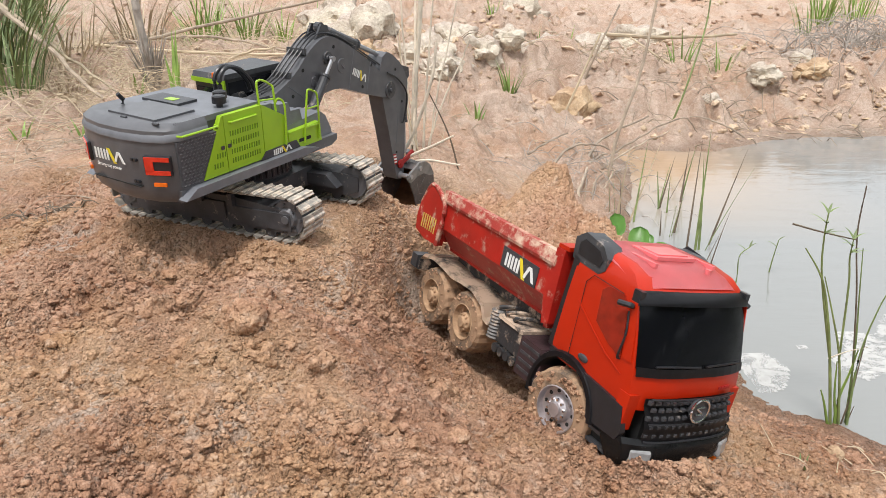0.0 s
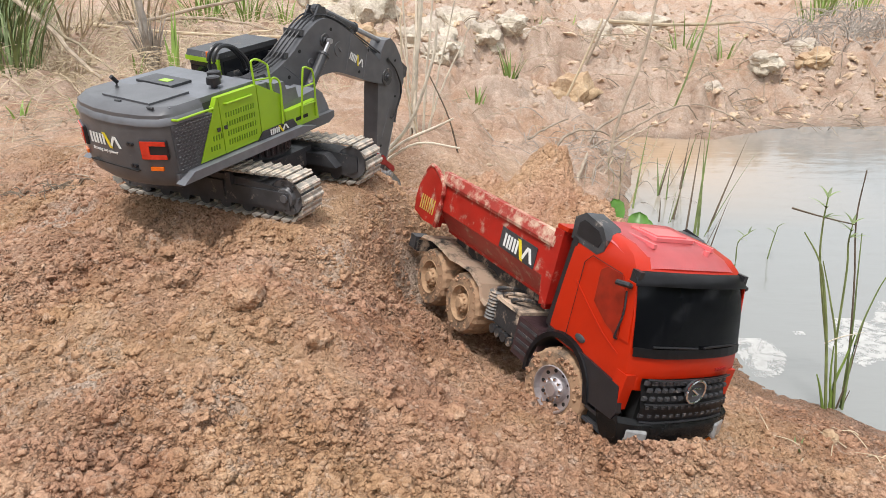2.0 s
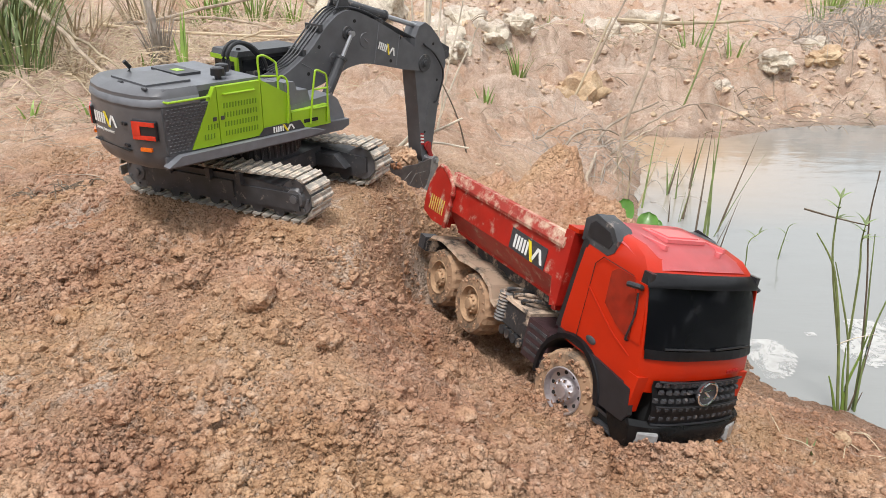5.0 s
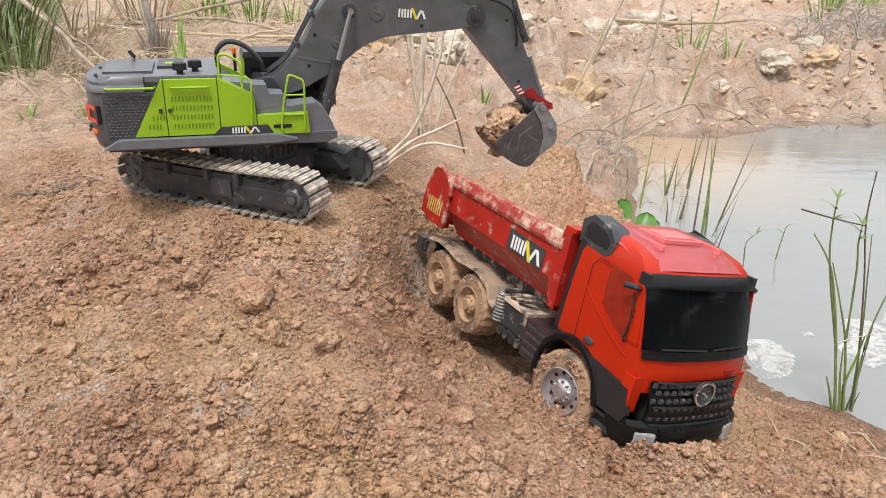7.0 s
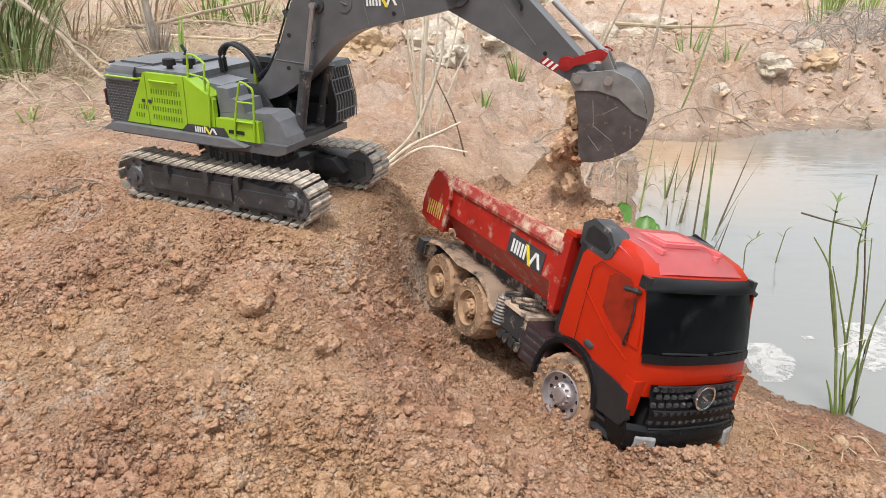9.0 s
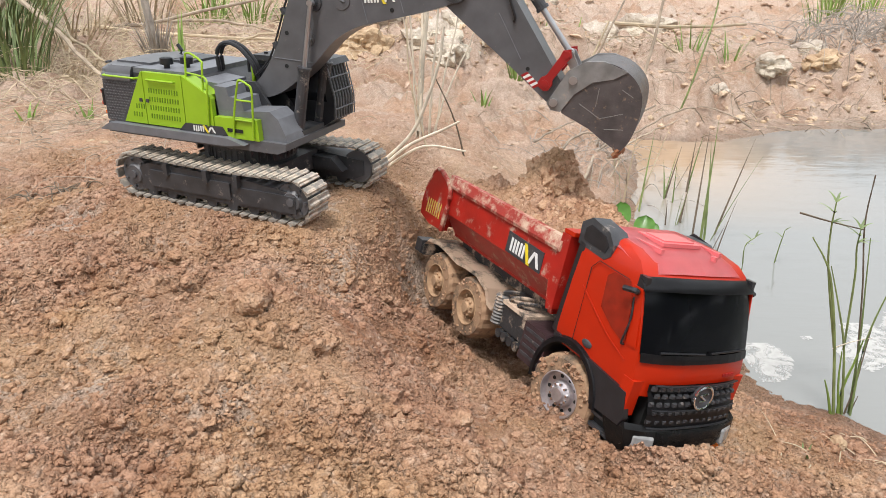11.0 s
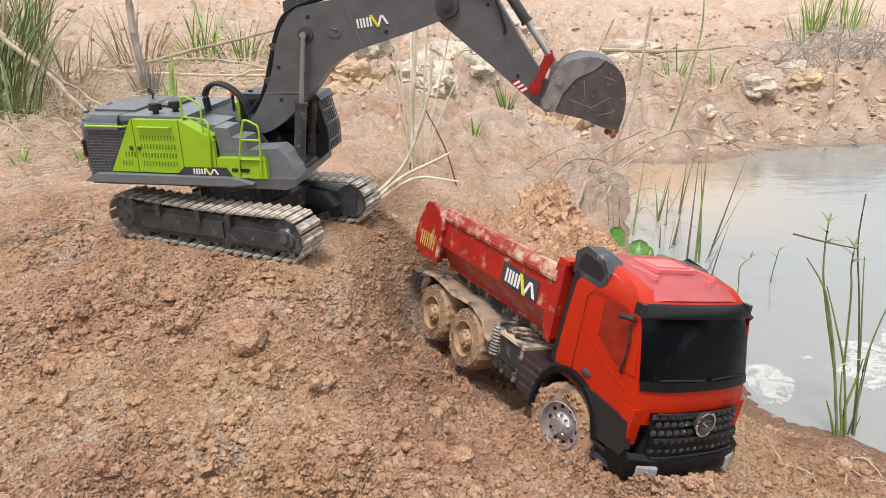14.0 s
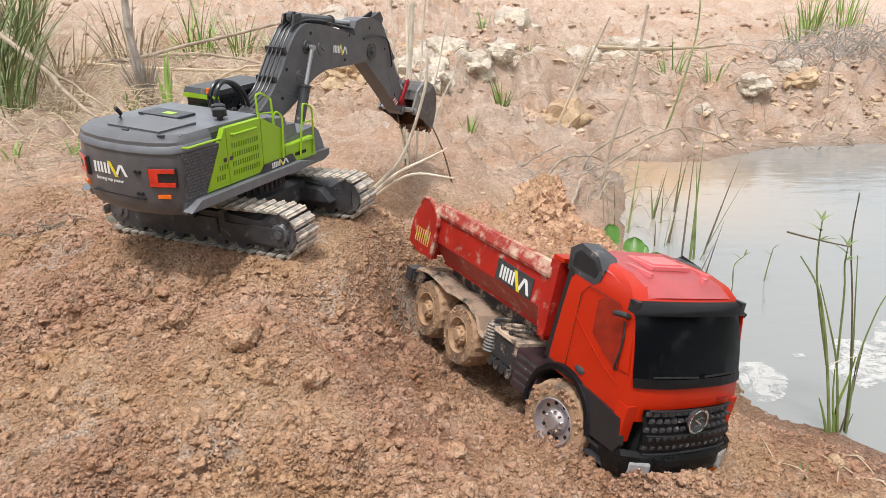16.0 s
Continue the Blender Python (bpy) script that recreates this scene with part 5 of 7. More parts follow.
    for z, o, k, xs in ((0.033, -0.002, 0.92, 0.092), (0.039, 0.009, 0.96, 0.086), (0.052, 0.013, 0.99, 0.078), (0.066, 0.011, 1.0, 0.072), (0.071, 0.006, 0.98, 0.072)):
        rows.append([(xs, -W * k - 0.001, z)] + [(x0 + o - 0.016 * abs(u) ** 3, u * (W * k + 0.001), z) for u in np.linspace(-1, 1, 13)] + [(xs, W * k + 0.001, z)])
    grid_sheet(bm, rows)
    bmesh.ops.solidify(bm, geom=bm.faces[:], thickness=-0.006)
    part("bumper", bm, M_BUMPER, cab, "black bumper with wet mud along the bottom", smooth=True)
    bm = B()
    box(bm, -0.02, 0.100, -0.055, 0.055, 0.045, 0.100)
    part("front_frame", bm, M_GAP, cab)
    for s in (-1, 1):
        bm = B()
        prism(bm, [(-0.006, -0.009), (0.0025, -0.010), (0.0015, 0.009), (-0.006, 0.009)], -0.0125, 0.0125)
        bmesh.ops.transform(bm, matrix=Matrix.Translation((x0 + 0.0050, s * 0.066, 0.052)) @ Matrix.Rotation(s * 0.42, 4, "Z"), verts=bm.verts)
        part("headlight", bm, M_LENS, cab, "clear headlight smeared with mud", bevel=0.0025)
        bm = B()
        box(bm, x0 - 0.010, x0 - 0.001, s * 0.066 - 0.006, s * 0.066 + 0.006, 0.027, 0.033)
        part("indicator_lamp", bm, M_ORANGE, cab, bevel=0.001)
        # wheel arch
        bm = B()
        n = 16
        rows = []
        for i in range(n + 1):
            w = radians(8 + 182 * i / n)
            rows.append([(math.cos(w) * r_ * 0.95 + 0.0, s * y_, 0.050 + math.sin(w) * r_) for r_, y_ in ((0.056, 0.055), (0.056, 0.086), (0.058, 0.0895), (0.064, 0.0895), (0.066, 0.084))])
        grid_sheet(bm, rows)
        bmesh.ops.solidify(bm, geom=bm.faces[:], thickness=0.002)
        part("wheel_arch", bm, M_BLACK, cab, "black plastic wheel arch", smooth=True)
        bm = B()
        prism(bm, [(0.050, 0.062), (0.098, 0.064), (0.103, 0.074), (0.096, 0.102), (0.040, 0.107), (-0.036, 0.111), (-0.036, 0.104), (0.015, 0.104), (0.040, 0.092)], min(s * 0.080, s * 0.0875), max(s * 0.080, s * 0.0875))
        part("side_skirt", bm, M_BLACK, cab, bevel=0.001)
        bm = B()
        box(bm, 0.052, 0.088, min(s * 0.060, s * 0.074), max(s * 0.060, s * 0.074), 0.030, 0.064)
        part("step_well", bm, M_GAP, cab, bevel=0.001)
        for k in range(2):
            bm = B()
            prism(bm, [(0.052, 0.036 + k * 0.015), (0.084, 0.036 + k * 0.015), (0.082, 0.040 + k * 0.015), (0.052, 0.040 + k * 0.015)], min(s * 0.072, s * 0.081), max(s * 0.072, s * 0.081))
            part("step_tread", bm, M_DARK, cab, bevel=0.0008)
    return cab


def bed_parts(root):
    """The tipping bed: sloped sides with a wide dirty rim, headboard and tailgate."""
    xf, xr = -0.062, -0.352
    zt, zb = 0.220, 0.128
    bm = B()
    box(bm, xr, xf, -0.062, 0.062, zb - 0.004, zb)
    bed = part("tipping_bed", bm, M_BED, root, "red tipping bed, scraped and splashed with mud")
    for s in (-1, 1):
        bm = B()
        o = [(0.0885, zt - 0.016), (0.0885, 0.162), (0.060, zb - 0.002), (0.056, zb), (0.083, 0.163), (0.083, zt - 0.016)]
        a = [bm.verts.new((xr, s * y, z)) for y, z in o]
        b = [bm.verts.new((xf - 0.004, s * y, z)) for y, z in o]
        bm.faces.new(a)
        bm.faces.new(b[::-1])
        for i in range(len(o)):
            bm.faces.new((a[i], b[i], b[(i + 1) % len(o)], a[(i + 1) % len(o)]))
        part("side_wall", bm, M_BED, bed, bevel=0.001)
        bm = B()
        o = [(0.0915, zt - 0.018), (0.0925, zt - 0.014), (0.088, zt), (0.078, zt), (0.078, zt - 0.016)]
        a = [bm.verts.new((xr - 0.004, s * y, z)) for y, z in o]
        b = [bm.verts.new((xf, s * y, z)) for y, z in o]
        bm.faces.new(a)
        bm.faces.new(b[::-1])
        for i in range(len(o)):
            bm.faces.new((a[i], b[i], b[(i + 1) % len(o)], a[(i + 1) % len(o)]))
        part("top_rim", bm, M_RIM, bed, "top rim caked with dried mud", bevel=0.001)
        bm = B()
        prism(bm, [(xr + 0.004, 0.132), (xr + 0.010, 0.196), (xr - 0.016, 0.208), (xr - 0.046, 0.219), (xr - 0.072, 0.186), (xr - 0.077, 0.160), (xr - 0.074, 0.138), (xr - 0.040, 0.130)], min(s * 0.080, s * 0.0908), max(s * 0.080, s * 0.0908))
        part("rear_wing", bm, M_BED, bed, "red rear wing of the bed", bevel=0.001)
        bm = B()
        tube(bm, curve_points([(xr + 0.002, s * 0.0900, zb + 0.004), (xr + 0.010, s * 0.0915, 0.186), (xr - 0.002, s * 0.0905, 0.206), (xr - 0.046, s * 0.0890, 0.219), (xr - 0.072, s * 0.0885, 0.184)], 3), 0.0046, 7, 0.003)
        part("wing_edge", bm, M_RIM, bed, "raised edge caked with mud")
        for k in range(7):
            x = xr - 0.058 + k * 0.0072
            bm = B()
            prism(bm, [(x, 0.146), (x + 0.003, 0.146), (x + 0.005, 0.170), (x + 0.002, 0.170)], min(s * 0.0908, s * 0.0914), max(s * 0.0908, s * 0.0914))
            part("hazard_bar", bm, M_YELLOWDULL, bed)
        bm = B()
        prism(bm, [(-0.070, 0.160), (-0.062, zb), (-0.050, zb + 0.004), (-0.050, 0.226), (-0.066, 0.226)], min(s * 0.070, s * 0.0895), max(s * 0.070, s * 0.0895))
        part("front_post", bm, M_BED, bed, bevel=0.0012)
    bm = B()
    box(bm, -0.062, -0.054, -0.085, 0.085, zb - 0.004, 0.229)
    part("headboard", bm, M_BED, bed, bevel=0.002)
    bm = B()
    box(bm, -0.066, -0.046, -0.088, 0.088, 0.2265, 0.2315)
    part("headboard_lip", bm, M_RED, bed, bevel=0.0012)
    bm = B()
    box(bm, xr - 0.040, xr - 0.032, -0.079, 0.079, zb, zt - 0.03)
    part("tailgate", bm, M_BED, bed, bevel=0.001)
    bm = B()
    rod(bm, (xr - 0.036, -0.084, zt - 0.022), (xr - 0.036, 0.084, zt - 0.022), 0.004, seg=10)
    part("tailgate_hinge", bm, M_DARK, bed)
    bm = B()
    prism(bm, [(-0.172, 0.164), (-0.090, 0.162), (-0.090, 0.190), (-0.172, 0.192)], -0.0898, -0.0886)
    part("mark_plate", bm, M_DARK, bed)
    word_bars("bed_mark", bed, (-0.130, -0.0899, 0.1762), (1, 0, -0.03), (0.03, 0, 1), 0.064, 0.018, "white and yellow brand bars")
    return bed


def build_truck():
    root = empty("toy_dump_truck", TRUCK, "muddy red toy dump truck loaded with sand on a slope", "toy truck")
    cab_parts(root)
    bed_parts(root)
    for s in (-1, 1):
        bm = B()
        box(bm, -0.40, 0.02, s * 0.026 - 0.006, s * 0.026 + 0.006, 0.070, 0.096)
        part("frame_rail", bm, M_MUDDARK, root, "black chassis rail under mud", bevel=0.001)
        bm = B()
        box(bm, -0.345, -0.07, s * 0.040 - 0.008, s * 0.040 + 0.008, 0.104, 0.122)
        part("subframe", bm, M_MUDDARK, root, bevel=0.001)
        # rear mudguard: a bent plate over both rear wheels
        bm = B()
        prof = [(-0.400, 0.092), (-0.385, 0.106), (-0.350, 0.111), (-0.32, 0.109), (-0.285, 0.104), (-0.26, 0.107), (-0.225, 0.108), (-0.196, 0.098), (-0.184, 0.082), (-0.170, 0.079)]
        rows = [[(x, s * y, z) for y in (0.036, 0.060, 0.086, 0.089)] for x, z in prof]
        for r_, (x, z) in zip(rows, prof):
            r_[3] = (x, s * 0.089, z - 0.004)
        grid_sheet(bm, rows)
        bmesh.ops.solidify(bm, geom=bm.faces[:], thickness=0.003)
        part("mudguard", bm, M_MUDGUARD, root, "mudguard buried under dried mud")
        # tanks and boxes between cab and rear wheels
        if s < 0:
            bm = B()
            prism(bm, [(-0.095, 0.045), (-0.050, 0.045), (-0.046, 0.052), (-0.046, 0.090), (-0.052, 0.096), (-0.095, 0.096)], -0.086, -0.045)
            part("fuel_tank", bm, M_TANK, root, "dark fuel tank splashed with mud", bevel=0.003)
            for z in (0.055, 0.066, 0.077, 0.088):
                bm = B()
                box(bm, -0.09, -0.052, -0.0872, -0.0858, z - 0.002, z + 0.002)
                part("tank_rib", bm, M_DARK, root)
            bm = B()
            box(bm, -0.155, -0.100, -0.080, -0.040, 0.060, 0.094)
            part("battery_box", bm, M_MUDDARK, root, bevel=0.003)
            bm = B()
            box(bm, -0.157, -0.098, -0.083, -0.036, 0.094, 0.099)
            part("box_lid", bm, M_MUDGUARD, root, "flat box lid covered with mud", bevel=0.001)
            for k in range(4):
                bm = B()
                x = -0.150 + k * 0.014
                rod(bm, (x, -0.084, 0.052), (x, -0.05, 0.052), 0.0065, seg=12)
                part("air_tank", bm, M_MUDDARK, root)
            bm = B()
            for k in range(9):
                z = 0.058 + k * 0.0048
                rod(bm, (-0.168, -0.076, z), (-0.168, -0.076, z + 0.0024), 0.0085, 0.0105, seg=14)
                rod(bm, (-0.168, -0.076, z + 0.0024), (-0.168, -0.076, z + 0.0048), 0.0105, 0.0085, seg=14)
            part("exhaust_bellows", bm, M_MUDGREY, root, "grey ribbed exhaust pipe splashed with mud")
            for k in range(3):
                bm = B()
                tube(bm, curve_points([(-0.17 + k * 0.02, -0.07, 0.095), (-0.165 + k * 0.02, -0.078, 0.105), (-0.15 + k * 0.02, -0.06, 0.110), (-0.14 + k * 0.02, -0.04, 0.104)], 4), 0.003, 7)
                part("pipe", bm, M_MUDDARK, root)
        else:
            bm = B()
            box(bm, -0.16, -0.05, 0.04, 0.084, 0.050, 0.096)
            part("fuel_tank", bm, M_TANK, root, bevel=0.004)
    bm = B()
    box(bm, -0.425, -0.408, -0.080, 0.080, 0.070, 0.090)
    part("rear_bar", bm, M_MUDDARK, root, bevel=0.001)
    for s in (-1, 1):
        bm = B()
        box(bm, -0.432, -0.412, s * 0.070 - 0.014, s * 0.070 + 0.014, 0.072, 0.094)
        part("rear_lamp", bm, M_DARK, root, bevel=0.002)
        for x in (-0.233, -0.335):
            bm = B()
            rod(bm, (x, s * 0.02, 0.053), (x, s * 0.06, 0.053), 0.012, seg=12)
            part("axle", bm, M_MUDDARK, root)
    wheel(root, 0.002, -0.075, 0.047, 0.049, 0.034, -1, 10, rim_mat=M_RIMSILVER)
    wheel(root, 0.002, 0.075, 0.047, 0.049, 0.034, 1, 10, rim_mat=M_RIMSILVER)
    for x, z in ((-0.233, 0.053), (-0.335, 0.053)):
        for s in (-1, 1):
            wheel(root, x, s * 0.066, z, 0.046, 0.044, s, 0, dual=True)
    return root


M_YELLOWDULL = material("dull_yellow_print", (0.55, 0.42, 0.10), 0.6, 0, 0.2, 60)
M_REDGLASS = material("red_tinted_window", (0.25, 0.014, 0.005), 0.2, 0, 0.25, 60, dirt=0.08, dirt_color=DIRT, coat=0.4)
M_BUMPER = material("wet_black_bumper", (0.018, 0.018, 0.019), 0.25, 0, 0.2, 60, 0.1, 200, dirt=0.22, dirt_color=(0.36, 0.25, 0.17), dirt_scale=45)
M_MUDDARK = material("muddy_black_metal", (0.03, 0.03, 0.032), 0.5, 0, 0.2, 60, 0.3, 200, dirt=0.52, dirt_color=(0.52, 0.40, 0.30), dirt_scale=40)
M_MUDGUARD = material("mud_covered_plastic", (0.04, 0.04, 0.04), 0.7, 0, 0.2, 60, 0.5, 150, dirt=0.86, dirt_color=(0.62, 0.47, 0.35), dirt_scale=24)
M_MUDGREY = material("muddy_grey_metal", (0.15, 0.145, 0.14), 0.6, 0.1, 0.2, 60, 0.3, 200, dirt=0.5, dirt_color=(0.52, 0.40, 0.30), dirt_scale=50)
M_TANK = material("dark_maroon_tank", (0.045, 0.025, 0.028), 0.4, 0, 0.2, 60, 0.2, 200, dirt=0.25, dirt_color=(0.42, 0.31, 0.22), dirt_scale=40)
M_RIMSILVER = material("scuffed_silver_rim", (0.50, 0.46, 0.47), 0.35, 0.7, 0.2, 60, 0.1, 200, dirt=0.3, dirt_color=(0.36, 0.2, 0.14), dirt_scale=60)
TRUCK_OB = build_truck()


# ---------------- sand load ----------------
def load_height(x, y):
    h = 0.200 + 0.020 * math.exp(-((y) / 0.06) ** 2)
    h += 0.078 * math.exp(-(((x + 0.230) / 0.046) ** 2 + ((y - 0.006) / 0.044) ** 2) ** 1.3)
    h += 0.034 * math.exp(-(((x + 0.13) / 0.06) ** 2 + ((y - 0.01) / 0.05) ** 2))
    h += 0.020 * math.exp(-(((x + 0.315) / 0.02) ** 2 + ((y + 0.04) / 0.03) ** 2))
    h -= 0.045 * math.exp(-(((x + 0.305) / 0.030) ** 2 + ((y - 0.035) / 0.03) ** 2))
    p = Vector((x * 45, y * 45, 3.0))
    h += 0.014 * abs(noise.noise(p)) + 0.011 * abs(noise.noise(p * 2.1)) + 0.006 * abs(noise.noise(p * 4.6)) - 0.006
    return h


def build_load():
    bm = B()
    nx, ny = 150, 88
    top = [[bm.verts.new((-0.346 + 0.282 * i / nx, -0.080 + 0.160 * j / ny, 0)) for j in range(ny + 1)] for i in range(nx + 1)]
    for r in top:
        for v in r:
            v.co.z = load_height(v.co.x, v.co.y)
    for a, b in zip(top, top[1:]):
        for j in range(ny):
            bm.faces.new((a[j], b[j], b[j + 1], a[j + 1]))
    edge = [r[0] for r in top] + [v for v in top[-1][1:]] + [r[-1] for r in top[-2::-1]] + [v for v in top[0][-2:0:-1]]
    low = [bm.verts.new((v.co.x * 0.96 - 0.008, v.co.y * 0.72, 0.130)) for v in edge]
    k = len(edge)
    for i in range(k):
        bm.faces.new((edge[i], edge[(i + 1) % k], low[(i + 1) % k], low[i]))
    bm.faces.new(low)
    ob = part("sand_load", bm, M_CLOD, smooth=True)
    ob.matrix_world = TRUCK
    return tagged(ob, "heaped orange sand filling the truck's tipping bed", "sand heap")


build_load()

# ---------------- loose crumbs and rubble ----------------
def ico(sub):
    bm = B()
    bmesh.ops.create_icosphere(bm, subdivisions=max(1, sub), radius=1.0)
    v = np.array([p.co for p in bm.verts])
    f = np.array([[q.index for q in p.verts] for p in bm.faces])
    bm.free()
    return v, f


def mesh_from(name, co, faces, mat, smooth=True):
    """One mesh from vertex and face arrays."""
    co, faces = np.asarray(co, float), np.asarray(faces)
    k = faces.shape[1]
    me = bpy.data.meshes.new(name)
    me.vertices.add(len(co))
    me.vertices.foreach_set("co", co.ravel())
    me.loops.add(faces.size)
    me.loops.foreach_set("vertex_index", faces.ravel())
    me.polygons.add(len(faces))
    me.polygons.foreach_set("loop_start", np.arange(len(faces)) * k)
    me.polygons.foreach_set("loop_total", np.full(len(faces), k))
    me.polygons.foreach_set("use_smooth", np.full(len(faces), smooth))
    me.update()
    me.materials.append(mat)
    return new(name, me)


def scatter_lumps(name, xy, size, mat, seed, rough=0.3, flat=0.8, sink=0.3, sub=1, smooth=True):
    rng = np.random.RandomState(seed)
    v, f = ico(sub)
    shapes = []
    for k in range(12):
        d = 1 + rough * np.array([noise.noise(Vector(p) * 1.5 + Vector((k * 3.1, 0, 0))) + 0.6 * noise.noise(Vector(p) * 3.5 + Vector((0, k * 2.3, 0))) for p in v])
        shapes.append(v * d[:, None])
    z = land(xy[:, 0], xy[:, 1])
    z = z + clods(xy[:, 0], xy[:, 1], z)
    co, fa = [], []
    for i, (x, y) in enumerate(xy):
        a = rng.uniform(0, 6.283)
        s = shapes[rng.randint(12)] * size[i] * rng.uniform(0.75, 1.25, 3)
        c, q = math.cos(a), math.sin(a)
        s = np.stack([s[:, 0] * c - s[:, 1] * q, s[:, 0] * q + s[:, 1] * c, s[:, 2] * flat], 1)
        co.append(s + (x, y, z[i] + size[i] * (flat - sink - 0.5)))
        fa.append(f + i * len(v))
    return mesh_from(name, np.concatenate(co), np.concatenate(fa), mat, smooth)


def on_truck_or_tracks(x, y):
    s = (x - 0.206) * 0.895 + (y - 0.732) * 0.447
    a = -(x - 0.206) * 0.447 + (y - 0.732) * 0.895
    u = (x + 0.2984) * 0.9127 - (y - 1.0774) * 0.4082
    w = (x + 0.2984) * 0.4085 + (y - 1.0774) * 0.9125
    return ((abs(s) < 0.075) & (a > -0.12) & (a < 0.42)) | ((abs(u) < 0.185) & (abs(w) < 0.118))


def crumbs():
    rng = np.random.RandomState(4)
    for name, count, lo, hi, sub, label in (("sand_crumbs", 50000, 0.0012, 0.0022, 0, "loose crumbs of orange sand"), ("sand_lumps", 5000, 0.0028, 0.0042, 1, "small rounded clods of orange sand")):
        xy = np.stack([rng.uniform(-0.82, 0.62, count * 2), 0.40 + 1.05 * rng.uniform(0, 1, count * 2) ** 1.4], 1)
        z = land(xy[:, 0], xy[:, 1])
        dens = ease(value_noise(xy[:, 0] * 5, xy[:, 1] * 6.5, 9) + 0.4 * value_noise(xy[:, 0] * 17, xy[:, 1] * 17, 10), -0.5, 0.3) * 0.62 + 0.38
        keep = (z > WATER + 0.012) & ~on_truck_or_tracks(xy[:, 0], xy[:, 1]) & (rng.uniform(0, 1, len(xy)) < dens)
        xy = xy[keep][:count]
        size = lo + hi * rng.uniform(0, 1, len(xy)) ** 2
        ob = scatter_lumps(name, xy, size, M_CLOD, 5 + sub, 0.55, 0.8, 0.35, 2) if sub else scatter_lumps(name, xy, size, M_CLOD, 5, 0.0, 0.8, 0.3, 0)
        tagged(ob, label + " on the bank", "sand crumbs", kind="stuff")
    big = np.stack([rng.uniform(-0.8, 0.55, 620), rng.uniform(0.42, 1.4, 620)], 1)
    z = land(big[:, 0], big[:, 1])
    big = big[(z > WATER + 0.02) & ~on_truck_or_tracks(big[:, 0], big[:, 1])]
    ob = scatter_lumps("sand_clods", big, 0.004 + 0.009 * rng.uniform(0, 1, len(big)) ** 2.5, M_CLOD, 8, 0.75, 0.7, 0.45, 3)
    tagged(ob, "larger rough clods of damp orange sand", "sand clods", kind="stuff")
    far = np.stack([rng.uniform(-3.2, 3.6, 30000), 1.5 + 4.6 * rng.uniform(0, 1, 30000) ** 1.5], 1)
    z = land(far[:, 0], far[:, 1])
    dens = ease(value_noise(far[:, 0] * 2.2, far[:, 1] * 2.2, 33), -0.3, 0.5) * 0.85 + 0.15
    far = far[(z > WATER + 0.03) & (rng.uniform(0, 1, len(far)) < dens)][:7000]
    size = (0.003 + 0.020 * rng.uniform(0, 1, len(far)) ** 4) * (0.35 + 0.28 * (far[:, 1] - 1.0))
    ob = scatter_lumps("rubble", far, size, M_RUBBLE, 9, 0.75, 0.65, 0.45, 1, True)
    tagged(ob, "pale broken stones and dry clods on the bank", "rubble", kind="stuff")
    shore = np.stack([rng.uniform(-0.5, 2.6, 9000), 2.40 + 1.5 * rng.uniform(0, 1, 9000) ** 1.2], 1)
    z = land(shore[:, 0], shore[:, 1])
    dens = ease(value_noise(shore[:, 0] * 3.5, shore[:, 1] * 7, 35), -0.2, 0.6) * 0.9 + 0.1
    shore = shore[(z > WATER + 0.012) & (rng.uniform(0, 1, len(shore)) < dens)]
    size = 0.004 + 0.020 * rng.uniform(0, 1, len(shore)) ** 4
    ob = scatter_lumps("shore_rubble", shore, size, M_SHORE, 10, 0.75, 0.6, 0.35, 1, False)
    tagged(ob, "peach-coloured clods and gravel along the far shore", "rubble", kind="stuff")


M_RUBBLE = sand_material("dry_rubble", (0.48, 0.34, 0.25), (0.70, 0.55, 0.44), (0.82, 0.73, 0.64), 0.4, relief=0.4)
M_SHORE = sand_material("shore_clods", (0.56, 0.40, 0.29), (0.78, 0.60, 0.47), (0.82, 0.70, 0.58), 0.4, relief=0.4)
M_ROCK = sand_material("pale_rock", (0.56, 0.47, 0.40), (0.77, 0.70, 0.63), (0.85, 0.81, 0.76), 0.35, relief=0.7)
M_ROCKBROWN = sand_material("brown_earth_block", (0.48, 0.32, 0.20), (0.70, 0.53, 0.38), (0.72, 0.60, 0.47), 0.35, relief=0.5)
crumbs()


def boulder(x, y, r, flat, seed, mat, label, sink=0.42):
    bm = B()
    lump(bm, (0, 0, 0), r, 0.45 if r > 0.03 else 0.16, 4, seed, flat)
    for v in bm.verts:
        n = v.co.normalized()
        v.co += n * (r * 0.16 * abs(noise.noise(v.co * (2.6 / r) + Vector((seed, 0, 0)))) + r * 0.08 * noise.noise(v.co * (6 / r)) + r * 0.04 * noise.noise(v.co * (13 / r)))
    ob = part("rock", bm, mat, smooth=True)
    ob.matrix_world = Matrix.Translation((x, y, ground_z(x, y) + r * flat * (1 - 2 * (0.5 if r > 0.04 else sink))))
    return tagged(ob, label, "rock", "rocks on the bank")


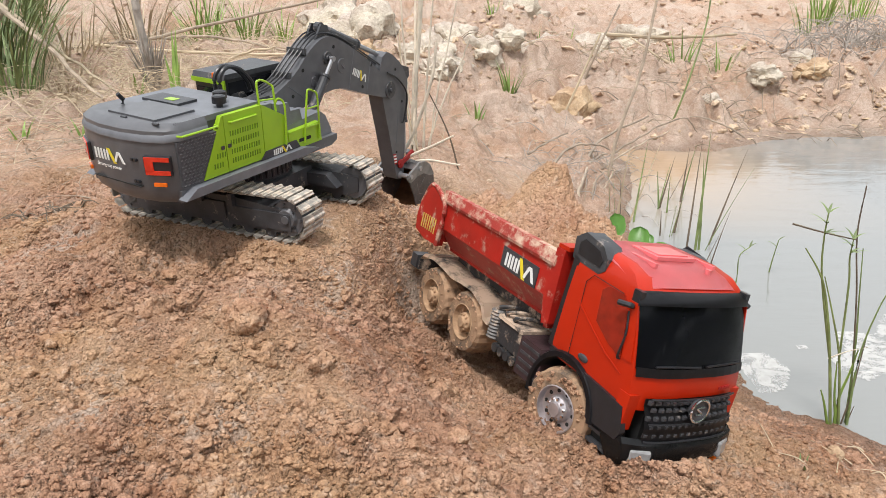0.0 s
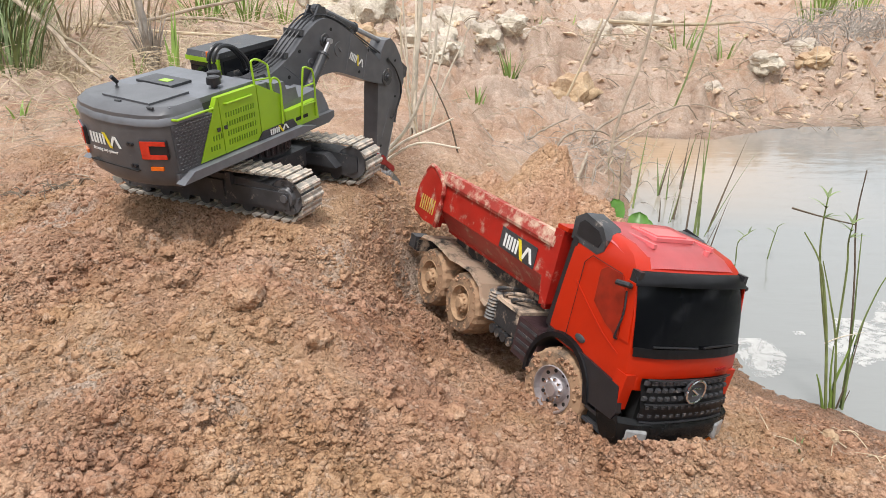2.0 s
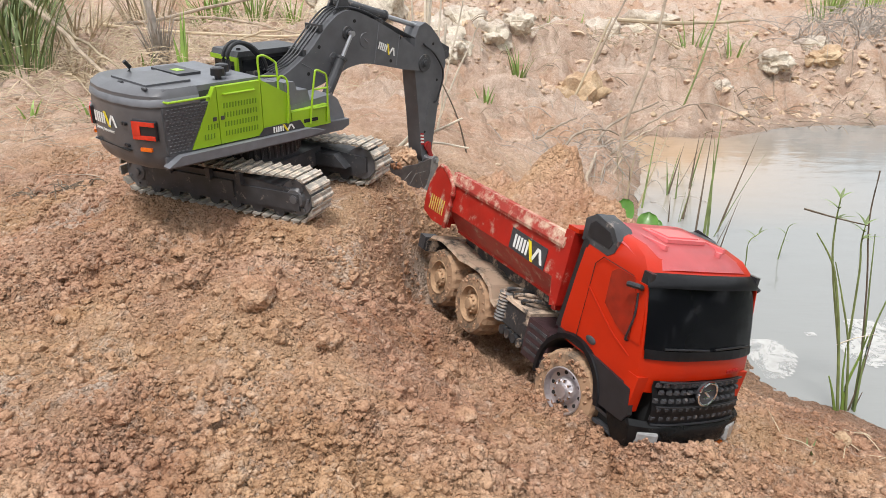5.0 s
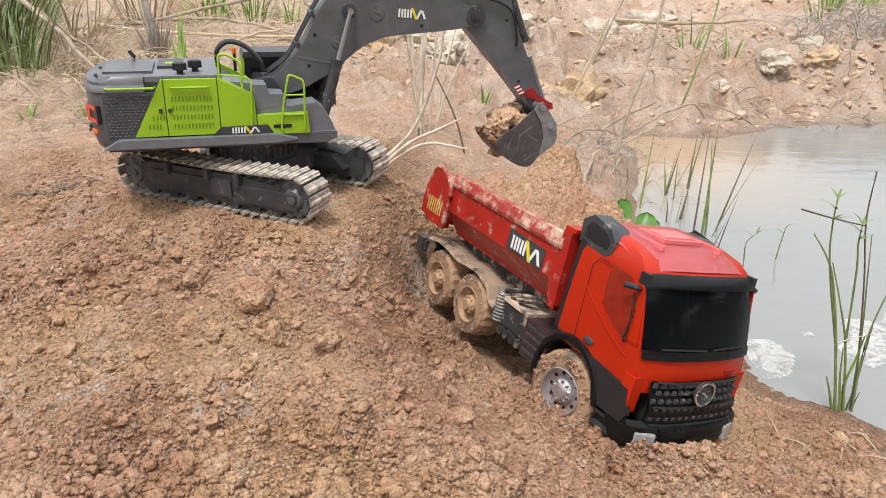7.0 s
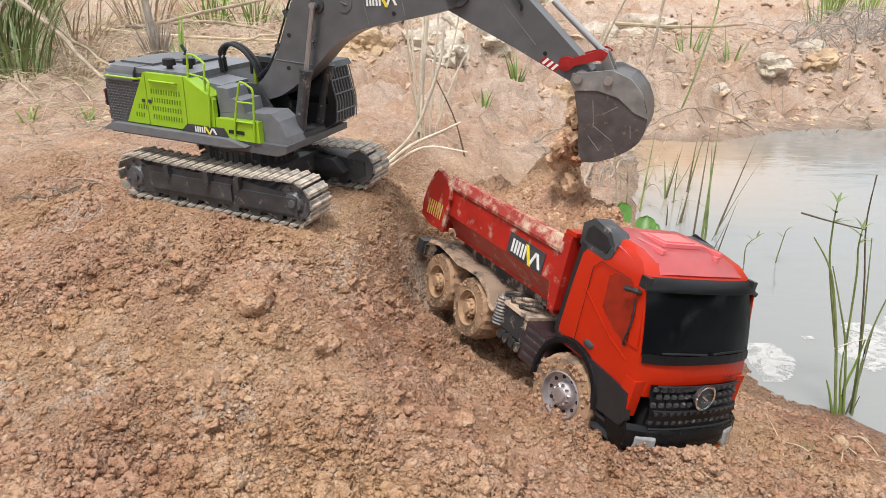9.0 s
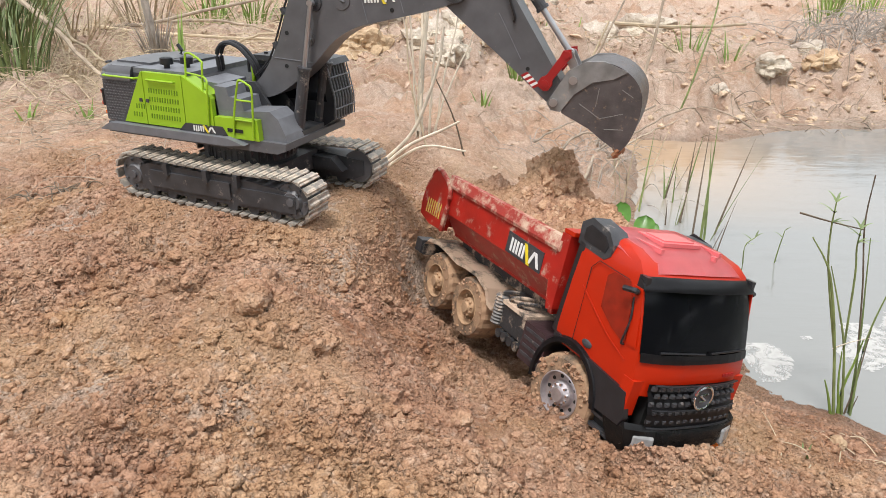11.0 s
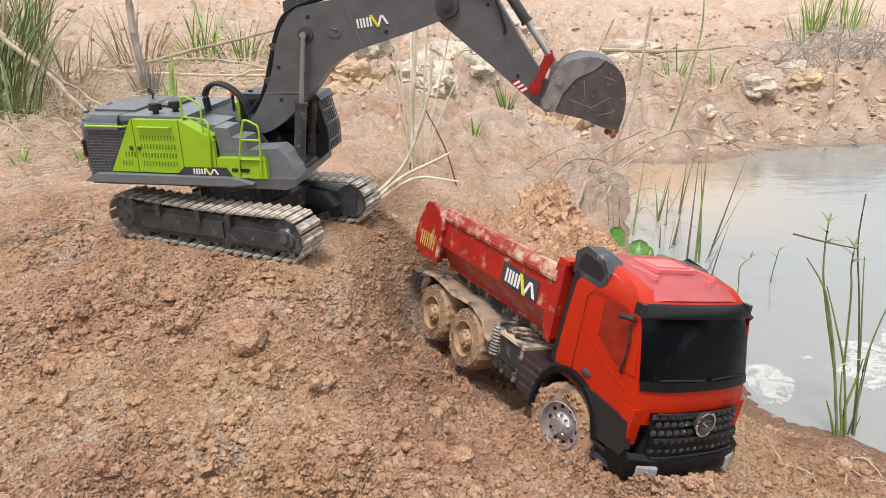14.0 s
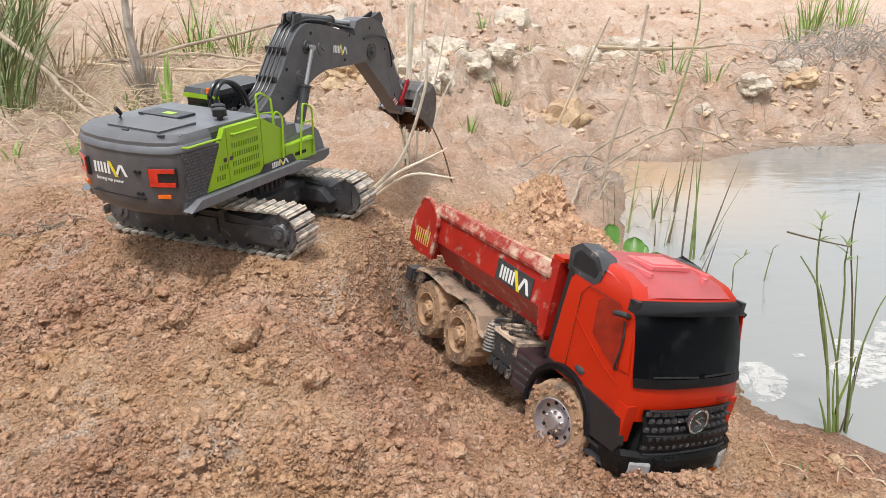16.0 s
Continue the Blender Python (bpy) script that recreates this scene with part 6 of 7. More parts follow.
for k, (x, y, r, fl, mt, lb) in enumerate((
        (0.17, 2.92, 0.085, 0.85, M_ROCK, "pale cream rock half sunk in the bank"),
        (0.52, 2.72, 0.110, 0.85, M_ROCKBROWN, "large ochre earth block on the bank"),
        (-0.02, 2.80, 0.120, 0.75, M_ROCK, "whitish crumbling rock on the bank"),
        (1.10, 2.82, 0.045, 1.1, M_ROCK, "small upright pale stone"),
        (-0.36, 3.22, 0.150, 0.7, M_ROCK, "broad pale rock in dry soil"),
        (0.50, 3.25, 0.100, 0.8, M_ROCK, "pale grey rock among dry grass"),
        (0.02, 2.62, 0.055, 0.8, M_ROCK, "small whitish stone on sand"),
        (1.38, 2.98, 0.060, 0.7, M_ROCK, "flat pale stone on the bank"),
        (1.62, 3.05, 0.075, 0.6, M_ROCKBROWN, "brown earth block at the bank"),
        (-0.30, 2.75, 0.105, 0.6, M_ROCKBROWN, "brown crumbling earth block"),
        (1.05, 3.9, 0.160, 0.6, M_ROCK, "pale rock block on the far bank"),
        (0.45, 4.1, 0.160, 0.6, M_ROCK, "pale rock farther off"),
        (-0.010, 2.56, 0.050, 0.8, M_ROCK, "whitish stone on the bank"),
        (-0.30, 3.05, 0.140, 0.8, M_ROCK, "broad crumbling pale rock in the bank"),
        (0.08, 3.20, 0.120, 0.8, M_ROCK, "pale crumbling rock in the bank"),
        (-0.46, 3.52, 0.160, 0.7, M_ROCK, "pale rock among dry stalks"),
        (-0.14, 3.35, 0.130, 0.8, M_ROCKBROWN, "ochre earth block on the bank"),
        (0.30, 3.02, 0.060, 0.8, M_ROCK, "small whitish stone on sand"),
        (0.72, 3.35, 0.110, 0.7, M_ROCK, "pale rock on the far bank"),
        (1.75, 3.4, 0.100, 0.7, M_ROCK, "pale rock on the far bank"),
        (-0.206, 0.672, 0.021, 1.0, M_CLOD, "greyish lump of packed sand on the mound"),
        (0.515, 0.735, 0.010, 0.9, M_ROCKBROWN, "dark wet clod by the water"),
        (0.02, 0.565, 0.011, 0.7, M_CLOD, "rounded clod of sand"))):
    boulder(x, y, r, fl, k * 7 + 3, mt, lb)


# ---------------- plants and dead wood ----------------
M_BLADE = material("green_blade", (0.155, 0.205, 0.075), 0.55, 0, 0.45, 14, random_tint=0.25, dirt=0.25, dirt_color=(0.36, 0.31, 0.16), dirt_scale=9)
M_BLADELIGHT = material("light_green_blade", (0.22, 0.33, 0.07), 0.5, 0, 0.3, 12, random_tint=0.2)
M_REED = material("reed_stem", (0.20, 0.25, 0.09), 0.45, 0, 0.4, 25, dirt=0.25, dirt_color=(0.2, 0.14, 0.08), dirt_scale=20)
M_STRAW = material("dry_straw", (0.48, 0.39, 0.27), 0.7, 0, 0.3, 20, random_tint=0.25)
M_WOOD = material("weathered_twig", (0.36, 0.29, 0.22), 0.8, 0, 0.35, 30, 0.3, 200, random_tint=0.2)
M_GREYTWIG = material("grey_root", (0.36, 0.32, 0.28), 0.85, 0, 0.3, 30)
M_PALE = material("bleached_reed", (0.70, 0.62, 0.50), 0.8, 0, 0.25, 30, 0.3, 200, random_tint=0.15)
M_LEAF = material("fresh_leaf", (0.17, 0.38, 0.07), 0.35, 0, 0.2, 30, coat=0.2)
M_DEADSTEM = material("dark_dead_stem", (0.15, 0.115, 0.08), 0.7, 0, 0.3, 30)


def blade(bm, base, lean, length, width, bend, steps=7):
    """A grass blade: a tapered, folded, bent strip with thickness."""
    base = Vector(base)
    d = Vector((lean[0], lean[1], 1)).normalized()
    side = Vector((-d.y, d.x, 0.0))
    if side.length < 1e-3:
        side = Vector((1, 0, 0))
    side.normalize()
    out = Vector((lean[0], lean[1], 0))
    out = out.normalized() if out.length > 1e-3 else Vector((1, 0, 0))
    rows = []
    p = base.copy()
    for i in range(steps + 1):
        u = i / steps
        w = width * (1 - u ** 1.6) * (0.6 + 0.4 * min(1, u * 5)) * 0.5 + 0.0002
        nrm = out * (0.25 * w)
        rows.append([bm.verts.new(p - side * w), bm.verts.new(p + nrm * 1.2), bm.verts.new(p + side * w), bm.verts.new(p - nrm * 0.6)])
        d = (d + out * (bend / steps) - Vector((0, 0, bend * u * 1.2 / steps))).normalized()
        p = p + d * (length / steps)
    for a, b in zip(rows, rows[1:]):
        for j in range(4):
            bm.faces.new((a[j], a[(j + 1) % 4], b[(j + 1) % 4], b[j]))


def tuft(name, x, y, n, length, width, mat, seed, label, spread_=0.03, lean=0.35, bend=0.6, category="grass", z=None):
    rnd = random.Random(seed)
    bm = B()
    for k in range(n):
        a = rnd.uniform(0, 6.283)
        r = spread_ * math.sqrt(rnd.random())
        q = lean * rnd.uniform(0.2, 1.2)
        bx, by = math.cos(a) * r, math.sin(a) * r
        a2 = a + rnd.uniform(-0.7, 0.7)
        blade(bm, (bx, by, -0.01), (math.cos(a2) * q, math.sin(a2) * q), length * rnd.uniform(0.5, 1.1), width * rnd.uniform(0.7, 1.2), bend * rnd.uniform(0.3, 1.3))
    ob = part(name, bm, mat)
    ob.matrix_world = Matrix.Translation((x, y, ground_z(x, y) if z is None else z))
    return tagged(ob, label, category)


def stem(name, pts, r, r2, mat, label, category="dead stem", steps=5, wob=0.0, seed=0):
    rnd = random.Random(seed)
    pp = curve_points(pts, steps)
    if wob:
        pp = [p + Vector((rnd.uniform(-wob, wob), rnd.uniform(-wob, wob), rnd.uniform(-wob, wob))) for p in pp]
    bm = B()
    o = pp[0]
    tube(bm, [p - o for p in pp], r, 7, r2)
    ob = part(name, bm, mat, smooth=True)
    ob.matrix_world = Matrix.Translation(o)
    return tagged(ob, label, category)


# tall green grass on the high ground behind the excavator
for k, (x, y, n, ln, m, lb) in enumerate((
        (-1.34, 2.23, 34, 0.52, M_BLADE, "tall green grass clump with arching blades"), (-1.50, 2.45, 40, 0.55, M_BLADE, "dense tall green grass clump"),
        (-1.62, 2.15, 30, 0.50, M_BLADE, "tall green grass clump on the bank"), (-1.40, 2.75, 26, 0.42, M_STRAW, "dry straw-coloured grass clump"),
        (-1.20, 2.95, 22, 0.34, M_STRAW, "dry straw-coloured grass clump"), (-1.75, 2.9, 34, 0.6, M_BLADE, "tall green grass clump on the bank"),
        (-1.05, 3.3, 24, 0.36, M_BLADELIGHT, "light green weeds on dry soil"), (-0.86, 3.25, 16, 0.22, M_BLADELIGHT, "light green weeds on dry soil"),
        (-1.28, 2.42, 22, 0.30, M_STRAW, "dry collapsed grass on bare soil"), (-1.9, 3.4, 40, 0.7, M_BLADE, "tall green grass clump on the bank"), (-2.3, 3.8, 40, 0.7, M_STRAW, "dry tall grass clump"))):
    tuft("grass_clump", x, y, int(n * 2.4), ln, 0.0075, m, 40 + k, lb, 0.09, 0.34, 0.8)
for k, (x, y, n, ln, sp) in enumerate(((0.262, 2.50, 15, 0.13, 0.02), (-0.68, 3.25, 14, 0.22, 0.03), (-0.60, 3.6, 10, 0.16, 0.03), (0.50, 3.5, 12, 0.15, 0.03), (1.06, 3.1, 9, 0.18, 0.04), (1.24, 3.1, 9, 0.16, 0.04), (2.36, 4.55, 30, 0.36, 0.07), (2.55, 4.8, 30, 0.42, 0.08), (0.30, 3.9, 12, 0.16, 0.04), (-1.0, 2.35, 6, 0.10, 0.02), (-0.95, 1.85, 7, 0.07, 0.02), (-1.05, 1.75, 6, 0.06, 0.02), (0.12, 2.1, 5, 0.07, 0.02), (0.62, 3.4, 8, 0.12, 0.04), (2.9, 5.0, 26, 0.4, 0.1))):
    tuft("grass_tuft", x, y, n, ln, 0.010, M_BLADELIGHT, 80 + k, "yellowish green grass tuft on the bank", sp, 0.3, 0.4)
tuft("green_sprout", -0.83, 2.25, 4, 0.28, 0.022, M_BLADELIGHT, 7, "single broad green grass blade", 0.01, 0.15, 0.1)
tuft("green_sprout", -0.553, 0.80, 5, 0.018, 0.007, M_LEAF, 9, "tiny green seedling in the sand", 0.004, 0.6, 0.4, "seedling")
tuft("green_sprout", 0.455, 0.70, 4, 0.030, 0.004, M_BLADE, 19, "small grass shoot in wet sand", 0.006, 0.9, 0.4, "grass")

# dead stalks and sticks
for k, (dx, lean, h, r) in enumerate(((-0.016, -0.02, 0.50, 0.0030), (0.012, 0.035, 0.46, 0.0034), (0.024, 0.075, 0.40, 0.0026), (-0.008, 0.015, 0.55, 0.0036), (0.004, -0.055, 0.36, 0.0024), (0.016, 0.11, 0.30, 0.0030))):
    x, y = -0.046 + dx, 1.655 + 0.012 * (k % 3)
    stem("bleached_reed", [(x, y, 0.14), (x + lean * 0.3, y, 0.14 + h * 0.4), (x + lean * 0.8, y + 0.01, 0.14 + h * 0.8), (x + lean, y, 0.14 + h)], r, r * 0.4, M_PALE, "bleached fibrous reed standing in sand", "dead reed", wob=0.0015, seed=60 + k)
stem("dead_stalk", [(-0.965, 2.42, 0.16), (-0.972, 2.42, 0.34), (-0.985, 2.43, 0.56), (-0.99, 2.45, 0.80)], 0.016, 0.010, M_GREYTWIG, "rough brown dead stalk standing upright", wob=0.004, seed=3)
tuft("stalk_base", -0.965, 2.42, 60, 0.20, 0.008, M_GREYTWIG, 33, "frayed grey base of a dead stalk", 0.02, 0.35, 0.2, "dead grass")
stem("dead_stalk", [(-0.052, 1.66, 0.10), (-0.055, 1.66, 0.22), (-0.048, 1.66, 0.36), (-0.030, 1.67, 0.55)], 0.0085, 0.0060, M_PALE, "pale peeling dead stalk", wob=0.002, seed=4)
stem("dead_stalk", [(-0.020, 1.60, 0.10), (-0.045, 1.60, 0.20), (-0.075, 1.60, 0.33), (-0.08, 1.62, 0.46)], 0.0025, 0.0015, M_STRAW, "thin dry stalk standing in sand")
stem("broken_reed", [(-0.135, 1.48, 0.16), (-0.06, 1.47, 0.24), (-0.01, 1.46, 0.37), (0.002, 1.46, 0.45)], 0.0045, 0.0025, M_PALE, "broken pale reed leaning over", "dead reed")
stem("broken_reed", [(-0.135, 1.48, 0.15), (-0.07, 1.45, 0.21), (0.0, 1.42, 0.25), (0.035, 1.41, 0.27)], 0.0045, 0.002, M_PALE, "broken pale reed leaning over", "dead reed")
stem("broken_reed", [(-0.12, 1.50, 0.15), (-0.04, 1.46, 0.205), (0.05, 1.44, 0.20)], 0.004, 0.002, M_PALE, "broken pale reed lying on sand", "dead reed")
stem("thin_twig", [(0.06, 1.65, 0.10), (0.03, 1.64, 0.22), (-0.02, 1.63, 0.33)], 0.0025, 0.0014, M_DEADSTEM, "thin dark twig in the sand", "twig")
stem("dead_stalk", [(0.50, 1.98, 0.0), (0.53, 2.0, 0.14), (0.58, 2.02, 0.30), (0.62, 2.06, 0.52)], 0.0055, 0.0038, M_WOOD, "weathered brown stalk by the water", wob=0.002, seed=8)
stem("dead_stalk", [(0.88, 2.60, 0.02), (0.93, 2.60, 0.20), (0.99, 2.65, 0.42), (1.0, 2.7, 0.6)], 0.004, 0.0025, M_REED, "thin reddish green stalk on the bank")
stem("dead_stalk", [(0.60, 2.9, 0.15), (0.66, 2.9, 0.3), (0.74, 2.95, 0.45)], 0.0060, 0.0035, M_WOOD, "leaning dead stalk on the bank")
stem("dead_stalk", [(0.46, 2.5, 0.10), (0.52, 2.5, 0.25), (0.57, 2.5, 0.38)], 0.005, 0.003, M_STRAW, "leaning pale stalk on the bank")
for k, (pts, r) in enumerate((
        ([(0.36, 1.75, 0.0), (0.42, 1.95, 0.04), (0.52, 2.15, 0.09), (0.70, 2.30, 0.13)], 0.0085),
        ([(0.36, 1.72, 0.0), (0.40, 1.84, 0.05), (0.46, 2.0, 0.06), (0.53, 2.12, 0.05)], 0.007),
        ([(0.30, 1.88, 0.05), (0.38, 1.98, 0.10), (0.45, 2.0, 0.11), (0.52, 2.04, 0.08)], 0.006),
        ([(0.22, 1.95, 0.06), (0.30, 2.0, 0.10), (0.40, 2.1, 0.12)], 0.006),
        ([(0.50, 2.05, 0.02), (0.62, 2.15, 0.06), (0.80, 2.35, 0.07)], 0.005),
        ([(0.56, 2.2, 0.02), (0.70, 2.28, 0.08), (0.86, 2.42, 0.10), (0.95, 2.5, 0.03)], 0.005),
        ([(0.42, 1.80, -0.01), (0.44, 1.86, 0.04), (0.50, 1.92, 0.05), (0.52, 1.86, 0.02)], 0.004),
        ([(0.46, 1.86, -0.01), (0.50, 1.90, 0.05), (0.56, 1.94, 0.03)], 0.0035),
        ([(1.15, 2.55, 0.0), (1.02, 2.60, 0.06), (0.92, 2.66, 0.05)], 0.005))):
    stem("driftwood_stick", pts, r * 0.75, r * 0.35, M_WOOD, "pale bare driftwood stick at the water's edge", "driftwood", wob=0.003, seed=k)
for k, (pts, r) in enumerate((
        ([(-1.48, 2.35, 0.56), (-1.25, 2.28, 0.40), (-1.08, 2.2, 0.26), (-0.98, 2.15, 0.20)], 0.013),
        ([(-1.45, 2.45, 0.50), (-1.2, 2.35, 0.33), (-1.0, 2.25, 0.22)], 0.010),
        ([(-1.55, 2.9, 0.30), (-1.15, 2.8, 0.34), (-0.75, 2.75, 0.42), (-0.35, 2.8, 0.50)], 0.012),
        ([(-1.35, 2.8, 0.33), (-0.95, 2.75, 0.30), (-0.60, 2.75, 0.29), (-0.30, 2.7, 0.33)], 0.010),
        ([(-1.3, 3.1, 0.32), (-0.9, 3.0, 0.33), (-0.6, 2.95, 0.28)], 0.011),
        ([(-0.85, 2.7, 0.22), (-0.72, 2.65, 0.30), (-0.58, 2.62, 0.33)], 0.009),
        ([(-1.6, 2.5, 0.3), (-1.45, 2.5, 0.5), (-1.42, 2.5, 0.7)], 0.016),
        ([(0.80, 3.6, 0.28), (1.15, 3.4, 0.28), (1.4, 3.35, 0.30)], 0.015),
        ([(0.1, 3.9, 0.33), (0.35, 3.7, 0.31), (0.6, 3.6, 0.29)], 0.010),
        ([(1.1, 3.0, 0.14), (0.98, 3.1, 0.22), (0.86, 3.2, 0.30)], 0.009))):
    stem("fallen_stick", pts, r * 0.7, r * 0.35, M_STRAW if k % 2 else M_WOOD, "long dry stick lying across the bank", "stick", wob=0.004, seed=20 + k)


def tangle(name, cx, cy, sx, sy, n, h, r, mat, seed, label, length=0.3):
    """A tangle of thin roots or straw."""
    rnd = random.Random(seed)
    bm = B()
    for k in range(n):
        x, y = rnd.gauss(0, sx), rnd.gauss(0, sy)
        z = ground_z(cx + x, cy + y)
        a = rnd.uniform(0, 6.283)
        ln = length * rnd.uniform(0.4, 1.2)
        hh = h * rnd.random()
        pts = [(x, y, z - 0.005)]
        for j in range(1, 4):
            xx, yy = x + math.cos(a) * ln * j / 3, y + math.sin(a) * ln * j / 3
            a += rnd.uniform(-0.13, 0.13)
            pts.append((xx, yy, max(ground_z(cx + xx, cy + yy) + 0.003, z + hh * math.sin(j * 1.0))))
        tube(bm, curve_points(pts, 3), r * rnd.uniform(0.5, 1.2), 4, r * 0.3)
    ob = part(name, bm, mat)
    ob.matrix_world = Matrix.Translation((cx, cy, 0))
    return tagged(ob, label, "dry litter", kind="stuff")


tangle("root_tangle", 2.05, 3.50, 0.22, 0.18, 260, 0.16, 0.0026, M_GREYTWIG, 3, "tangle of bare grey roots and twigs", 0.34)
tangle("straw_litter", -1.15, 2.45, 0.36, 0.34, 1000, 0.07, 0.0014, M_STRAW, 5, "dry straw and fallen blades on the soil", 0.26)
tangle("straw_litter", -1.0, 1.75, 0.28, 0.22, 320, 0.02, 0.0013, M_WOOD, 6, "fine dry plant litter on pale soil", 0.12)
tangle("straw_litter", -0.75, 3.1, 0.5, 0.3, 420, 0.06, 0.0016, M_STRAW, 7, "dry straw and fallen blades on the soil", 0.3)
tangle("straw_litter", 0.48, 1.98, 0.12, 0.14, 90, 0.04, 0.0015, M_GREYTWIG, 8, "dry twigs at the water's edge", 0.16)
tangle("shore_twigs", 1.35, 2.75, 0.5, 0.14, 150, 0.04, 0.0022, M_WOOD, 14, "thin dead twigs on the far shore", 0.16)
tangle("straw_litter", 0.85, 3.2, 0.5, 0.25, 260, 0.04, 0.0016, M_STRAW, 9, "sparse dry twigs on the far bank", 0.25)
tangle("twig_pile", -0.72, 1.22, 0.035, 0.025, 26, 0.015, 0.0018, M_DEADSTEM, 10, "small heap of dark twigs", 0.06)
tangle("twig_litter", 0.50, 0.70, 0.05, 0.03, 16, 0.008, 0.0012, M_STRAW, 12, "thin dry twigs on wet sand", 0.07)
tangle("twig_litter", 0.05, 2.0, 0.25, 0.2, 50, 0.02, 0.0012, M_STRAW, 13, "thin dry twigs on sand", 0.14)
stem("thin_twig", [(-0.212, 0.700, 0.225), (-0.218, 0.698, 0.245), (-0.217, 0.697, 0.262)], 0.0008, 0.0005, M_STRAW, "thin pale straw sticking out of sand", "straw")


# reeds in the water
def reed_clump(x, y, stems, label, seed):
    rnd = random.Random(seed)
    root = empty("reed_clump", Matrix.Translation((x, y, WATER)), label, "reeds", "reeds in the pond")
    for k, (dx, dy, ln, lx, ly, w, mat) in enumerate(stems):
        bm = B()
        blade(bm, (dx, dy, -0.03), (lx, ly), ln, w, rnd.uniform(0.0, 0.12), 9)
        part("reed_blade", bm, mat, root)
    return root


def reed_stand():
    """The reeds that rise from the shallows beside the truck."""
    root = empty("reed_clump", Matrix.Translation((0.573, 0.835, WATER)), "green and brown reed clump at the water's edge", "reeds", "reeds in the pond")
    for pts, r, mat in (
            ([(-0.0023, 0.0, -0.0167), (-0.032, 0.0, 0.1267), (-0.0554, 0.0, 0.2127), (-0.0706, 0.0, 0.2455), (-0.0935, 0.0, 0.2774)], 0.0034, M_REED),
            ([(0.0103, 0.004, -0.0157), (-0.0129, 0.004, 0.1063), (-0.0364, 0.004, 0.177), (-0.059, 0.004, 0.2356)], 0.003, M_REED),
            ([(0.02, 0.008, -0.0127), (0.0069, 0.008, 0.122), (-0.0057, 0.008, 0.2089), (-0.0151, 0.008, 0.2742)], 0.0026, M_BLADE),
            ([(0.0191, 0.0, -0.0098), (0.0119, 0.0, 0.1087), (0.0222, 0.0, 0.1876), (0.0358, 0.0, 0.2293)], 0.0028, M_BLADE),
            ([(0.0096, 0.004, -0.0127), (0.0157, 0.004, 0.0505), (0.0165, 0.004, 0.1154), (0.0175, 0.004, 0.1597)], 0.0022, M_DEADSTEM),
            ([(0.0056, 0.008, -0.0227), (0.0004, 0.008, 0.0383), (0.0074, 0.008, 0.0855), (0.0116, 0.008, 0.122)], 0.0042, M_BLADELIGHT),
            ([(-0.0052, 0.0, -0.0147), (-0.0207, 0.0, 0.0342), (-0.0312, 0.0, 0.0607)], 0.0036, M_BLADELIGHT),
            ([(0.0157, 0.004, -0.0177), (0.0205, 0.004, 0.012), (0.0241, 0.004, 0.0314)], 0.0022, M_DEADSTEM),
            ([(0.0102, 0.008, -0.0207), (-0.0066, 0.008, 0.0479), (-0.0142, 0.008, 0.1039)], 0.0034, M_BLADELIGHT),
            ([(-0.0311, 0.0, 0.1114), (-0.0069, 0.0, 0.1222), (0.0204, 0.0, 0.1285)], 0.0016, M_PALE),
    ):
        bm = B()
        tube(bm, curve_points(pts, 5), r * 0.72, 7, r * 0.25)
        for v in bm.verts:
            v.co.y = v.co.y * 0.6
        part("reed_blade", bm, mat, root, smooth=True)
    return root


reed_stand()
for k, (x, y, n, h) in enumerate(((0.615, 1.52, 5, 0.25), (0.60, 1.42, 2, 0.14), (0.48, 1.72, 6, 0.22), (0.60, 1.80, 4, 0.18), (0.66, 1.88, 3, 0.18), (0.40, 1.95, 4, 0.14), (0.56, 1.62, 4, 0.11))):
    rnd = random.Random(50 + k)
    reed_clump(x, y, [(rnd.uniform(-0.03, 0.03), rnd.uniform(-0.02, 0.02), h * rnd.uniform(0.55, 1.15) + 0.03, rnd.uniform(-0.15, 0.40), rnd.uniform(-0.1, 0.2), rnd.uniform(0.004, 0.008), rnd.choice((M_REED, M_REED, M_BLADE, M_DEADSTEM, M_STRAW))) for _ in range(n)],
               "thin reeds standing in shallow water", k)


def leafy_sprig(x, y, pts, leaves, label):
    root = empty("leafy_sprig", Matrix.Translation((x, y, WATER)), label, "water plant", "sprigs in the pond")
    bm = B()
    tube(bm, curve_points(pts, 4), 0.0016, 6, 0.0009)
    part("stalk", bm, M_REED, root)
    for k in range(leaves):
        a = k * 2.4
        bm = B()
        q = (k % 3) * 0.35
        at = Vector(pts[-1]).lerp(Vector(pts[-2]), q)
        blade(bm, at, (math.cos(a) * (0.7 + q), math.sin(a) * (0.7 + q)), 0.018 + 0.010 * ((k * 7) % 4) / 4, 0.0038, 0.9, 5)
        part("leaf", bm, M_BLADE, root)
    return root


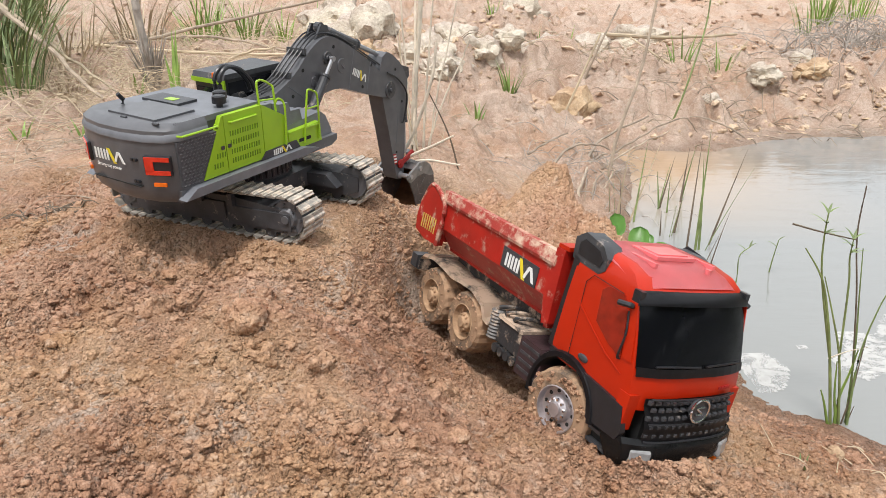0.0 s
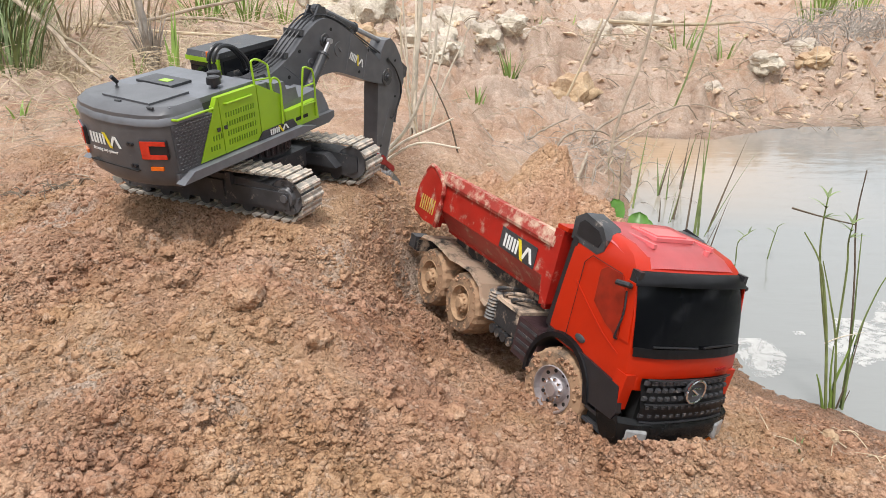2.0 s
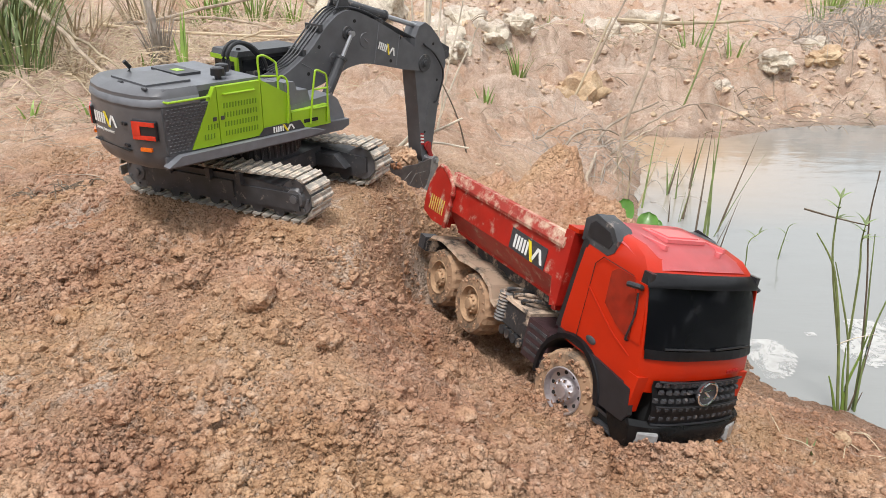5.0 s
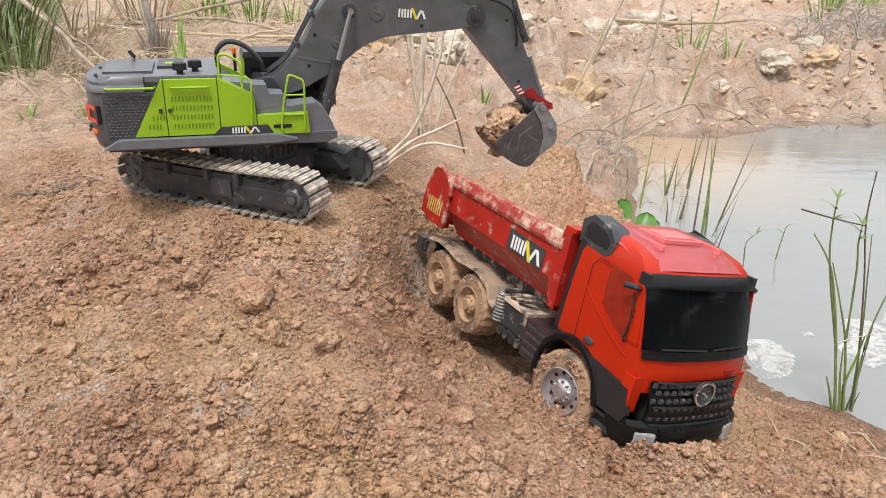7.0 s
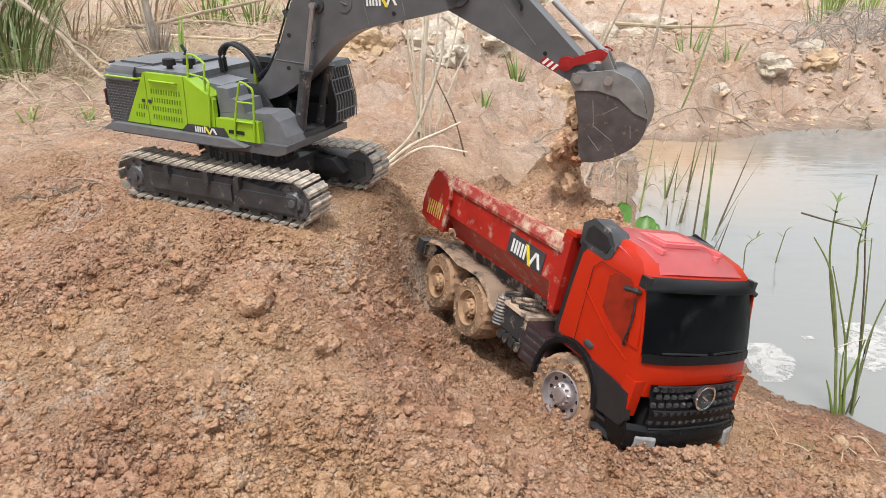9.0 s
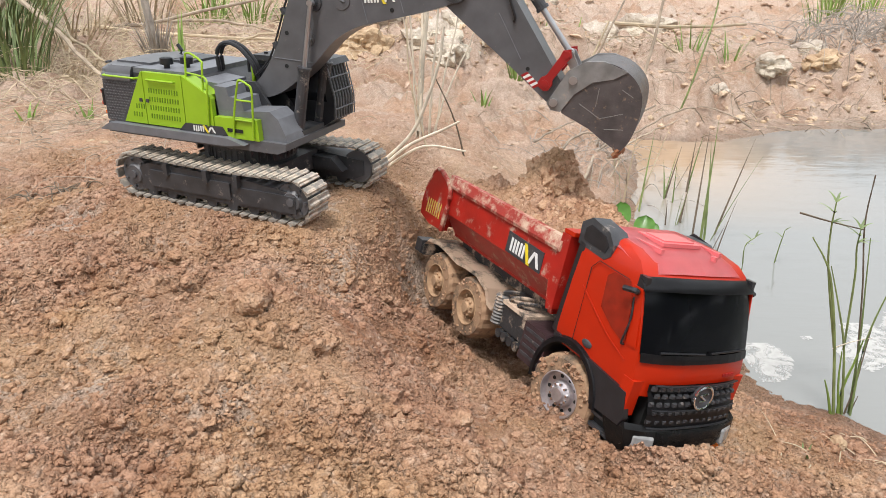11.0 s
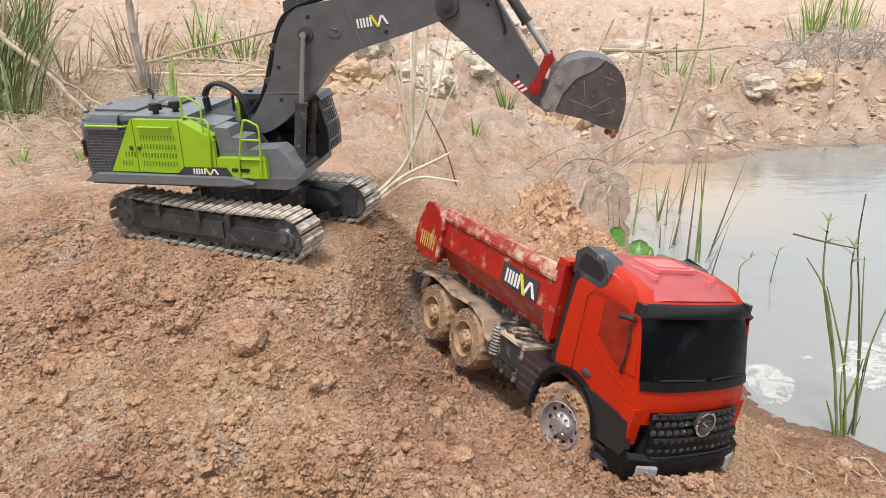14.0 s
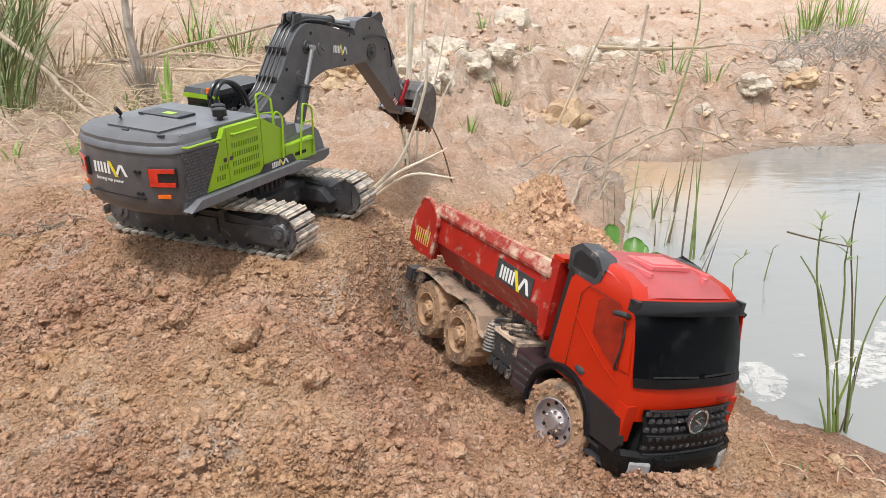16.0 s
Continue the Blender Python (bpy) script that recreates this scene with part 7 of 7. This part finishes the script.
leafy_sprig(0.5661, 0.8600, [(0.0, 0.0, 0.0749), (-0.0405, 0.0, 0.2178), (-0.0499, 0.0, 0.2755), (-0.0514, 0.0, 0.3166)], 9, "thin sprig with a few green leaves")
leafy_sprig(0.5808, 0.8700, [(0.0, 0.0, 0.0877), (-0.0106, 0.0, 0.2047), (-0.018, 0.0, 0.2469), (-0.0186, 0.0, 0.2757)], 9, "bent dark sprig with green leaves")
leafy_sprig(0.72, 1.38, [(0, 0, -0.02), (0.004, 0, 0.03), (0.010, 0, 0.075)], 3, "small sprig in open water")
leafy_sprig(0.60, 1.28, [(0, 0, -0.02), (0.006, 0, 0.03), (0.004, 0, 0.08), (0.022, 0, 0.10)], 4, "crooked sprig in open water")
stem("bent_stalk", [(0.6242, 0.88, -0.0473), (0.5932, 0.88, 0.1437), (0.5723, 0.88, 0.2459), (0.5696, 0.88, 0.3174)], 0.0014, 0.0009, M_DEADSTEM, "thin dark stalk standing in water")
stem("bent_stalk", [(0.4814, 0.88, 0.2646), (0.5235, 0.88, 0.2524), (0.5737, 0.88, 0.2402)], 0.0014, 0.0009, M_DEADSTEM, "broken dark stalk bent sideways")


def broad_leaf(x, y, z, r, tilt, turn_, label):
    root = empty("broad_leaf_plant", Matrix.Translation((x, y, WATER)), label, "water plant", "broad leaves by the bank")
    bm = B()
    rows = []
    for i in range(9):
        u = -1 + 2 * i / 8
        w = r * 0.72 * math.sqrt(max(0.0, 1 - u * u)) * (1 - 0.12 * u) + 0.0004
        rows.append([(u * r, v * w, 0.22 * r * (v * v) * 0.7 - 0.10 * r * u * u) for v in (-1, -0.6, -0.2, 0.2, 0.6, 1)])
    grid_sheet(bm, rows)
    bmesh.ops.solidify(bm, geom=bm.faces[:], thickness=0.0008)
    bmesh.ops.transform(bm, matrix=Matrix.Translation((0, 0, z)) @ Matrix.Rotation(radians(turn_), 4, "Z") @ Matrix.Rotation(radians(tilt), 4, "Y"), verts=bm.verts)
    part("leaf", bm, M_LEAF, root, smooth=True)
    bm = B()
    tube(bm, [(0.0, 0.01, -0.03), (0.003, 0.005, z * 0.5), (0, 0, z)], 0.0025, 6)
    part("leaf_stalk", bm, M_LEAF, root)
    return root


for x, y, z, r, ti, tu in ((0.445, 1.43, 0.055, 0.034, 50, 250), (0.405, 1.47, 0.075, 0.030, 60, 290), (0.395, 1.42, 0.045, 0.024, 30, 200), (0.50, 1.42, 0.035, 0.026, 25, 300), (0.475, 1.46, 0.04, 0.020, 45, 260), (0.42, 1.52, 0.06, 0.026, 70, 240), (0.53, 1.45, 0.02, 0.018, 20, 330)):
    broad_leaf(x, y, z + 0.005, r * 0.9, ti, tu, "fresh green rounded leaf of a water plant")


# froth on the water
def froth():
    """A thin lacy sheet of scum on the water."""
    m = material("froth_white", (0.72, 0.71, 0.68), 0.6, 0, 0.1, 80)
    nn, ll = m.node_tree.nodes, m.node_tree.links
    co = nn.new("ShaderNodeTexCoord")
    t = nn.new("ShaderNodeTexNoise")
    t.inputs["Scale"].default_value, t.inputs["Detail"].default_value, t.inputs["Roughness"].default_value = 22, 8, 0.65
    t.inputs["Distortion"].default_value = 1.6
    ll.new(co.outputs["Object"], t.inputs["Vector"])
    r = nn.new("ShaderNodeValToRGB")
    r.color_ramp.elements[0].position, r.color_ramp.elements[1].position = 0.40, 0.52
    r.color_ramp.elements[1].color = (0.5, 0.5, 0.5, 1)
    ll.new(t.outputs["Fac"], r.inputs["Fac"])
    ll.new(r.outputs["Color"], nn["Principled BSDF"].inputs["Alpha"])
    xs, ys = np.arange(0.5, 1.3, 0.006), np.arange(0.6, 1.4, 0.006)
    X, Y = np.meshgrid(xs, ys)
    d = value_noise(X * 8, Y * 8, 41) + 0.6 * value_noise(X * 19, Y * 19, 42) + np.maximum(-9 * np.abs(Y - 0.965 - 0.42 * (X - 0.6)), -14 * np.hypot(X - 0.64, Y - 0.82) + 0.2)
    wet_ = (land(X, Y) < WATER - 0.001) & (d > -0.35)
    idx = np.arange(X.size).reshape(X.shape)
    keep = wet_[:-1, :-1] & wet_[1:, 1:] & wet_[1:, :-1] & wet_[:-1, 1:]
    q = np.stack([idx[:-1, :-1][keep], idx[:-1, 1:][keep], idx[1:, 1:][keep], idx[1:, :-1][keep]], 1)
    pts = np.stack([X.ravel(), Y.ravel(), np.full(X.size, WATER + 0.0012)], 1)
    used, inv = np.unique(q, return_inverse=True)
    ob = mesh_from("froth", pts[used], inv.reshape(q.shape), m)
    tagged(ob, "patches of white froth floating on the pond", "froth", kind="stuff")


froth()


# ---------------- soil carried by the bucket ----------------
def soil_lumps():
    rnd = random.Random(77)
    made = []
    for k in range(80):
        bm = B()
        r = rnd.uniform(0.008, 0.014)
        lump(bm, (0, 0, 0), r, 0.5, 3, 200 + k, 0.9)
        for v in bm.verts:
            q = v.co * (3.2 / r) + Vector((k * 1.7, 0, 0))
            v.co *= 1 + 0.30 * abs(noise.noise(q)) + 0.20 * noise.noise(q * 2.3)
        ob = part("soil_lump", bm, M_LUMP, smooth=True)
        tagged(ob, "damp lump of orange sand dug up by the bucket", "sand lump", "lumps of dug sand")
        made.append((ob, r))
    return made


M_LUMP = sand_material("dug_sand", (0.54, 0.30, 0.185), (0.74, 0.50, 0.36), (0.82, 0.67, 0.54), relief=0.4)
SOIL = soil_lumps()


# added foliage that closes the place behind the viewer and round the far side
def added_backdrop():
    # unseen dark ring that dims what the glass and paint reflect
    rng = np.random.RandomState(3)
    v, f = ico(2)
    co, fa = [], []
    k = 0
    for a in np.arange(0, 360, 3.0):
        w = radians(a)
        if 40 < a < 140:
            dist, base, hh = 48, 1.2, 3.5
        else:
            dist, base, hh = 9.0, 0.2, 1.9
        for j in range(3):
            c = np.array([math.cos(w) * dist * rng.uniform(0.95, 1.05), math.sin(w) * dist * rng.uniform(0.95, 1.05) + 1, base + hh * (0.2 + 0.35 * j) * rng.uniform(0.8, 1.2)])
            s = v * (1 + 0.35 * rng.uniform(-1, 1, (len(v), 1))) * (dist * 0.055 * rng.uniform(0.8, 1.3))
            co.append(s + c)
            fa.append(f + k * len(v))
            k += 1
    ob = mesh_from("backdrop", np.concatenate(co), np.concatenate(fa), material("backdrop_foliage", (0.06, 0.09, 0.03), 0.8, 0, 0.5, 3), False)
    tagged(ob, "added dark green foliage backdrop, out of view", "wood edge", kind="structure")


added_backdrop()

# ---------------- movement ----------------
# seconds, swing, boom, stick, bucket, nod, lean (degrees)
MOVES = (
    (0.0, 83.0, -6.9, -72, 23, 1.8, 1.7), (0.5, 83.2, -7.5, -76, 14, 1.8, 2.0), (1.0, 82.6, -8.7, -80, 2, 1.4, 2.2),
    (1.5, 83.0, -10.1, -85, -10, 1.3, 3.2), (2.0, 83.3, -11.1, -89, -24, 1.2, 4.1), (2.5, 83.0, -11.6, -88, -38, 1.3, 4.6),
    (3.0, 82.7, -10.4, -86, -52, 2.0, 2.6), (3.5, 82.7, -10.2, -86, -66, 2.0, 2.1), (4.0, 81.1, -8.7, -87, -78, 2.2, 0.9),
    (4.6, 77, -4.0, -86, -82, 1.6, -0.4), (5.6, 68, 4.0, -82, -82, 0.9, -1.2),
    (6.5, 52.8, 11.3, -76.5, -82, 0.5, -1.5), (7.0, 42.3, 16.9, -67.5, -80, 0.8, -1.8), (7.5, 28.9, 22.5, -61.4, -75, 1.0, -1.9),
    (8.0, 13.2, 27.0, -54.7, -68, 1.2, -2.0), (8.5, 3.1, 27.1, -53.2, -59, 1.5, -1.5), (9.0, 2.7, 26.1, -53.1, -40, 1.3, -1.5),
    (9.8, 3.0, 26.0, -56, -8, 1.0, -1.4), (10.7, 3.4, 26.0, -64, 20, 0.8, -1.3),
    (11.5, 3.7, 26.3, -70.7, 31.2, 0.6, -1.3), (12.0, 3.8, 29.3, -72.0, 37.0, 0.5, -1.4), (12.5, 3.6, 29.4, -71.3, 37.4, 0.3, -1.3),
    (13.0, 4.0, 29.2, -76.2, 38.2, 0.4, -1.1), (13.5, 4.1, 29.0, -79.8, 38.6, 0.3, -1.0), (14.0, 15.2, 29.8, -72.2, 38.3, 0.6, -0.5),
    (14.5, 33.5, 28.7, -65.2, 33.4, 0.2, -0.7), (15.0, 48.6, 24.1, -58.1, 21.0, 0.6, -0.5), (15.5, 67.9, 17.4, -55.8, 23.6, 1.4, -0.3), (16.0, 86.9, 10.8, -56.1, 27.1, 2.0, 0.0),
)


def joints(t):
    """The joint angles at t, smooth and without overshoot."""
    k = len(MOVES)
    i = max(j for j in range(k) if MOVES[j][0] <= t + 1e-6)
    if i == k - 1:
        return [radians(v) for v in MOVES[-1][1:]]

    def slope(j, c):
        if j == 0 or j == k - 1:
            return 0.0
        h0, h1 = MOVES[j][0] - MOVES[j - 1][0], MOVES[j + 1][0] - MOVES[j][0]
        d0, d1 = (MOVES[j][c] - MOVES[j - 1][c]) / h0, (MOVES[j + 1][c] - MOVES[j][c]) / h1
        if d0 * d1 <= 0:
            return 0.0
        return 3 * (h0 + h1) / ((2 * h1 + h0) / d0 + (h1 + 2 * h0) / d1)
    h = MOVES[i + 1][0] - MOVES[i][0]
    u = (t - MOVES[i][0]) / h
    out = []
    for c in range(1, 7):
        a, b = MOVES[i][c], MOVES[i + 1][c]
        ma, mb = slope(i, c) * h, slope(i + 1, c) * h
        out.append(radians((2 * u ** 3 - 3 * u ** 2 + 1) * a + (u ** 3 - 2 * u ** 2 + u) * ma + (3 * u ** 2 - 2 * u ** 3) * b + (u ** 3 - u ** 2) * mb))
    return out


def turned(x, z, angle, y=0.0):
    return Matrix.Translation((x, y, z)) @ Matrix.Rotation(-angle, 4, "Y")


def poses(t):
    """The poses of the moving parts in the excavator's space."""
    swing, boom, stick, bucket, nod, lean = joints(t)
    ax = Vector((lean, nod, 0))
    tilt = Matrix.Rotation(ax.length, 4, ax.normalized()) if ax.length > 1e-6 else Matrix.Identity(4)
    house = tilt @ Matrix.Translation((0, 0, HOUSE_Z)) @ Matrix.Rotation(swing, 4, "Z")
    bl = turned(*FOOT, boom)
    sl = bl @ turned(BOOM_L, 0, stick)
    kl = sl @ turned(STICK_L, 0, bucket)
    out = {"house": house, "boom": house @ bl, "stick": house @ sl, "bucket": house @ kl}

    def pair(barrel, rod_, p, q):
        w = math.atan2(q.z - p.z, q.x - p.x)
        out[barrel] = house @ turned(p.x, p.z, w, p.y)
        out[rod_] = house @ turned(q.x, q.z, w, q.y)

    for s, y in (("|r", -0.031), ("|l", 0.031)):
        q = bl @ Vector((CYL_PIN[0], y, CYL_PIN[1]))
        pair("boom_cylinder" + s, "boom_piston" + s, Vector((CYL_BASE[0], y, CYL_BASE[1])), q)
    pair("stick_cylinder", "stick_piston", bl @ Vector((0.160, 0, 0.113)), sl @ Vector((-0.062, 0, 0.012)))
    # bucket linkage: a red link on the stick and a push link to the bucket
    a = Vector((0.164, 0, 0.002))
    e = turned(STICK_L, 0, bucket) @ Vector((0.013, 0, 0.034))
    d = e - a
    dist = max(0.016, min(d.length, 0.045 + 0.030 - 0.0005))
    cosw = max(-1, min(1, (0.045 ** 2 + dist ** 2 - 0.030 ** 2) / (2 * 0.045 * dist)))
    w = math.atan2(d.z, d.x) + math.acos(cosw)
    k = a + Vector((math.cos(w), 0, math.sin(w))) * 0.045
    for s in ("|r", "|l"):
        out["red_link" + s] = house @ sl @ turned(a.x, a.z, w)
    out["push_link"] = house @ sl @ turned(k.x, k.z, math.atan2(e.z - k.z, e.x - k.x))
    pair("bucket_cylinder", "bucket_piston", sl @ Vector((-0.006, 0, 0.078)), sl @ k)
    return out


def soil_rows(index, radius, rnd):
    """A lump lies in the ground, is lifted in the bucket, and falls on the load."""
    u, v = rnd.random(), rnd.random()
    deep = -0.016 * (1 - (2 * u - 1) ** 2) + 0.050 * v
    inside = Vector((0.028 + 0.052 * u + 0.40 * deep, rnd.uniform(-0.023, 0.023), -0.004 - 0.026 * u + 0.85 * deep))
    start = 3.75
    leave = 8.2 + 1.15 * (index / len(SOIL)) ** 1.2 + rnd.uniform(-0.05, 0.05)

    def held(t):
        return EXC @ poses(t)["bucket"] @ Matrix.Translation(inside)
    rows = [(0.0, held(start)), (start, held(start))]
    t = 4.0
    while t < leave:
        rows.append((t, held(t)))
        t += 0.25
    rows.append((leave, held(leave)))
    # slides over the lip, then drops on the load
    x = max(-0.25, min(-0.085, -0.165 + rnd.gauss(0, 0.045)))
    y = max(-0.055, min(0.055, 0.004 + rnd.gauss(0, 0.034)))
    end = TRUCK @ Vector((x, y, load_height(x, y) - radius * 0.95))
    rot = held(leave).to_quaternion().to_matrix().to_4x4()
    lip = EXC @ poses(leave + 0.16)["bucket"] @ Vector((0.080 + rnd.uniform(-0.012, 0.006), inside.y, -0.036 - rnd.uniform(0.0, 0.012)))
    rows.append((leave + 0.16, Matrix.Translation(lip) @ rot))
    mid = Vector((lip.x * 0.5 + end.x * 0.5, lip.y * 0.5 + end.y * 0.5, lip.z * 0.7 + end.z * 0.3))
    rows.append((leave + 0.27, Matrix.Translation(mid) @ rot))
    rows.append((leave + 0.36, Matrix.Translation(end) @ rot))
    rows.append((16.0, Matrix.Translation(end) @ rot))
    return rows


def motions():
    times = [i * 0.25 for i in range(65)]
    table = [(t, poses(t)) for t in times]
    for name in table[0][1]:
        walk(EXCAVATOR[name], [(t, p[name]) for t, p in table])
    rnd = random.Random(5)
    for k, (ob, radius) in enumerate(SOIL):
        walk(ob, soil_rows(k, radius, rnd))


motions()
